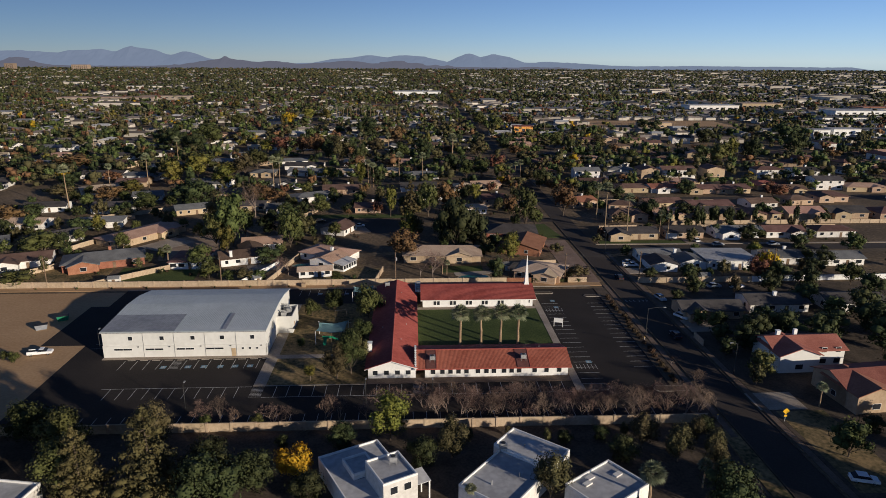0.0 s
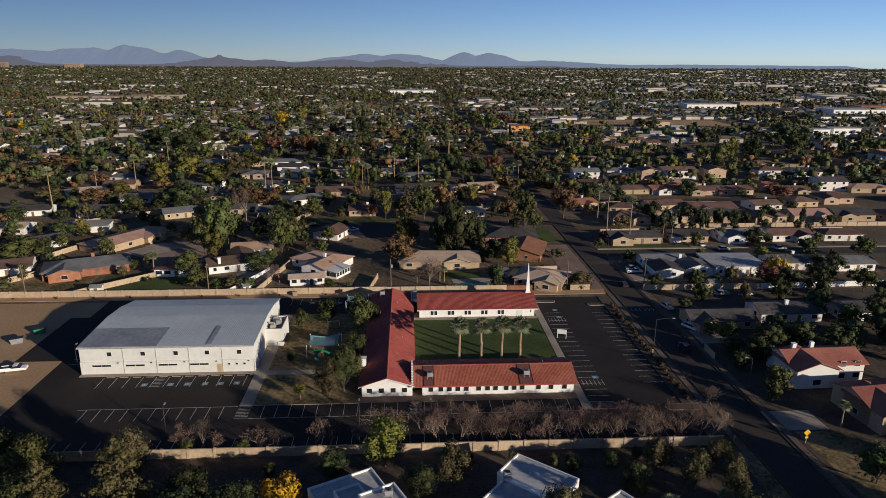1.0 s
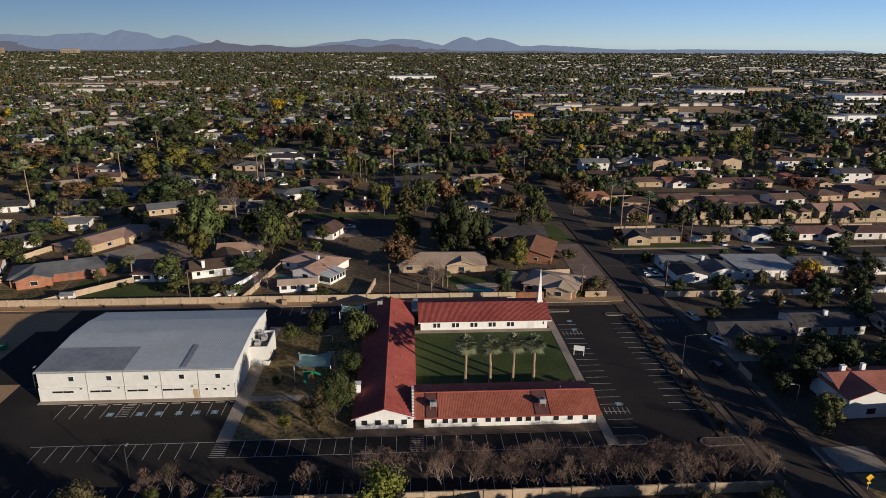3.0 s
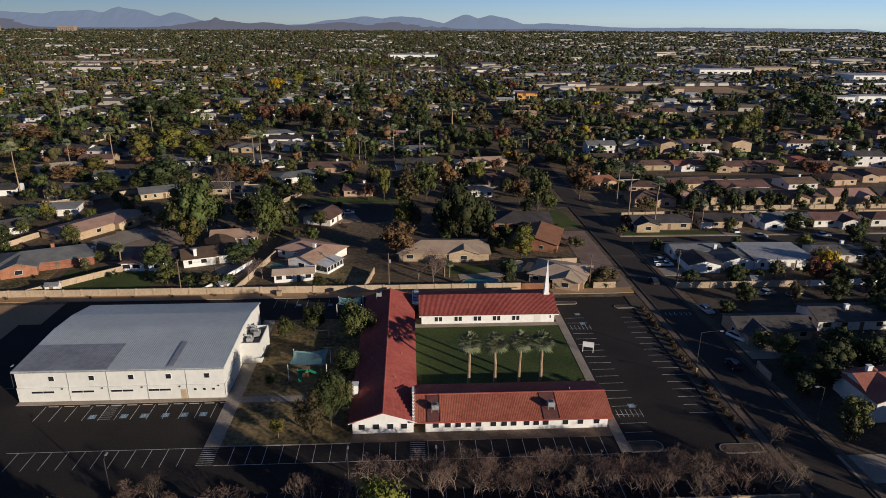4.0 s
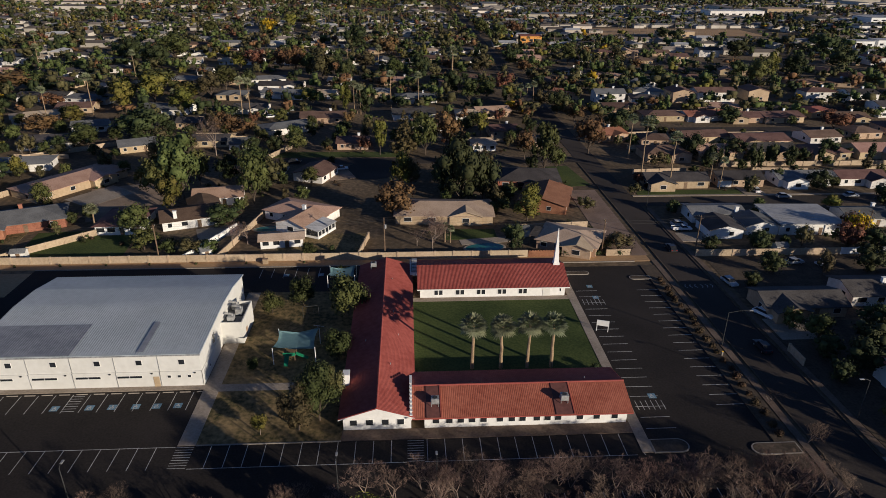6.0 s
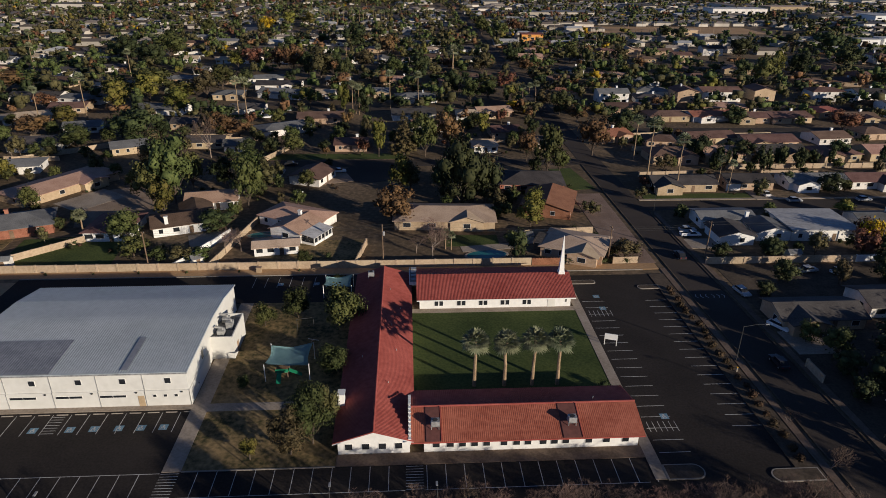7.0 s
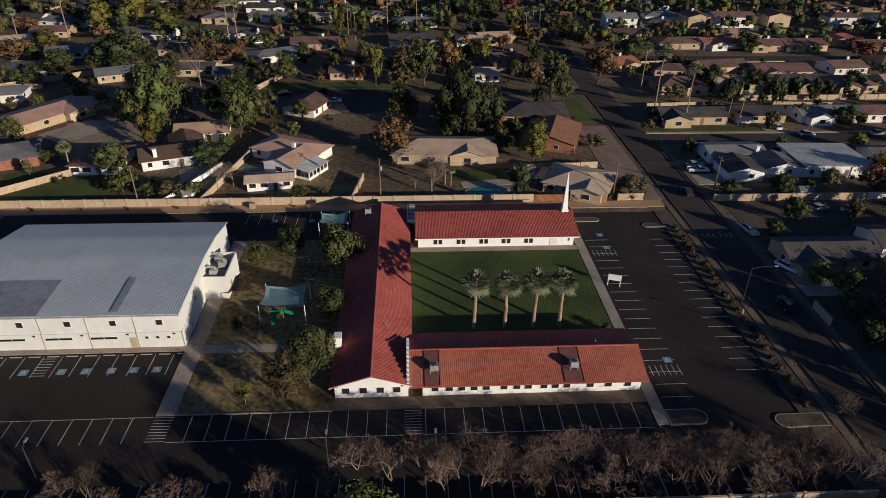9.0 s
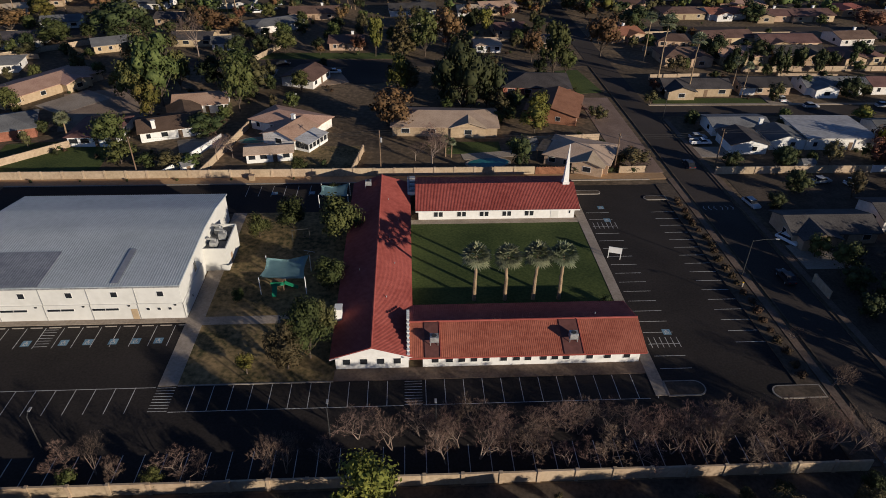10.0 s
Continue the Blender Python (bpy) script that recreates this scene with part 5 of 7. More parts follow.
def sail(x0, x1, y0, y1, z, label):
    ob = thing("shade_sail", label, "canopy")
    n = 8
    bm = bmesh.new()
    g = [[bm.verts.new((x0 + (x1 - x0) * (i / n + 0.06 * math.sin(math.pi * j / n) * (1 - 2 * i / n)), y0 + (y1 - y0) * (j / n + 0.06 * math.sin(math.pi * i / n) * (1 - 2 * j / n)),
                        z + 0.5 * abs(i / n - 0.5) + (0.45 if (i > n / 2) == (j > n / 2) else 0) * abs(i / n - 0.5) * abs(j / n - 0.5) * 4 - 0.25 * math.sin(math.pi * i / n) * math.sin(math.pi * j / n))) for j in range(n + 1)] for i in range(n + 1)]
    for i in range(n):
        for j in range(n):
            bm.faces.new((g[i][j], g[i + 1][j], g[i + 1][j + 1], g[i][j + 1]))
    for f in bm.faces:
        f.smooth = True
    bmesh.ops.solidify(bm, geom=bm.faces[:], thickness=0.03)
    part("cloth", bm, M_TEAL, ob, "teal shade cloth")
    for a, b in ((x0, y0), (x1, y0), (x0, y1), (x1, y1)):
        part("post", tubes([((a, b, 0), (a, b, z + 0.6), 0.08, 0.07)], 8), M_WHITE, ob)
    return ob


sail(-14.2, -6.6, 18.6, 25.2, 3.0, "teal shade sail on white posts over a playground")
sail(-7.6, -1.6, 48.3, 53.4, 2.5, "teal shade sail on white posts behind the church")
ob = thing("climbing_frame", "green and brown plastic climbing frame with slide", "play structure")
part("deck", box(-12.6, -10.4, 19.4, 21.4, 1.2, 1.35), M_WOOD, ob)
for a in (-12.5, -10.5):
    for b in (19.5, 21.3):
        part("post", box(a - 0.06, a + 0.06, b - 0.06, b + 0.06, 0.05, 2.2), M_WOOD, ob)
part("panel", box(-12.6, -10.4, 19.32, 19.4, 1.35, 2.0), M_PLAYGREEN, ob)
part("slide", profile_y([(-10.4, 1.3), (-8.2, 0.25), (-8.2, 0.35), (-10.4, 1.42)], 19.8, 20.6), M_PLAYGREEN, ob)
part("slide", profile_x([(19.4, 1.3), (17.6, 0.25), (17.6, 0.35), (19.4, 1.42)], -12.3, -11.5), M_PLAYGREEN, ob)
ob = thing("swing", "dark metal swing frame on the playground", "swing", at=pose(-9.8, 36.2, 0, 0, 0, 10))
part("top_bar", tubes([((-1.6, 0, 2.2), (1.6, 0, 2.2), 0.06, 0.06)], 6), M_DARKMETAL, ob)
for s in (-1.6, 1.6):
    for e in (-0.8, 0.8):
        part("leg", tubes([((s, e, 0), (s, 0, 2.2), 0.05, 0.05)], 6), M_DARKMETAL, ob)
for s in (-0.7, 0.7):
    part("seat", box(s - 0.22, s + 0.22, -0.1, 0.1, 0.5, 0.54), M_RUBBER, ob)
    part("chain", box(s - 0.2, s - 0.18, -0.01, 0.01, 0.54, 2.2), M_DARKMETAL, ob)
ob = thing("seesaw", "pale metal seesaw frame on dry lawn", "seesaw", at=pose(-7.6, 31.0, 0, 0, 0, -40))
part("beam", tubes([((-1.5, 0, 0.2), (1.5, 0, 1.0), 0.06, 0.06)], 6), M_METAL, ob)
part("stand", tubes([((-0.3, -0.4, 0), (0, 0, 0.7), 0.05, 0.05), ((-0.3, 0.4, 0), (0, 0, 0.7), 0.05, 0.05)], 6), M_METAL, ob)
for x, y, m, lab in ((-85, 37, M_PLAYGREEN, "green waste container on the dirt field"), (-87.5, 31, M_METALDARK, "blue-grey waste container on the dirt field")):
    ob = thing("waste_container", lab, "container", at=pose(x, y, 0, 0, 0, 25))
    part("body", profile_y([(-1.2, 0.03), (1.2, 0.03), (1.5, 1.3), (-1.5, 1.3)], -0.8, 0.8), m, ob)
    part("lid", profile_y([(-1.5, 1.3), (1.5, 1.3), (1.5, 1.36), (-1.5, 1.36)], -0.85, 0.85), M_DARKMETAL, ob)
ob = thing("utility_box", "tan metal utility box by the garden wall", "utility box", at=pose(-24, 61.4, 0.1))
part("cabinet", box(-0.6, 0.6, -0.4, 0.4, 0, 1.2), M_TAN, ob)
part("cap", box(-0.65, 0.65, -0.45, 0.45, 1.2, 1.27), M_TAN, ob)


def pole(x, y, h, label="weathered wooden utility pole with crossarm"):
    ob = thing("utility_pole", label, "utility pole", "utility poles", at=pose(x, y, 0))
    part("mast", tubes([((0, 0, -0.1), (0, 0, h), 0.17, 0.12)], 8), M_WOOD, ob)
    part("crossarm", box(-0.06, 0.06, -1.1, 1.1, h - 0.7, h - 0.55), M_WOOD, ob)
    for s in (-1.0, 0.0, 1.0):
        part("insulator", tubes([((0, s, h - 0.55), (0, s, h - 0.35), 0.05, 0.04)], 6), M_METAL, ob)
    return ob


POLES = ((-150, 65, 9.5), (-104, 65, 9.5), (-50, 64, 9.5), (4.6, 65.5, 10), (59, 64, 9.5), (84, 66, 9.5), (130, 68, 9.5), (185, 69, 9.5))
for a in POLES:
    pole(*a)
part("transformer", tubes([((0.3, 0, 7.2), (0.3, 0, 8.2), 0.28, 0.28)], 10), M_METAL, bpy.data.objects["utility_pole.003"])
for (xa, ya, ha), (xb, yb, hb) in zip(POLES, POLES[1:]):
    for s in (-1.0, 0.0, 1.0):
        pts = [Vector((xa + (xb - xa) * i / 12, ya + s + (yb - ya) * i / 12, ha - 0.35 + (hb - ha) * i / 12 - 0.9 * math.sin(math.pi * i / 12))) for i in range(13)]
        ob = tagged(part("power_line", pipe(pts, 0.016), M_DARKMETAL), "thin dark power line between poles", "cable", "power lines")


def street_lamp(x, y, turn, h=8.0, arm=3.0, label="grey metal street lamp with a long arm"):
    ob = thing("street_lamp", label, "street lamp", "street lamps", at=pose(x, y, 0, 0, 0, turn))
    part("mast", tubes([((0, 0, 0), (0, 0, h), 0.10, 0.06)], 8), M_DARKMETAL, ob)
    part("arm", tubes([((0, 0, h - 0.2), (arm * 0.5, 0, h + 0.15), 0.05, 0.045), ((arm * 0.5, 0, h + 0.15), (arm, 0, h + 0.2), 0.045, 0.04)], 6), M_DARKMETAL, ob)
    part("head", box(arm - 0.1, arm + 0.6, -0.14, 0.14, h + 0.12, h + 0.26), M_METAL, ob)
    return ob


street_lamp(70.6, 21.5, 0, 7.5, 4.0)
street_lamp(83.2, -0.5, 180, 7.5, 1.2)
street_lamp(81.2, 95, 90, 7.5, 2)
for x, y in ((-35.5, -13.5), (0.5, -13.6), (-64.5, 14), (14, -14)):
    street_lamp(x, y, 90, 6.5, 0.7, "dark parking-lot lamp post with a pale head")
ob = thing("traffic_sign", "yellow diamond warning sign on a post", "sign", at=pose(83.6, -20.8, 0))
part("post", box(-0.04, 0.04, -0.04, 0.04, 0, 2.4), M_METAL, ob)
bm = box(-0.5, 0.5, -0.03, 0.0, -0.5, 0.5)
bmesh.ops.rotate(bm, verts=bm.verts, cent=(0, 0, 0), matrix=Matrix.Rotation(math.pi / 4, 3, "Y"))
bmesh.ops.translate(bm, verts=bm.verts, vec=(0, -0.04, 2.3))
part("plate", bm, M_YELLOW, ob)
part("lower_plate", box(-0.3, 0.3, -0.07, -0.04, 1.1, 1.5), M_YELLOW, ob)
for x, y in ((70.6, -19.5), (69.0, 18.0)):
    ob = thing("marker_post", "short yellow-capped marker post", "post", at=pose(x, y, 0))
    part("post", box(-0.12, 0.12, -0.12, 0.12, 0, 1.0), M_KERB, ob)
    part("cap", box(-0.13, 0.13, -0.13, 0.13, 1.0, 1.1), M_YELLOW, ob)

# ---- vehicles ----
PAINTS = {"white": car_paint("white_car_paint", (0.75, 0.75, 0.75)), "silver": car_paint("silver_car_paint", (0.4, 0.41, 0.42)), "red": car_paint("red_car_paint", (0.3, 0.02, 0.02)),
          "dark": car_paint("dark_car_paint", (0.03, 0.03, 0.035)), "blue": car_paint("blue_car_paint", (0.05, 0.09, 0.18))}


def car(x, y, turn, colour, truck=False, z=0.0):
    ob = thing("pickup_truck" if truck else "car", ("%s pickup truck with an open bed" if truck else "%s car parked with dark windows") % colour, "truck" if truck else "car", at=pose(x, y, z, 0, 0, turn))
    L = 2.7 if truck else 2.25
    side = [(-L, 0.35), (L, 0.35), (L + 0.05, 0.6), (L - 0.1, 0.85), (L - 1.1, 0.95), (-L + 0.2, 0.98), (-L, 0.9)]
    bm = profile_y(side, -0.88, 0.88)
    bmesh.ops.bevel(bm, geom=bm.edges[:], offset=0.05, segments=2, affect="EDGES")
    body = part("body", bm, PAINTS[colour], ob)
    cab = [(L - 1.15, 0.94), (L - 1.75, 1.45), (0.0 if truck else -L + 1.0, 1.5), (-0.3 if truck else -L + 0.3, 0.97)]
    part("glasshouse", profile_y(cab[::-1], -0.76, 0.76), M_GLASS, ob)
    part("cabin_roof", profile_y([(L - 1.72, 1.45), (0.0 if truck else -L + 0.98, 1.5), (0.02 if truck else -L + 1.05, 1.55), (L - 1.85, 1.51)][::-1], -0.74, 0.74), PAINTS[colour], ob)
    if truck:
        part("bed", box(-L + 0.1, -0.5, -0.72, 0.72, 0.99, 1.0), M_DARKMETAL, ob)
        for s in (-0.84, 0.8):
            part("bed_side", box(-L + 0.05, -0.35, s, s + 0.06, 0.95, 1.15), PAINTS[colour], ob)
    for a in (-L + 0.85, L - 0.85):
        for s in (-0.82, 0.82):
            w = part("wheel", tubes([((a, s - 0.1, 0.33), (a, s + 0.1, 0.33), 0.33, 0.33)], 14), M_RUBBER, ob)
            part("rim", tubes([((a, s - 0.115, 0.33), (a, s + 0.115, 0.33), 0.19, 0.19)], 10), M_METAL, w)
    for s in (-0.6, 0.6):
        part("headlight", box(L - 0.06, L + 0.03, s - 0.17, s + 0.17, 0.62, 0.76), M_WHITE, ob)
        part("tail_light", box(-L - 0.02, -L + 0.05, s - 0.15, s + 0.15, 0.7, 0.85), PAINTS["red"], ob)
    return ob


car(-79.5, 15.5, 12, "white", True)
car(-12.5, 137, 10, "white")
car(85.5, 79.0, 0, "white", True)
car(86.0, 82.2, 0, "silver")
car(128, 103.8, 0, "silver", z=0.06)
car(84.6, 32.5, -60, "white")
car(91, 30.5, -75, "dark")
car(-52, 218, 15, "white")
car(-47, 223.5, 20, "white")
car(-46, 232, 10, "silver")
car(-60, 236, 10, "red")
car(86.5, -40, -15, "white")
car(84, 47, -80, "silver")
car(77.8, 20, 92, "dark", z=0.06)
car(77.5, 66, 92, "dark", z=0.06)
car(105, 57, 10, "silver")
car(112, 56, 15, "white")
car(122, 110, 90, "white")
car(-30, 145.5, 0, "dark", z=0.06)
car(150, 104, 0, "silver", z=0.06)
car(-118, 178, 30, "white")

# ---- trees near ----
rng = random.Random(5)


def plant_one(kind, x, y, s=1.0, turn=None):
    """A copy of a tree; those far off take the lighter crown."""
    ob = copy_thing(kind, pose(x, y, 0, 0, 0, rng.uniform(0, 360) if turn is None else turn) @ Matrix.Scale(s, 4))
    key = kind.name.split(".")[0]
    if key in LIGHT and (y > 66 or x > 82):
        for o in ob.children:
            if o.name.startswith("crown"):
                o.data = LIGHT[key]
    return ob


def stand(ob, x, y, turn=0):
    ob.matrix_basis = pose(x, y, 0, 0, 0, turn)
    return ob


BARE = [stand(bare_tree(6.0, 11), 12, -13), stand(bare_tree(6.8, 12), 17, -15), stand(bare_tree(5.4, 13), 21, -12.5), stand(bare_tree(6.3, 14), 25, -16)]
for i in range(56):
    plant_one(rng.choice(BARE), 13 + i * 0.98 + rng.uniform(-0.8, 0.8), -13.0 + rng.uniform(-6, 1.5), rng.uniform(0.75, 1.2))
for x, y, s in ((-31, -17, 1.0), (-27.5, -17.3, 0.9), (-25, -18, 0.75), (-17.5, -17.6, 1.0), (-14.2, -18, 0.85), (-7.5, -17.8, 1.05), (-4.5, -18, 0.9), (4, -13, 1.2), (8.5, -15, 1.1), (1, -17.5, 0.9), (71.5, -6, 0.8), (70.6, 4, 0.6)):
    plant_one(rng.choice(BARE), x, y, s)

COURT = [stand(fan_palm(10.4, 31, "tall fan palm with a trimmed pale trunk", 40, 2.15), 21.7, 15.9)]
for x, s in ((26.9, 0.985), (31.7, 1.01), (36.1, 1.0)):
    plant_one(COURT[0], x, 15.8, s)
TALL = stand(fan_palm(17, 32, "very tall thin fan palm", 38, 1.9), 93, 149)

OLIVE = stand(tree("olive_tree", "tall rounded grey-green olive tree", 8.6, 3.0, M_OLIVE, 41, per=330, leaf=0.22, trunk=0.12), -7.0, 0.4)
LAWN = stand(tree("citrus_tree", "small dense green citrus tree", 5.0, 2.5, M_LEAF, 42, per=240, leaf=0.2, trunk=0.12), -17.9, 37.2)
YOUNG = stand(tree("young_tree", "small light green young tree", 4.0, 1.6, M_BRIGHT, 43, M_PALEBARK, per=110, leaf=0.18, trunk=0.35), -12.8, -0.4)
BROAD = stand(tree("shade_tree", "large spreading green shade tree", 13, 6.5, M_LEAF, 44, per=300, leaf=0.36, trunk=0.12, blobs=15), -38.5, 121)
DARK = stand(tree("dark_tree", "broad dark evergreen shade tree", 12, 7.0, M_DARKLEAF, 45, per=300, leaf=0.36, trunk=0.06, blobs=15), 29, 118)
EUCA = stand(tree("eucalyptus_tree", "tall loose olive-green eucalyptus tree", 18, 6.0, M_OLIVE, 46, M_PALEBARK, per=280, leaf=0.36, trunk=0.16, blobs=16), -68, 124)
PINE = stand(layered_pine("pine_tree", "tall layered olive-brown pine tree", 17, 7.6, M_PINE, 47), -32, -40)
RUSTY = stand(tree("autumn_tree", "tree with rusty brown autumn leaves", 10, 4.6, M_RUST, 48, per=260, leaf=0.3, trunk=0.12), 6, 93)
GOLDEN = stand(tree("golden_tree", "small tree with golden yellow leaves", 5.5, 3.6, M_GOLD, 49, per=260, leaf=0.25, trunk=0.15), -10.3, -34.5)
LIME = stand(tree("lime_green_tree", "leafy yellow-green garden tree", 9, 3.8, M_BRIGHT, 50, per=260, leaf=0.28, trunk=0.14), 46, 94)
CYPRESS = stand(tree("cypress_tree", "slim dark cypress tree", 10, 1.3, M_DARKLEAF, 51, per=160, leaf=0.25, trunk=0.05, blobs=14, tall=1.2), 117, 135)
PLUM = stand(bare_tree(9, 52, "large leafless tree with reddish twigs"), 17.6, 77)
SHRUB = stand(bush(61, M_SHRUB, "low reddish-brown verge shrub", 1.0, 1.0), 68.3, 40)
stand(bush(63, M_CRIMSON, "crimson flowering garden shrub", 1.3, 2.2), 13.2, -45.2)
HEDGE = stand(bush(62, M_DARKLEAF, "dark green garden shrub", 1.5, 1.8), 44.0, 14)
for x, y, k, s in ((-17.5, 17, LAWN, 0.5), (5.6, -24.3, LIME, 1.15), (16.9, -30.6, OLIVE, 1.0), (11.5, -33, DARK, 0.5), (32.3, -42.5, OLIVE, 1.05), (-16.5, -38, DARK, 0.6), (-7, -42, DARK, 0.5), (-36, -27, EUCA, 0.6), (-60, -24, BROAD, 0.7), (-72, -21, BROAD, 0.7), (-47, -37, BROAD, 0.8), (-66, -30, BROAD, 0.8), (-52, -27, BROAD, 0.75), (-82, -24, EUCA, 0.7), (-43, -40, PINE, 0.8), (-90, -32, BROAD, 0.9), (-22, -44, DARK, 0.9), (-24, -36, DARK, 0.7), (-58, -47, BROAD, 0.7), (38, -27, DARK, 0.25), (45, -26, DARK, 0.28), (52, -29, OLIVE, 0.9), (57, -33, OLIVE, 0.9)):
    plant_one(k, x, y, s)
for x, y, k, s in ((62, -37, OLIVE, 0.8), (55, -24, DARK, 0.22), (63, -27, OLIVE, 0.6), (60, -46, DARK, 0.7), (20, -25, DARK, 0.22), (-3, -27, DARK, 0.45), (-14, -26, DARK, 0.22), (88, -3, BROAD, 0.55), (92, 12, DARK, 0.6), (97, 17, DARK, 0.65), (105, 18, DARK, 0.7), (112, 14, DARK, 0.7), (90, 22, BROAD, 0.5), (88.5, -33, BROAD, 0.6), (95, -48, DARK, 0.9), (106, -55, EUCA, 0.8), (118, -45, EUCA, 0.9), (88, 16, DARK, 0.45), (130, 20, DARK, 0.8), (140, 10, BROAD, 0.9), (125, 28, BROAD, 0.6), (112, -70, EUCA, 1.0), (95, -72, EUCA, 0.9), (150, 5, EUCA, 0.8), (112, -62, EUCA, 0.9), (125, -85, EUCA, 1.0), (100, -60, DARK, 0.9), (88, -62, BROAD, 0.8), (86, 9, DARK, 0.4), (87, 27, LAWN, 1.0)):
    plant_one(k, x, y, s)
for x, y, k, s in ((85.5, -6, OLIVE, 0.6), (118, 18, DARK, 0.7), (126, 10, DARK, 0.8), (121, -2, BROAD, 0.6), (124, 40, DARK, 0.6), (104, 26, DARK, 0.5), (134, 30, DARK, 0.8), (98, -26, DARK, 0.35), (106, -24, DARK, 0.4), (114, -22, OLIVE, 0.7), (47, -33, DARK, 0.45), (64, -32, OLIVE, 0.7), (35, -26, OLIVE, 0.33), (66, -24, DARK, 0.3), (50, -24.5, OLIVE, 0.33), (28, -24, OLIVE, 0.28)):
    plant_one(k, x, y, s)
def grown(kind, x, y, high, wide):
    """A copy of a tree at the height and half-width that it has there."""
    tall, broad = SIZES[kind.name.split(".")[0]]
    ob = plant_one(kind, x, y)
    ob.matrix_basis = ob.matrix_basis @ Matrix.Diagonal((wide / broad, wide / broad, high / tall, 1))
    GROWN.append(ob)
    return ob


GROWN = []
SIZES = {"eucalyptus_tree": (18, 6.0), "shade_tree": (13, 6.5), "dark_tree": (12, 7.0), "pine_tree": (17, 7.6), "autumn_tree": (10, 4.6), "lime_green_tree": (9, 3.8), "olive_tree": (8.6, 3.0),
         "citrus_tree": (5, 2.5), "bare_tree": (9, 3.6), "golden_tree": (5.5, 3.6), "cypress_tree": (10, 1.3), "fan_palm": (10.4, 2.4)}
grown(LAWN, -11.8, 40.2, 7.0, 3.3)
grown(LAWN, -2.3, 35.7, 9.3, 4.4)
grown(LAWN, -2.8, 20.5, 5.9, 3.2)
grown(BROAD, -4.0, 2.6, 11.5, 3.7)
grown(OLIVE, -2.3, 6.9, 7.8, 2.1)
grown(LAWN, -5.3, 54.1, 2.7, 1.7)
grown(BROAD, -122.5, 98.7, 9.3, 8.1)
grown(DARK, -124.1, 127.8, 7.5, 5.8)
grown(BROAD, -116.2, 173.9, 8.7, 5.9)
grown(DARK, -92.3, 175.7, 13.6, 11.0)
grown(LIME, -121.9, 230.7, 13.3, 6.8)
grown(LIME, -93.5, 226.8, 13.2, 7.3)
grown(BROAD, -121.1, 275.5, 14.1, 12.1)
grown(RUSTY, -161.0, 142.7, 9.8, 8.1)
grown(DARK, -158.8, 157.9, 6.4, 6.6)
grown(LAWN, -113.9, 66.2, 5.0, 6.4)
grown(BROAD, -89.8, 288.0, 13.8, 9.2)
grown(OLIVE, -168.3, 201.1, 7.3, 6.7)
grown(BROAD, -193.8, 289.7, 9.0, 10.8)
grown(OLIVE, -219.5, 269.1, 8.6, 12.2)
grown(RUSTY, -159.8, 240.0, 8.1, 6.5)
grown(BROAD, -57.7, 108.2, 21.8, 7.8)
grown(BROAD, -63.7, 106.5, 15.3, 6.0)
grown(BROAD, -56.4, 121.3, 12.6, 4.8)
grown(LIME, -57.0, 96.8, 11.6, 4.4)
grown(BROAD, -35.5, 103.5, 16.1, 5.3)
grown(OLIVE, -33.4, 117.1, 11.4, 4.3)
grown(DARK, -48.0, 126.3, 9.0, 4.9)
grown(BROAD, -60.6, 79.8, 9.3, 5.3)
grown(LAWN, -56.0, 70.7, 5.7, 4.1)
grown(DARK, -40.6, 87.0, 6.1, 5.6)
grown(OLIVE, -44.0, 67.5, 4.9, 3.7)
grown(LAWN, -39.1, 67.4, 4.0, 3.1)
grown(LAWN, -48.9, 67.6, 4.2, 2.9)
grown(PLUM, -34.2, 71.8, 8.5, 2.8)
grown(PLUM, -30.9, 73.3, 7.9, 2.6)
grown(RUSTY, -139.3, 189.0, 8.9, 7.0)
grown(LIME, -132.3, 203.6, 8.2, 6.1)
grown(BROAD, -112.9, 168.3, 7.8, 6.8)
grown(DARK, -99.5, 186.5, 11.3, 8.5)
grown(PLUM, -60.4, 155.7, 18.2, 6.5)
grown(RUSTY, -63.8, 184.9, 11.3, 6.2)
grown(RUSTY, -56.4, 183.3, 7.6, 5.9)
grown(OLIVE, -117.5, 156.1, 4.7, 4.2)
grown(DARK, -39.7, 160.9, 6.3, 4.3)
grown(BROAD, -31.5, 158.9, 8.1, 4.7)
grown(LIME, 0.2, 155.3, 14.8, 3.7)
grown(PINE, 9.4, 156.6, 16.7, 5.8)
grown(BROAD, 17.3, 155.2, 16.6, 5.3)
grown(LIME, 8.8, 114.6, 13.6, 4.1)
grown(OLIVE, 11.7, 117.9, 10.2, 3.8)
grown(RUSTY, 25.8, 165.5, 15.1, 6.4)
grown(OLIVE, 30.7, 155.1, 9.7, 3.5)
grown(LIME, 41.0, 183.1, 10.9, 4.1)
grown(DARK, 26.4, 103.7, 20.0, 8.5)
grown(DARK, 33.4, 105.8, 15.3, 5.6)
grown(DARK, 22.3, 110.6, 12.4, 5.0)
grown(RUSTY, 7.0, 90.6, 11.5, 6.7)
grown(PLUM, 16.6, 67.8, 11.1, 4.8)
grown(PLUM, 12.7, 70.7, 6.5, 3.0)
grown(LIME, 44.1, 87.2, 8.0, 4.5)
grown(OLIVE, 36.2, 99.3, 7.3, 3.2)
grown(DARK, 39.8, 101.3, 5.7, 2.9)
grown(OLIVE, 63.3, 95.9, 3.9, 2.9)
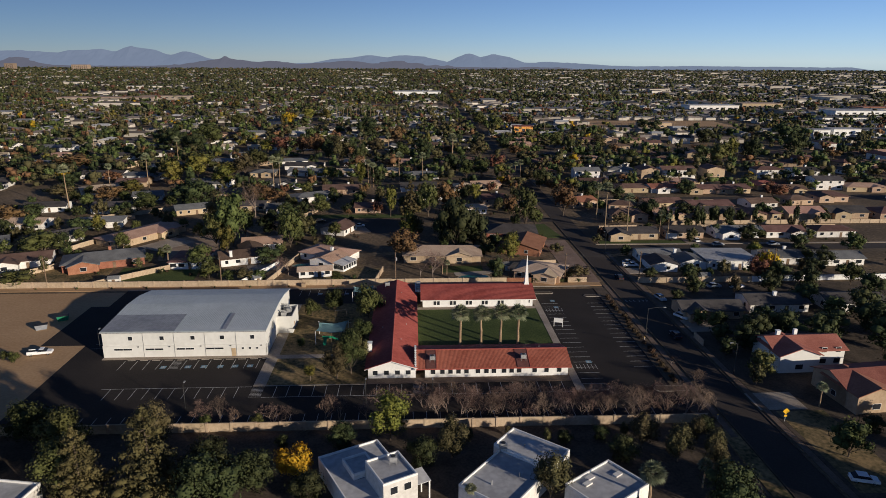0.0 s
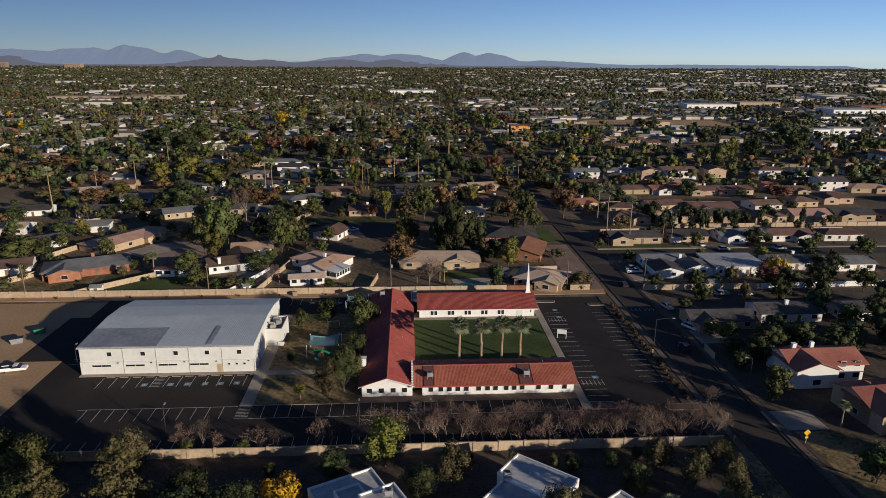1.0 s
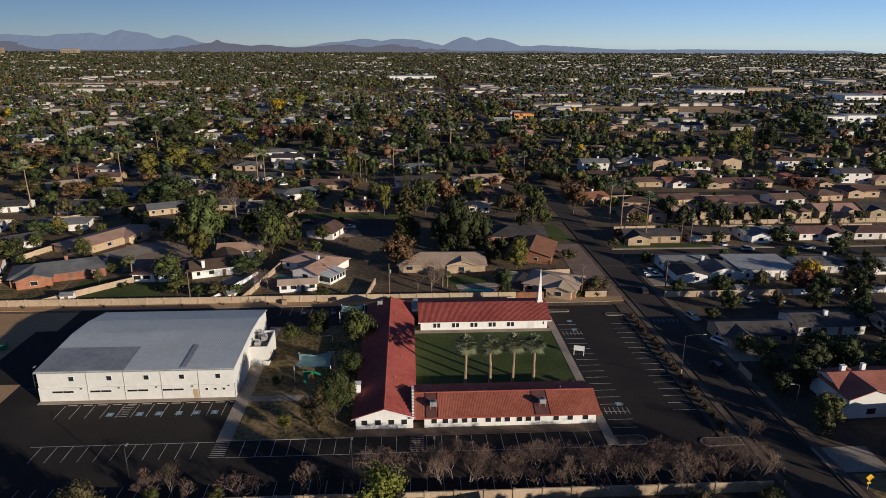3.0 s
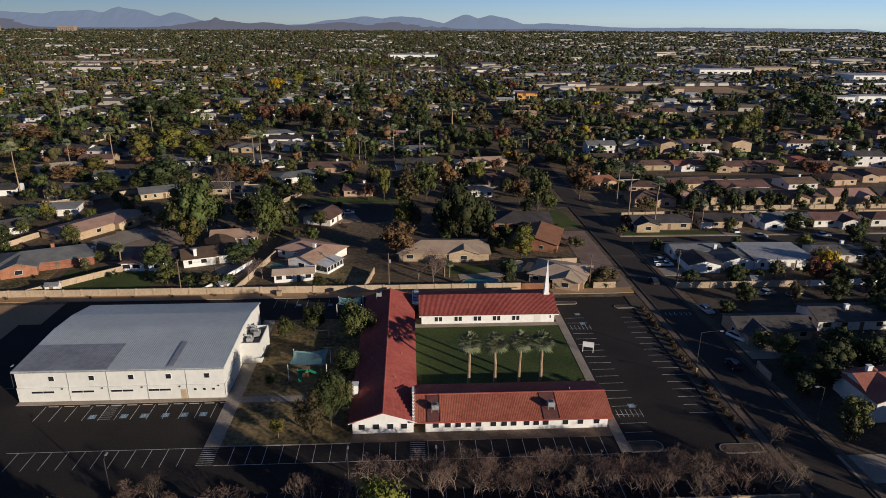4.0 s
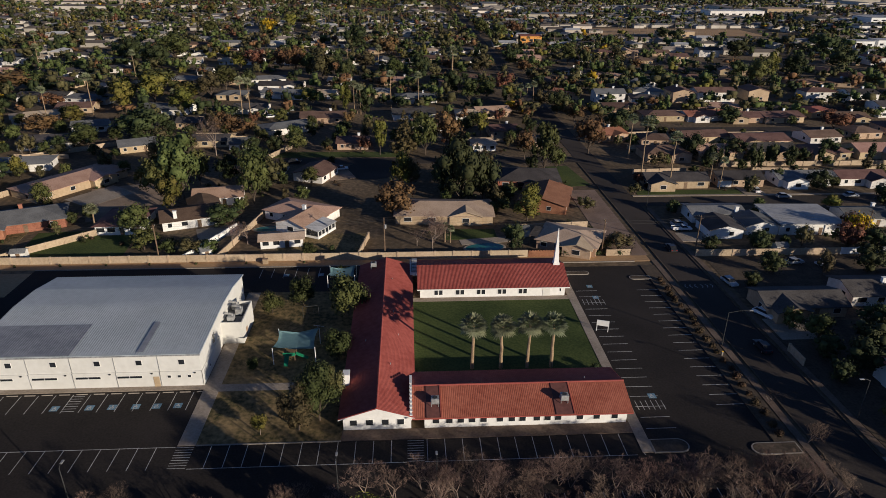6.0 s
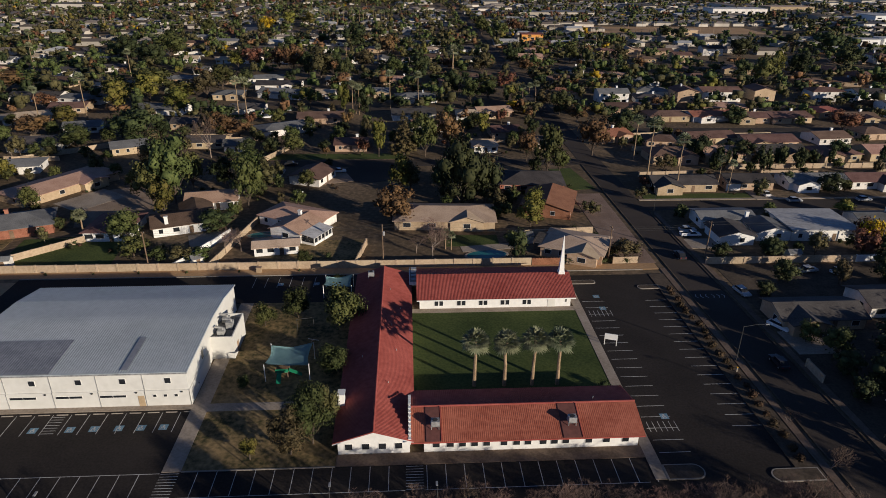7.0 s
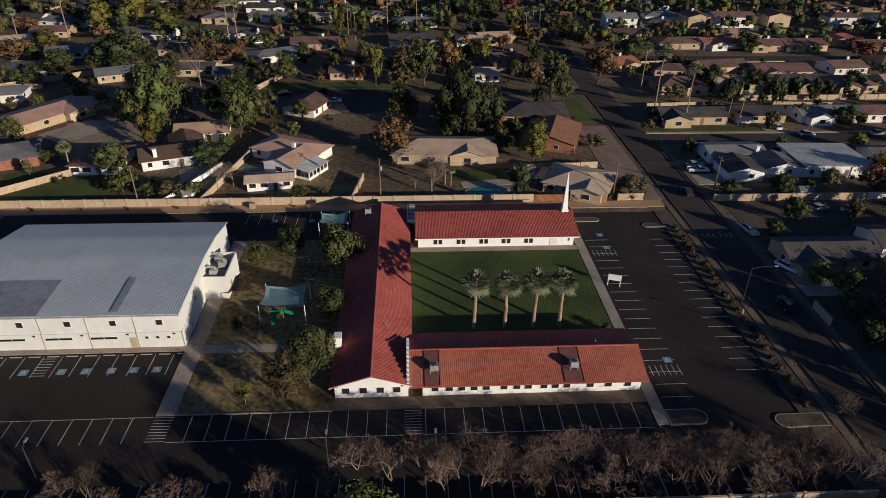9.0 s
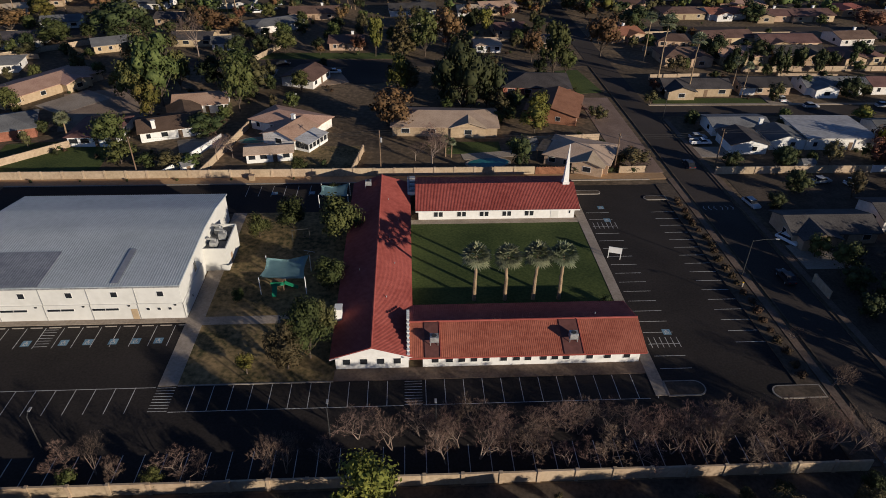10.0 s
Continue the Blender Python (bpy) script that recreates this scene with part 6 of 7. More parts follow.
grown(DARK, 37.1, 66.1, 8.3, 3.2)
grown(RUSTY, 53.6, 148.4, 12.3, 4.5)
grown(BROAD, 57.7, 131.6, 18.6, 5.7)
grown(BROAD, 62.5, 134.9, 8.6, 3.5)
grown(DARK, 53.8, 133.3, 6.4, 3.0)
grown(RUSTY, 79.2, 154.8, 16.3, 7.3)
grown(DARK, 99.5, 183.1, 11.4, 7.2)
grown(OLIVE, 63.9, 66.1, 5.2, 3.8)
grown(OLIVE, 61.3, 68.0, 2.9, 2.0)
grown(OLIVE, 81.7, 107.3, 4.3, 2.5)
grown(DARK, 156.3, 202.6, 8.0, 6.6)
grown(CYPRESS, 130.4, 129.6, 11.3, 1.5)
grown(CYPRESS, 133.4, 130.7, 10.6, 1.5)
grown(DARK, 133.7, 118.8, 5.3, 2.9)
grown(DARK, 142.1, 138.3, 8.5, 3.1)
grown(DARK, 147.3, 135.2, 8.4, 3.1)
grown(DARK, 132.9, 147.8, 7.8, 5.4)
grown(DARK, 116.8, 147.9, 9.6, 5.3)
grown(OLIVE, 99.4, 135.7, 6.5, 3.7)
grown(DARK, 113.6, 184.7, 8.6, 4.4)
grown(RUSTY, 197.2, 189.0, 9.9, 8.0)
grown(RUSTY, 122.2, 63.4, 8.7, 3.9)
grown(GOLDEN, 130.4, 72.9, 8.2, 3.8)
grown(LIME, 137.1, 93.3, 4.1, 3.4)
grown(DARK, 143.6, 111.1, 6.9, 4.5)
grown(OLIVE, 119.8, 109.1, 6.0, 3.1)
grown(DARK, 168.4, 147.5, 7.8, 4.4)
grown(DARK, 155.6, 141.2, 5.8, 2.8)
grown(LIME, -127.3, 241.9, 14.2, 7.6)
grown(LIME, -116.3, 253.0, 15.5, 9.1)
grown(LIME, -98.1, 246.9, 11.9, 8.2)
grown(OLIVE, -91.4, 264.5, 14.8, 7.2)
grown(RUSTY, -200.6, 279.4, 12.8, 13.5)
grown(LIME, -137.4, 212.2, 7.8, 4.8)
grown(DARK, -175.6, 222.5, 9.2, 6.5)
grown(RUSTY, -137.8, 187.0, 9.6, 7.8)
grown(LIME, -97.5, 357.9, 11.7, 7.3)
grown(RUSTY, -86.5, 353.0, 15.9, 8.0)
grown(RUSTY, -71.3, 357.6, 13.9, 8.0)
grown(RUSTY, -58.5, 334.3, 20.2, 7.6)
grown(DARK, -49.5, 334.2, 14.7, 6.8)
grown(OLIVE, -39.7, 317.1, 18.8, 8.7)
grown(BROAD, -152.7, 397.7, 19.5, 13.6)
grown(DARK, -151.4, 358.5, 16.3, 10.9)
grown(DARK, -180.7, 397.9, 15.6, 10.2)
grown(BROAD, -165.3, 543.7, 16, 9)
grown(LIME, -227.6, 779.4, 16, 9)
grown(GOLDEN, -122.7, 578.9, 16, 9)
grown(LIME, -107.9, 623.7, 16, 9)
grown(LIME, -87.4, 624.0, 15.8, 9)
grown(RUSTY, -2.7, 411.5, 17.1, 9.7)
grown(DARK, -24.2, 308.9, 14.6, 5.7)
grown(DARK, -29.3, 461.5, 19.1, 12.6)
grown(DARK, -35.6, 357.2, 11.1, 7.1)
grown(OLIVE, -16.6, 357.0, 12.9, 7.1)
grown(LIME, -18.1, 225.0, 15.4, 3.9)
grown(DARK, -9.3, 224.8, 10.9, 4.5)
grown(DARK, -76.5, 285.7, 11.6, 5.5)
grown(BROAD, -36.5, 245.6, 8.6, 5.4)
grown(BROAD, 2.7, 333.6, 11.3, 6.7)
grown(DARK, 19.0, 333.3, 14.1, 7.5)
grown(DARK, 35.2, 275.1, 12.4, 6.5)
grown(BROAD, 42.6, 251.2, 11.7, 6.1)
grown(BROAD, 52.5, 258.6, 10.5, 6.2)
grown(RUSTY, 63.9, 274.6, 12.5, 6.5)
grown(OLIVE, 57.3, 332.9, 14.8, 7.5)
grown(BROAD, 93.1, 522.3, 16, 9)
grown(BROAD, 81.5, 560.3, 16, 9)
grown(RUSTY, 113.5, 570.8, 14.9, 9)
grown(RUSTY, 86.7, 343.9, 9.1, 6.2)
grown(DARK, 82.9, 382.0, 11.8, 5.9)
grown(BROAD, 123.8, 381.7, 13.7, 6.8)
grown(DARK, 128.7, 355.5, 14.2, 4.9)
grown(OLIVE, 158.8, 381.4, 12.6, 7.8)
grown(RUSTY, 164.7, 355.1, 8.3, 5.0)
grown(DARK, 81.8, 222.7, 12.3, 6.3)
grown(OLIVE, 75.9, 236.1, 10.0, 4.7)
grown(RUSTY, 87.2, 210.2, 8.0, 6.6)
grown(BROAD, 220.0, 299.2, 16.8, 9.4)
grown(LIME, 237.7, 319.5, 18.6, 5.8)
grown(DARK, 215.6, 319.8, 12.3, 7.3)
grown(DARK, 252.5, 319.3, 17.6, 8.4)
grown(BROAD, 162.4, 310.1, 10.3, 6.0)
grown(DARK, 303.9, 353.6, 17.1, 11.2)
grown(DARK, 335.0, 425.8, 17.3, 11.8)
grown(DARK, 258.1, 410.0, 14.7, 10.8)
grown(RUSTY, 319.7, 329.5, 7.3, 6.4)
grown(DARK, 257.5, 523.2, 11.1, 9)
grown(DARK, 252.7, 546.7, 10.4, 8.4)
plant_one(COURT[0], -90.0, 191.5, 0.75)
plant_one(TALL, 90.5, 127.3, 1.25)
plant_one(TALL, 95.8, 115.2, 1.12)
plant_one(TALL, 109.0, 115.1, 0.71)
plant_one(TALL, 111.6, 113.0, 0.65)
plant_one(COURT[0], 39.1, 333.1, 1.62)
plant_one(TALL, -64.6, 217.5, 1.14)
plant_one(TALL, -62.2, 222.3, 1.06)
plant_one(TALL, -14.2, 223.7, 0.96)
plant_one(TALL, -13.0, 226.2, 0.86)
plant_one(TALL, -11.2, 223.6, 0.86)
plant_one(TALL, 16.1, 233.4, 1.11)
plant_one(TALL, 2.7, 237.7, 1.1)
plant_one(TALL, -130.0, 215.5, 1.25)
plant_one(TALL, -97.6, 226.9, 0.71)
plant_one(TALL, -149.6, 170.9, 1.31)
plant_one(TALL, -147.8, 210.2, 0.97)
plant_one(TALL, 65.7, 232.3, 0.76)
plant_one(TALL, 69.6, 236.3, 0.75)
plant_one(TALL, 70.8, 226.8, 0.92)
plant_one(TALL, -320.7, 592.6, 0.94)
plant_one(TALL, -315.3, 592.6, 1.03)
plant_one(TALL, -277.4, 593.1, 1.03)
plant_one(TALL, -278.5, 609.7, 0.96)
plant_one(TALL, -30.0, 382.9, 0.8)
for x, y, k, s in ((129.5, 73, RUSTY, 0.75), (133, 74, GOLDEN, 1.0), (88, 92, DARK, 0.35), (87, 64, DARK, 0.4), (100, 65, DARK, 0.45), (112, 66, OLIVE, 0.8), (128, 62, DARK, 0.6), (142, 66, DARK, 0.6), (150, 58, BROAD, 0.6), (96, 52, DARK, 0.5), (108, 50, OLIVE, 0.8), (120, 52, DARK, 0.6), (132, 52, DARK, 0.7), (148, 46, DARK, 0.7), (152, 76, DARK, 0.6), (88, 45, DARK, 0.35), (155, 96, DARK, 0.6), (172, 90, BROAD, 0.7), (178, 76, DARK, 0.7)):
    plant_one(k, x, y, s)
for x, y, s in ((-73, 83, 0.72), (46.8, -46.6, 0.85), (58.3, -40.5, 0.5), (94, -15.5, 0.5), (19, -44, 0.4), (20, 73, 0.5), (21.4, 72.4, 0.45)):
    plant_one(COURT[0], x, y, s)
for x, y, s in ((119, 136, 1.0), (121, 135, 0.9), (134, 138, 1.0), (160, 138, 0.9), (178, 137, 1.0), (125, 138, 0.8)):
    plant_one(CYPRESS, x, y, s)
for i in range(22):
    plant_one(SHRUB, 68.5 + rng.uniform(-0.3, 0.3), -4.2 + i * 2.55 + rng.uniform(-0.3, 0.3), rng.uniform(0.9, 1.3))
for x, y, s in ((42.5, 13.5, 0.6), (41, 13, 0.5), (39, 14, 0.5), (43.6, 12.8, 0.6)):
    plant_one(HEDGE, x, y, s)
for i in range(16):
    plant_one(HEDGE, 47 + i * 1.25, 63.8 + rng.uniform(-0.4, 0.4), rng.uniform(0.7, 1.1))
for i in range(14):
    plant_one(HEDGE, -160 + i * 11 + rng.uniform(-4, 4), 61.5, rng.uniform(0.3, 0.55))
for x, y in ((-83, 11), (-86, 12.5), (-90, 9), (-44, -18.6), (-30, -18.8), (-20, -18.9)):
    plant_one(LAWN, x, y, rng.uniform(0.35, 0.6))

# ---- the suburb beyond ----
rng = random.Random(77)
SPOTS = [(o.location.x, o.location.y) for o in scene.objects if o.name.startswith("house") and o.parent is None]
SPOTS += [(o.location.x, o.location.y) for o in scene.objects if o.location.y > 200 and o.parent is None and o.name.split(".")[0].endswith("_tree")]


def in_view(x, y, wide=1.0):
    d = y + 130
    return -0.70 * wide * d < x - 30 < 0.80 * wide * d


def free(x, y, r, spots):
    return all((x - a) ** 2 + (y - b) ** 2 > r * r for a, b in spots)


EXTRA = []
for row in range(24):
    for col in range(70):
        x, y = -660 + col * 21 + rng.uniform(-4, 4), 186 + row * 21 + (9 if row % 2 else 0) + rng.uniform(-4, 4)
        if row % 5 == 3 or not in_view(x, y) or 64 < x < 90 or rng.random() < 0.2:
            continue
        if 205 < x < 400 and 550 < y < 640 or not free(x, y, 18.5, SPOTS):
            continue
        EXTRA.append((x, y))
        SPOTS.append((x, y))
EXTRA.sort(key=lambda p: p[1] + 0.3 * abs(p[0]))
SINGLE = [h for h in TOWN if h.location.y < 330]
LOWS = [h for h in SINGLE if h.location.x < 90]
EASTS = [h for h in SINGLE if h.location.x >= 90]
for x, y in EXTRA[:95]:
    copy_thing(rng.choice(EASTS if x > 80 else LOWS), pose(x, y, 0, 0, 0, rng.choice((0, 0, 0, 90, 15, -20, 180)) + rng.uniform(-6, 6)))


def quick_mesh(name, verts, quads, mat, label, category, normals=None):
    """One large mesh of four-sided faces."""
    me = bpy.data.meshes.new(name)
    n, k = len(verts), len(quads)
    me.vertices.add(n)
    me.vertices.foreach_set("co", np.asarray(verts, dtype=np.float32).ravel())
    me.loops.add(k * 4)
    me.loops.foreach_set("vertex_index", np.asarray(quads, dtype=np.int32).ravel())
    me.polygons.add(k)
    me.polygons.foreach_set("loop_start", np.arange(0, k * 4, 4, dtype=np.int32))
    me.polygons.foreach_set("loop_total", np.full(k, 4, dtype=np.int32))
    me.update(calc_edges=True)
    if normals is None:
        me.shade_flat()
    else:
        me.shade_smooth()
        me.normals_split_custom_set_from_vertices(np.asarray(normals, dtype=np.float32))
    me.materials.append(mat)
    return tagged(new(name, me), label, category, kind="stuff")


nr = np.random.default_rng(9)


def far_homes(name, pts, label):
    """Small gabled houses joined into walls and roofs."""
    wv, wq, rv, rq = [], [], [], []
    for x, y, w, d, h, up, flip in pts:
        c = [(-w, -d), (w, -d), (w, d), (-w, d)]
        if flip:
            c = [(-b, a) for a, b in c]
        k = len(wv)
        wv += [(x + a, y + b, z) for z in (0, h) for a, b in c]
        wq += [(k + i, k + (i + 1) % 4, k + 4 + (i + 1) % 4, k + 4 + i) for i in range(4)]
        e = 1.08
        k = len(rv)
        ridge = [(-w * 0.8, 0), (w * 0.8, 0)]
        if flip:
            ridge = [(-b, a) for a, b in ridge]
        rv += [(x + a * e, y + b * e, h) for a, b in c] + [(x + a, y + b, h + up) for a, b in ridge]
        rq += [(k, k + 1, k + 5, k + 4), (k + 2, k + 3, k + 4, k + 5), (k + 1, k + 2, k + 5, k + 5), (k + 3, k, k + 4, k + 4)]
    rv2 = list(rv)
    fixed = []
    for q in rq:
        if q[2] == q[3]:
            a, b, c = (Vector(rv2[i]) for i in q[:3])
            rv2.append(tuple((a + c) / 2))
            fixed.append((q[0], q[1], q[2], len(rv2) - 1))
        else:
            fixed.append(q)
    quick_mesh(name + "_walls", wv, wq, M_FARWALL, label + ", pale walls", "houses")
    fixed = np.array(fixed)
    kind = np.array([noise.random() for _ in range(len(fixed) // 4)]).repeat(4)
    for i, (lo, hi, m, word) in enumerate(((-1, 0.62, M_FARROOF, "brown"), (0.62, 0.9, M_RGREY, "grey"), (0.9, 2, M_RWHITE, "pale"))):
        quick_mesh(name + "_roofs", rv2, fixed[(kind >= lo) & (kind < hi)], m, label + ", " + word + " roofs", "houses")


rows = [(x, y, rng.uniform(7, 10.5), rng.uniform(5, 6.5), rng.uniform(2.7, 3.4), rng.uniform(1.1, 1.9), rng.random() < 0.3) for x, y in EXTRA[95:]]
tries = 0
while len(rows) < 5600 and tries < 60000:
    tries += 1
    y = 650 + 3400 * rng.random() ** 1.3
    x = rng.uniform(-0.72, 0.85) * (y + 130)
    if 60 < x < 92 or rng.random() < (0.25 if x > 0.1 * y else 0.7):
        continue
    big = rng.random() < 0.022
    rows.append((x, y, rng.uniform(14, 40) if big else rng.uniform(7, 11), rng.uniform(8, 16) if big else rng.uniform(5, 7), rng.uniform(5, 8) if big else 3.0, 0.3 if big else rng.uniform(0.9, 1.6), rng.random() < 0.3))
far_homes("far_homes", rows, "low houses of a far suburb")


CUBE = np.array([(a, b, c) for c in (-1, 1) for a, b in ((-1, -1), (1, -1), (1, 1), (-1, 1))]) / math.sqrt(3)
CUBE_FACES = np.array([(3, 2, 1, 0), (4, 5, 6, 7), (0, 1, 5, 4), (1, 2, 6, 5), (2, 3, 7, 6), (3, 0, 4, 7)])


def far_trees(name, count, y0, y1, per, size, r, hgt, mats, power=1.0, keep=0.0, bias=0.0, clumps=3, street=()):
    """Woods of trees that are each a few leafy masses, split by leaf colour."""
    y = y0 + (y1 - y0) * nr.random(count) ** power
    x = (nr.random(count) * 1.60 - 0.74) * (y + 130) + 20
    ok = ~((x > 68) & (x < 86) & (y < 1200)) & ~((x > 150) & (x < 400) & (y > 545) & (y < 640))
    dense = np.array([noise.noise((a * 0.006, b * 0.004, 3.1)) for a, b in zip(x, y)])
    ok &= dense + 0.55 * (nr.random(count) - 0.35) - 0.75 * np.clip((x - 60) / (y + 130), 0, 0.45) > -0.30 - bias
    if keep:
        spots = np.array(SPOTS)
        d = np.array([np.min((spots[:, 0] - a) ** 2 + (spots[:, 1] - b) ** 2) for a, b in zip(x, y)])
        ok &= d > keep * keep
    x, y = x[ok], y[ok]
    if street:
        row = np.array([(sx + nr.normal() * 1.2, sy + nr.normal() * 3) for sy in np.arange(street[0], street[1], street[2]) for sx in (68.5, 86.5) if nr.random() < 0.85])
        x, y = np.concatenate([x, row[:, 0]]), np.concatenate([y, row[:, 1]])
    n = len(x)
    pick = nr.choice(len(mats), n, p=[m[1] for m in mats])
    rad = r * (0.5 + 0.9 * nr.random(n) ** 1.3)
    high = hgt * (0.45 + 0.8 * nr.random(n) ** 1.6)
    for i, (mat, _, word) in enumerate(mats):
        t = np.where(pick == i)[0]
        if not len(t):
            continue
        t = t.repeat(clumps)
        m = len(t)
        off = nr.normal(size=(m, 3)) * (0.36, 0.36, 0.24) if clumps > 1 else np.zeros((m, 3))
        c = np.stack([x[t] + off[:, 0] * rad[t], y[t] + off[:, 1] * rad[t], high[t] * (0.56 + 0.5 * off[:, 2])], 1)
        grow = (0.62 if clumps > 1 else 1.0) * (0.75 + 0.5 * nr.random(m))
        half = np.stack([rad[t] * grow, rad[t] * grow, high[t] * 0.42 * grow], 1)
        heart = (c[:, None] + CUBE[None] * (0.75 + 0.25 * nr.random((m, 8, 1))) * half[:, None] * 0.8).reshape(-1, 3)
        quads = (CUBE_FACES[None] + 8 * np.arange(m)[:, None, None]).reshape(-1, 4)
        d = nr.normal(size=(m, per, 3))
        d /= np.linalg.norm(d, axis=2)[:, :, None]
        q = (d * (0.6 + 0.5 * nr.random((m, per, 1))) * half[:, None] + c[:, None]).reshape(-1, 3)
        out = d.reshape(-1, 3)
        face = out + 0.35 * nr.normal(size=q.shape)
        face /= np.linalg.norm(face, axis=1)[:, None]
        a = np.cross(face, nr.normal(size=q.shape))
        a /= np.linalg.norm(a, axis=1)[:, None]
        b = np.cross(face, a)
        z = size * (0.5 + 0.9 * nr.random((len(q), 1)))
        v = np.stack([q - a * z, q - b * z * 0.7, q + a * z, q + b * z * 0.7], 1).reshape(-1, 3)
        shade = out + 0.25 * nr.normal(size=q.shape)
        shade /= np.linalg.norm(shade, axis=1)[:, None]
        v = np.concatenate([heart, v])
        v[:, 2] = np.maximum(v[:, 2], 0.05)
        quads = np.concatenate([quads, np.arange(len(q) * 4).reshape(-1, 4) + 8 * m])
        normals = np.concatenate([np.tile(CUBE, (m, 1)), shade.repeat(4, 0)])
        quick_mesh(name, v, quads, mat, word + " trees of the suburb", "trees", normals)


MIX = ((M_LEAF, 0.28, "green"), (M_OLIVE, 0.37, "olive"), (M_DARKLEAF, 0.22, "dark"), (M_RUST, 0.08, "rusty"), (M_BRIGHT, 0.045, "yellow-green"), (M_GOLD, 0.005, "golden"))
# far woods lean to a browner mix, so their colour carries the haze
HAZE_MIX = ((M_HAZETREES, 0.5, "haze-browned"), (M_OLIVE, 0.25, "olive"), (M_DARKLEAF, 0.2, "dark"), (M_RUST, 0.05, "rusty"))
far_trees("garden_trees", 2600, 205, 520, 18, 0.55, 4.6, 9.5, MIX, 0.9, 9.5, 0.15, 4, (205, 520, 13))
far_trees("suburb_trees", 6600, 480, 1150, 8, 0.95, 5.0, 10, MIX, 0.9, 8, 0.05, 3, (520, 1150, 14))
far_trees("far_woods", 11000, 1000, 2600, 7, 1.9, 6.5, 10.5, HAZE_MIX, 1.0, 0.0, 0.0, 1)
far_trees("horizon_woods", 12000, 2400, 4700, 4, 3.2, 10, 10.5, HAZE_MIX, 1.0, 0.0, 0.0, 1)

# tall palms over the roofs
for i in range(34):
    y = rng.uniform(300, 900)
    x = rng.uniform(-0.6, 0.45) * (y + 130)
    if free(x, y, 8, SPOTS) and not 66 < x < 88:
        plant_one(TALL, x, y, rng.uniform(0.7, 1.15))
for i in range(16):
    plant_one(TALL, 215 + i * 7.2 + rng.uniform(-1.5, 1.5), 566 + rng.uniform(-4, 4), rng.uniform(0.7, 0.95))
for i in range(18):
    plant_one(TALL, -95 + i * 5.2 + rng.uniform(-2, 2), 640 + rng.uniform(-10, 10), rng.uniform(0.9, 1.15))


# large buildings far off
def block_building(x, y, w, d, h, wmat, rmat, label, bays=6):
    ob = thing("commercial_building", label, "building", at=pose(x, y, 0))
    part("wall", box(-w / 2, w / 2, -d / 2, d / 2, -0.1, h), wmat, ob)
    part("roof", box(-w / 2 - 0.3, w / 2 + 0.3, -d / 2 - 0.3, d / 2 + 0.3, h, h + 0.5), rmat, ob)
    for i in range(bays):
        for z in range(max(1, int(h // 4))):
            window(ob, -w / 2 + w * (i + 0.5) / bays, -d / 2, 1.0 + 3.6 * z, w / bays * 0.5, 1.6)
    return ob


block_building(115, 484, 18, 12, 8.5, M_ORANGE, M_RTERRA, "bright orange two-storey stucco building", 3)
slab("bare_field", M_DIRT, 270, 602, 190, 62, -3, "bare tan field beyond a row of palms", "ground", 0.06)
block_building(268, 556, 34, 14, 5, M_TAN, M_RTAN, "low grey-roofed shop building", 5)
block_building(386, 456, 16, 12, 8, M_WHITE, M_RWHITE, "white two-storey block with a flat roof", 2)
block_building(412, 460, 26, 14, 8.5, M_WHITE, M_RWHITE, "white two-storey block with large windows", 4)
block_building(450, 470, 30, 20, 7, M_HOUSEWHITE, M_RGREY, "white flat-roofed commercial block", 4)
block_building(20, 1140, 90, 40, 10, M_WHITE, M_RWHITE, "large white store with a flat roof", 7)
block_building(-475, 955, 150, 30, 8, M_CONCRETE, M_GRAVEL, "long low beige building", 12)
block_building(-400, 1000, 80, 30, 8, M_CONCRETE, M_GRAVEL, "low flat-roofed beige building", 8)
block_building(430, 780, 70, 30, 9, M_HOUSEWHITE, M_RWHITE, "white flat-roofed office block far off", 8)
block_building(520, 820, 60, 30, 9, M_TAN, M_RTAN, "tan flat-roofed office block far off", 8)
block_building(590, 700, 80, 35, 8, M_WHITE, M_RWHITE, "long white flat-roofed warehouse", 8)
block_building(660, 760, 60, 30, 8, M_BRICK, M_RTERRA, "red-brown flat-roofed commercial block", 6)
block_building(520, 620, 70, 28, 6, M_HOUSEWHITE, M_RGREY, "long low white shop row", 8)
block_building(600, 560, 60, 26, 6, M_WHITE, M_RWHITE, "long low white shop row", 7)
block_building(-2330, 3900, 50, 40, 34, M_GRAVEL, M_GRAVEL, "distant tan tower block", 5)
block_building(-1880, 3800, 90, 40, 30, M_GRAVEL, M_GRAVEL, "distant brown office block", 8)


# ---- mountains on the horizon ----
# near-black base plus emission: the air's haze is put in as a glowing colour
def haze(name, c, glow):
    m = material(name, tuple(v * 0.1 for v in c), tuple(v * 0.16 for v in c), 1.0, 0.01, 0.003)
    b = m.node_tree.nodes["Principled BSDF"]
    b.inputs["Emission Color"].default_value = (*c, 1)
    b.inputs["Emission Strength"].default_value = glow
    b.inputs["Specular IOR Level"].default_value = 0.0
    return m


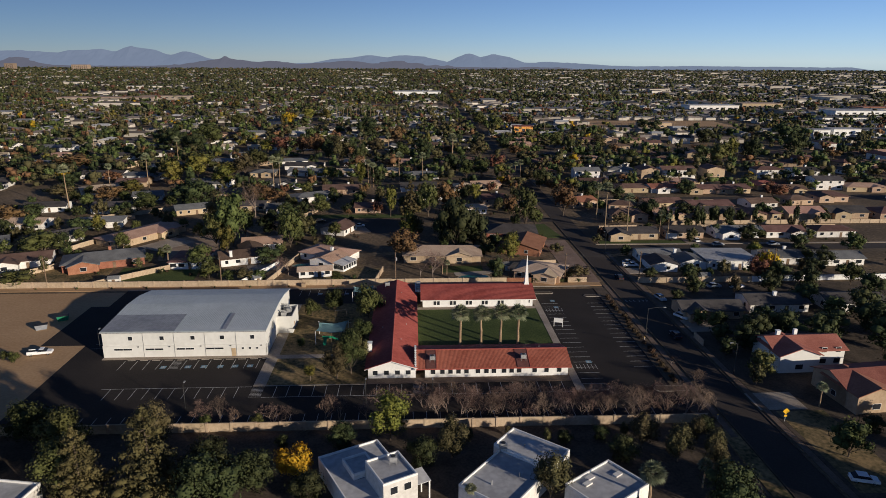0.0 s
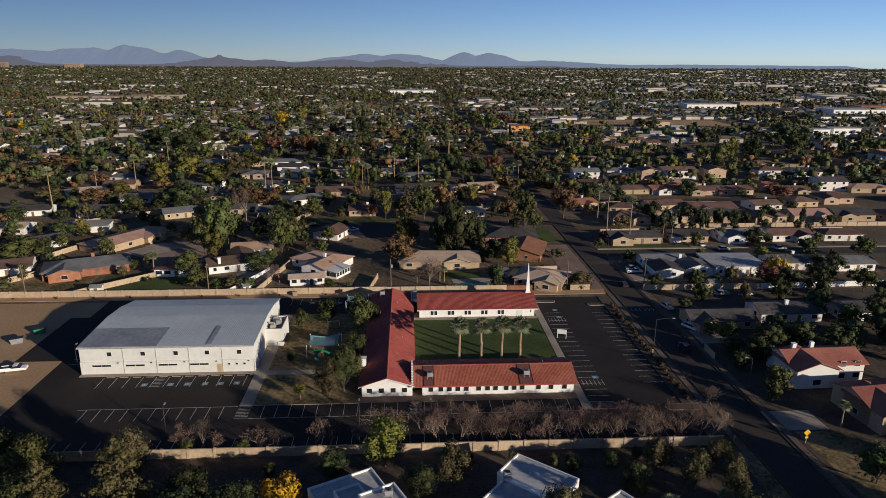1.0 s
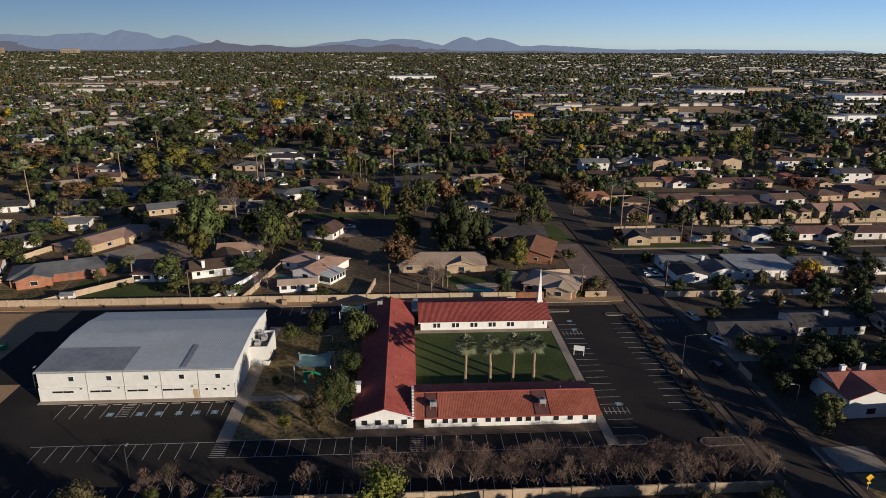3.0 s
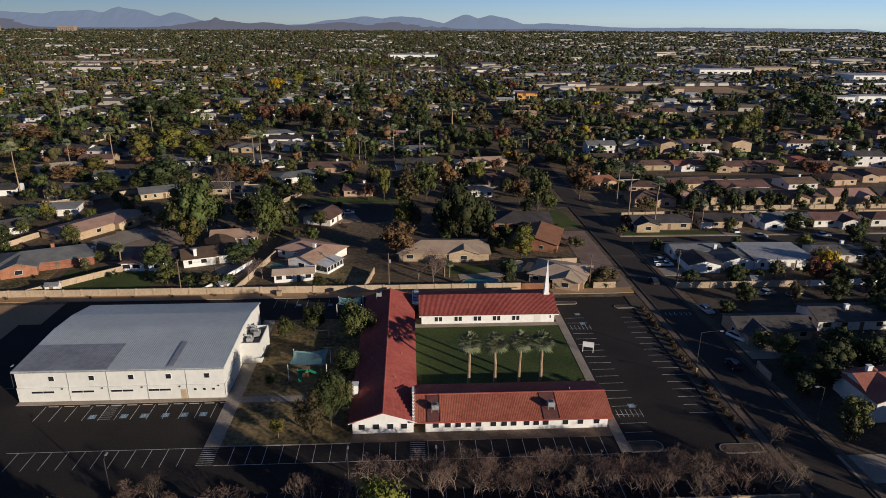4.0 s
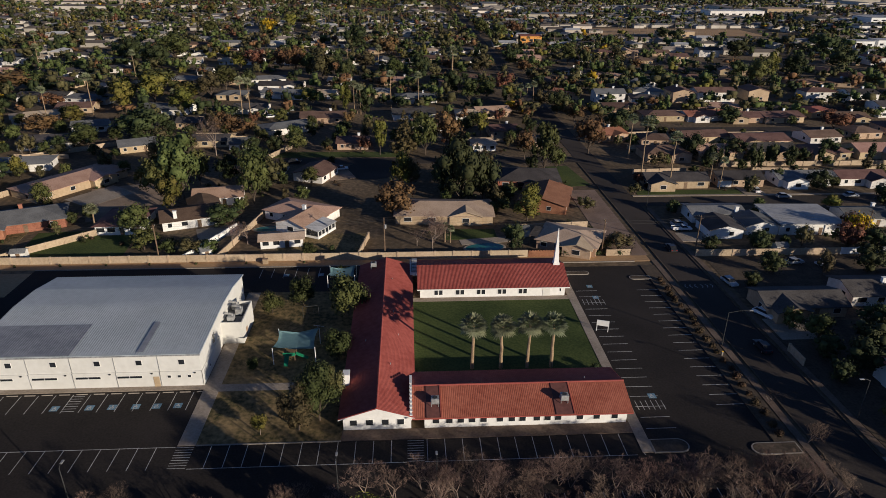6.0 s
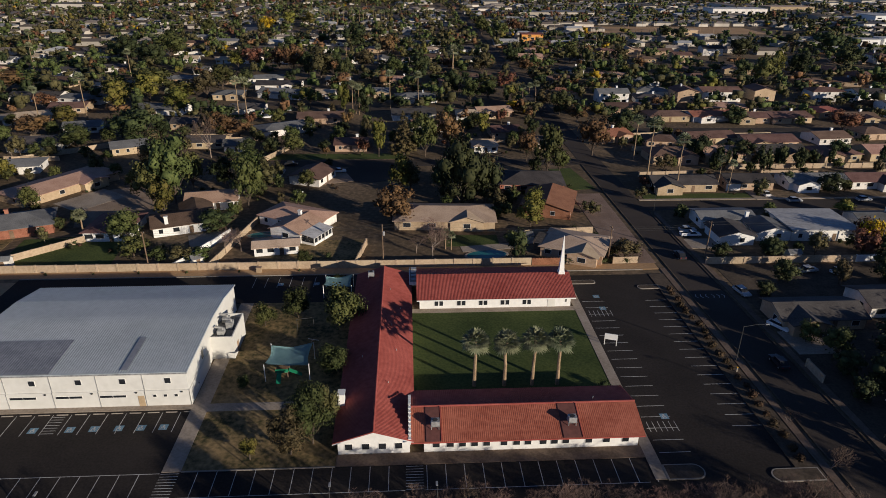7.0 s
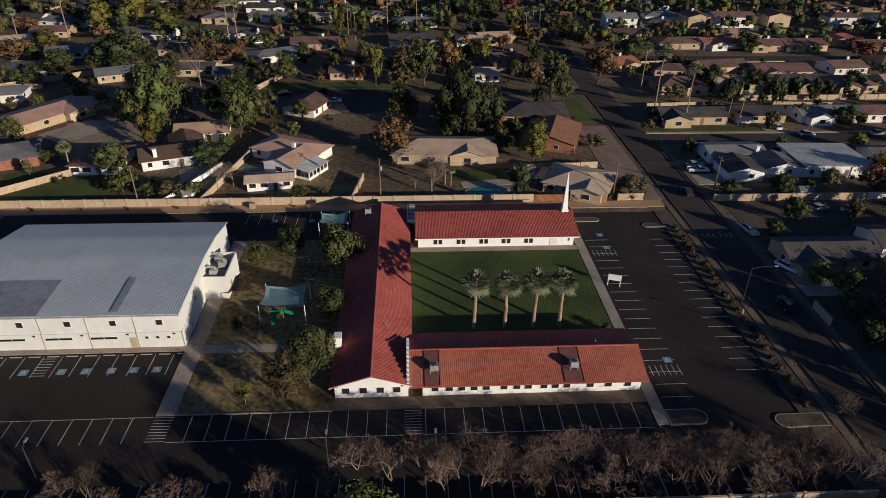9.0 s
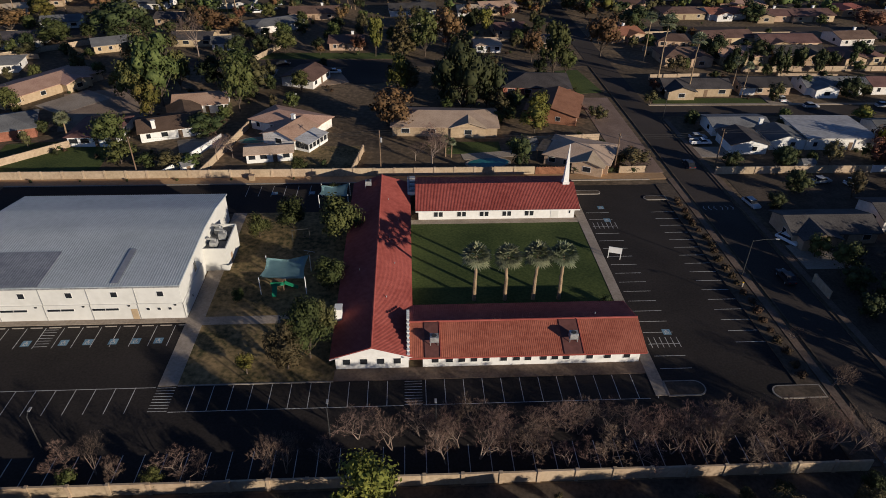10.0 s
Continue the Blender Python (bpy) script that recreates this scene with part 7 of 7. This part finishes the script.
def mountains(name, y, peaks, mat, x0, x1, base, seed, label):
    """A ridge of rounded and jagged peaks (place, half-width, height) with folds."""
    bm = bmesh.new()
    n, k = 260, 6
    rows = []
    for i in range(n + 1):
        x = x0 + (x1 - x0) * i / n
        h = base + max(c * math.exp(-abs((x - a) / b) ** 1.7) for a, b, c in peaks)
        h += (h * 0.10) * noise.fractal((x * 0.006, seed, 0.3), 1.0, 2.0, 5) + 3 * noise.noise((x * 0.03, seed, 2))
        fade = min(1, (x - x0) / 200, (x1 - x) / 200)
        rows.append([bm.verts.new((x, y + 60 * (j - k) * 0.5, -5 if j == 0 else max(0, h * fade) * (j / k) ** 0.8 * (1 + 0.18 * noise.noise((x * 0.02, j * 0.7, seed)) * (j < k)))) for j in range(k + 1)])
    for a, b in zip(rows, rows[1:]):
        for j in range(k):
            bm.faces.new((a[j], b[j], b[j + 1], a[j + 1]))
    return tagged(part(name, bm, mat), label, "mountains", kind="structure")


# both ridges glow in a haze colour and hardly take the sun
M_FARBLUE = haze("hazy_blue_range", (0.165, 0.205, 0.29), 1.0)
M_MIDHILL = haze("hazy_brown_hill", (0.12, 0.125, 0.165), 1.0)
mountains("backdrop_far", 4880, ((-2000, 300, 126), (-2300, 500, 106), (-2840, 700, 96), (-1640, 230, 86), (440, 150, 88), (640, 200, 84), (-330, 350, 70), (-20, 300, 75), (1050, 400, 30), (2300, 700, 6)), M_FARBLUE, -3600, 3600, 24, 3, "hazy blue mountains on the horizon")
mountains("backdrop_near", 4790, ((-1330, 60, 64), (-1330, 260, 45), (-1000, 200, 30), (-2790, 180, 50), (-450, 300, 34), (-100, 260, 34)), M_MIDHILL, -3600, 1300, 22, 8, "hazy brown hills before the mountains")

# ---- gardens: shrubs, trees, drives and patios round the near houses ----
rng = random.Random(23)
NEAR = [(o.location.x, o.location.y) for o in scene.objects if o.name.startswith("house") and o.parent is None and 62 < o.location.y < 215 and -200 < o.location.x < 200]
KINDS = ((LAWN, 0.6, 1.1), (OLIVE, 0.4, 0.7), (BROAD, 0.25, 0.45), (DARK, 0.25, 0.45), (LIME, 0.35, 0.6), (RUSTY, 0.3, 0.5), (EUCA, 0.25, 0.4), (PLUM, 0.4, 0.6))


def clear(x, y):
    if y < 64.5 or 69 < x < 84 or (x > 80 and 95 < y < 109) or (x < 73 and 142 < y < 152.5) or (x + 2) ** 2 + (y - 136) ** 2 < 130:
        return False
    return free(x, y, 8.5, NEAR) and not (23 < x < 38 and 64 < y < 74) and not (-33 < x < -22 and 79 < y < 88)


for hx, hy in NEAR:
    for k in range(3):
        a, r = rng.uniform(0, 6.28), rng.uniform(10.5, 17)
        x, y = hx + r * math.cos(a), hy + r * math.sin(a)
        if clear(x, y):
            kind, lo, hi = rng.choices(KINDS, (4, 3, 2, 3, 1.2, 1, 1, 0.8))[0]
            plant_one(kind, x, y, rng.uniform(lo, hi))
    for k in range(6 if hx < 85 else 3):
        a, r = rng.uniform(0, 6.28), rng.uniform(8.6, 14)
        x, y = hx + r * math.cos(a), hy + r * math.sin(a)
        if clear(x, y):
            plant_one(rng.choice((HEDGE, HEDGE, SHRUB)), x, y, rng.uniform(0.5, 1.1))

for row in range(8):
    for col in range(17):
        x, y = -158 + col * 14 + rng.uniform(-4.5, 4.5), 104 + row * 14 + rng.uniform(-4.5, 4.5)
        if clear(x, y) and x < 66 and not (x > -90 and y < 118) and free(x, y, 6.5, [(o.location.x, o.location.y) for o in GROWN]):
            kind, lo, hi = rng.choices(((BROAD, 0.4, 0.65), (DARK, 0.35, 0.6), (OLIVE, 0.7, 1.0), (LIME, 0.6, 0.9), (RUSTY, 0.5, 0.75)), (4, 4, 3, 1.5, 1))[0]
            plant_one(kind, x, y, rng.uniform(lo, hi))

# walls between the yards
for k, (hx, hy) in enumerate(NEAR):
    if hy > 110 and k % 2 == 0 and not (142 < hy + 12 < 153 and hx < 73) and not 94 < hy + 12 < 110:
        block_wall("yard_wall_%d" % (k + 1), hx - 9.5, hy + 11.5, hx + 9.5, hy + 11.5 + rng.uniform(-2, 2), 1.6, None, 9.6)

# speed-hump marks on the road
marks = thing("road_marking", "white painted speed hump marks on the asphalt", "road marking", kind="structure")
for i in range(6):
    bm = prism([(-0.08, -0.8), (0.08, -0.8), (0.45, 0), (0.08, 0.8), (-0.08, 0.8), (0.29, 0)] if i > 2 else [(-0.08, -0.8), (0.08, -0.8), (-0.29, 0), (0.08, 0.8), (-0.08, 0.8), (-0.45, 0)], 0.061, 0.066)
    bmesh.ops.translate(bm, verts=bm.verts, vec=(73.6 + i * 1.15, 46, 0))
    part("stroke", bm, M_PAINT, marks)
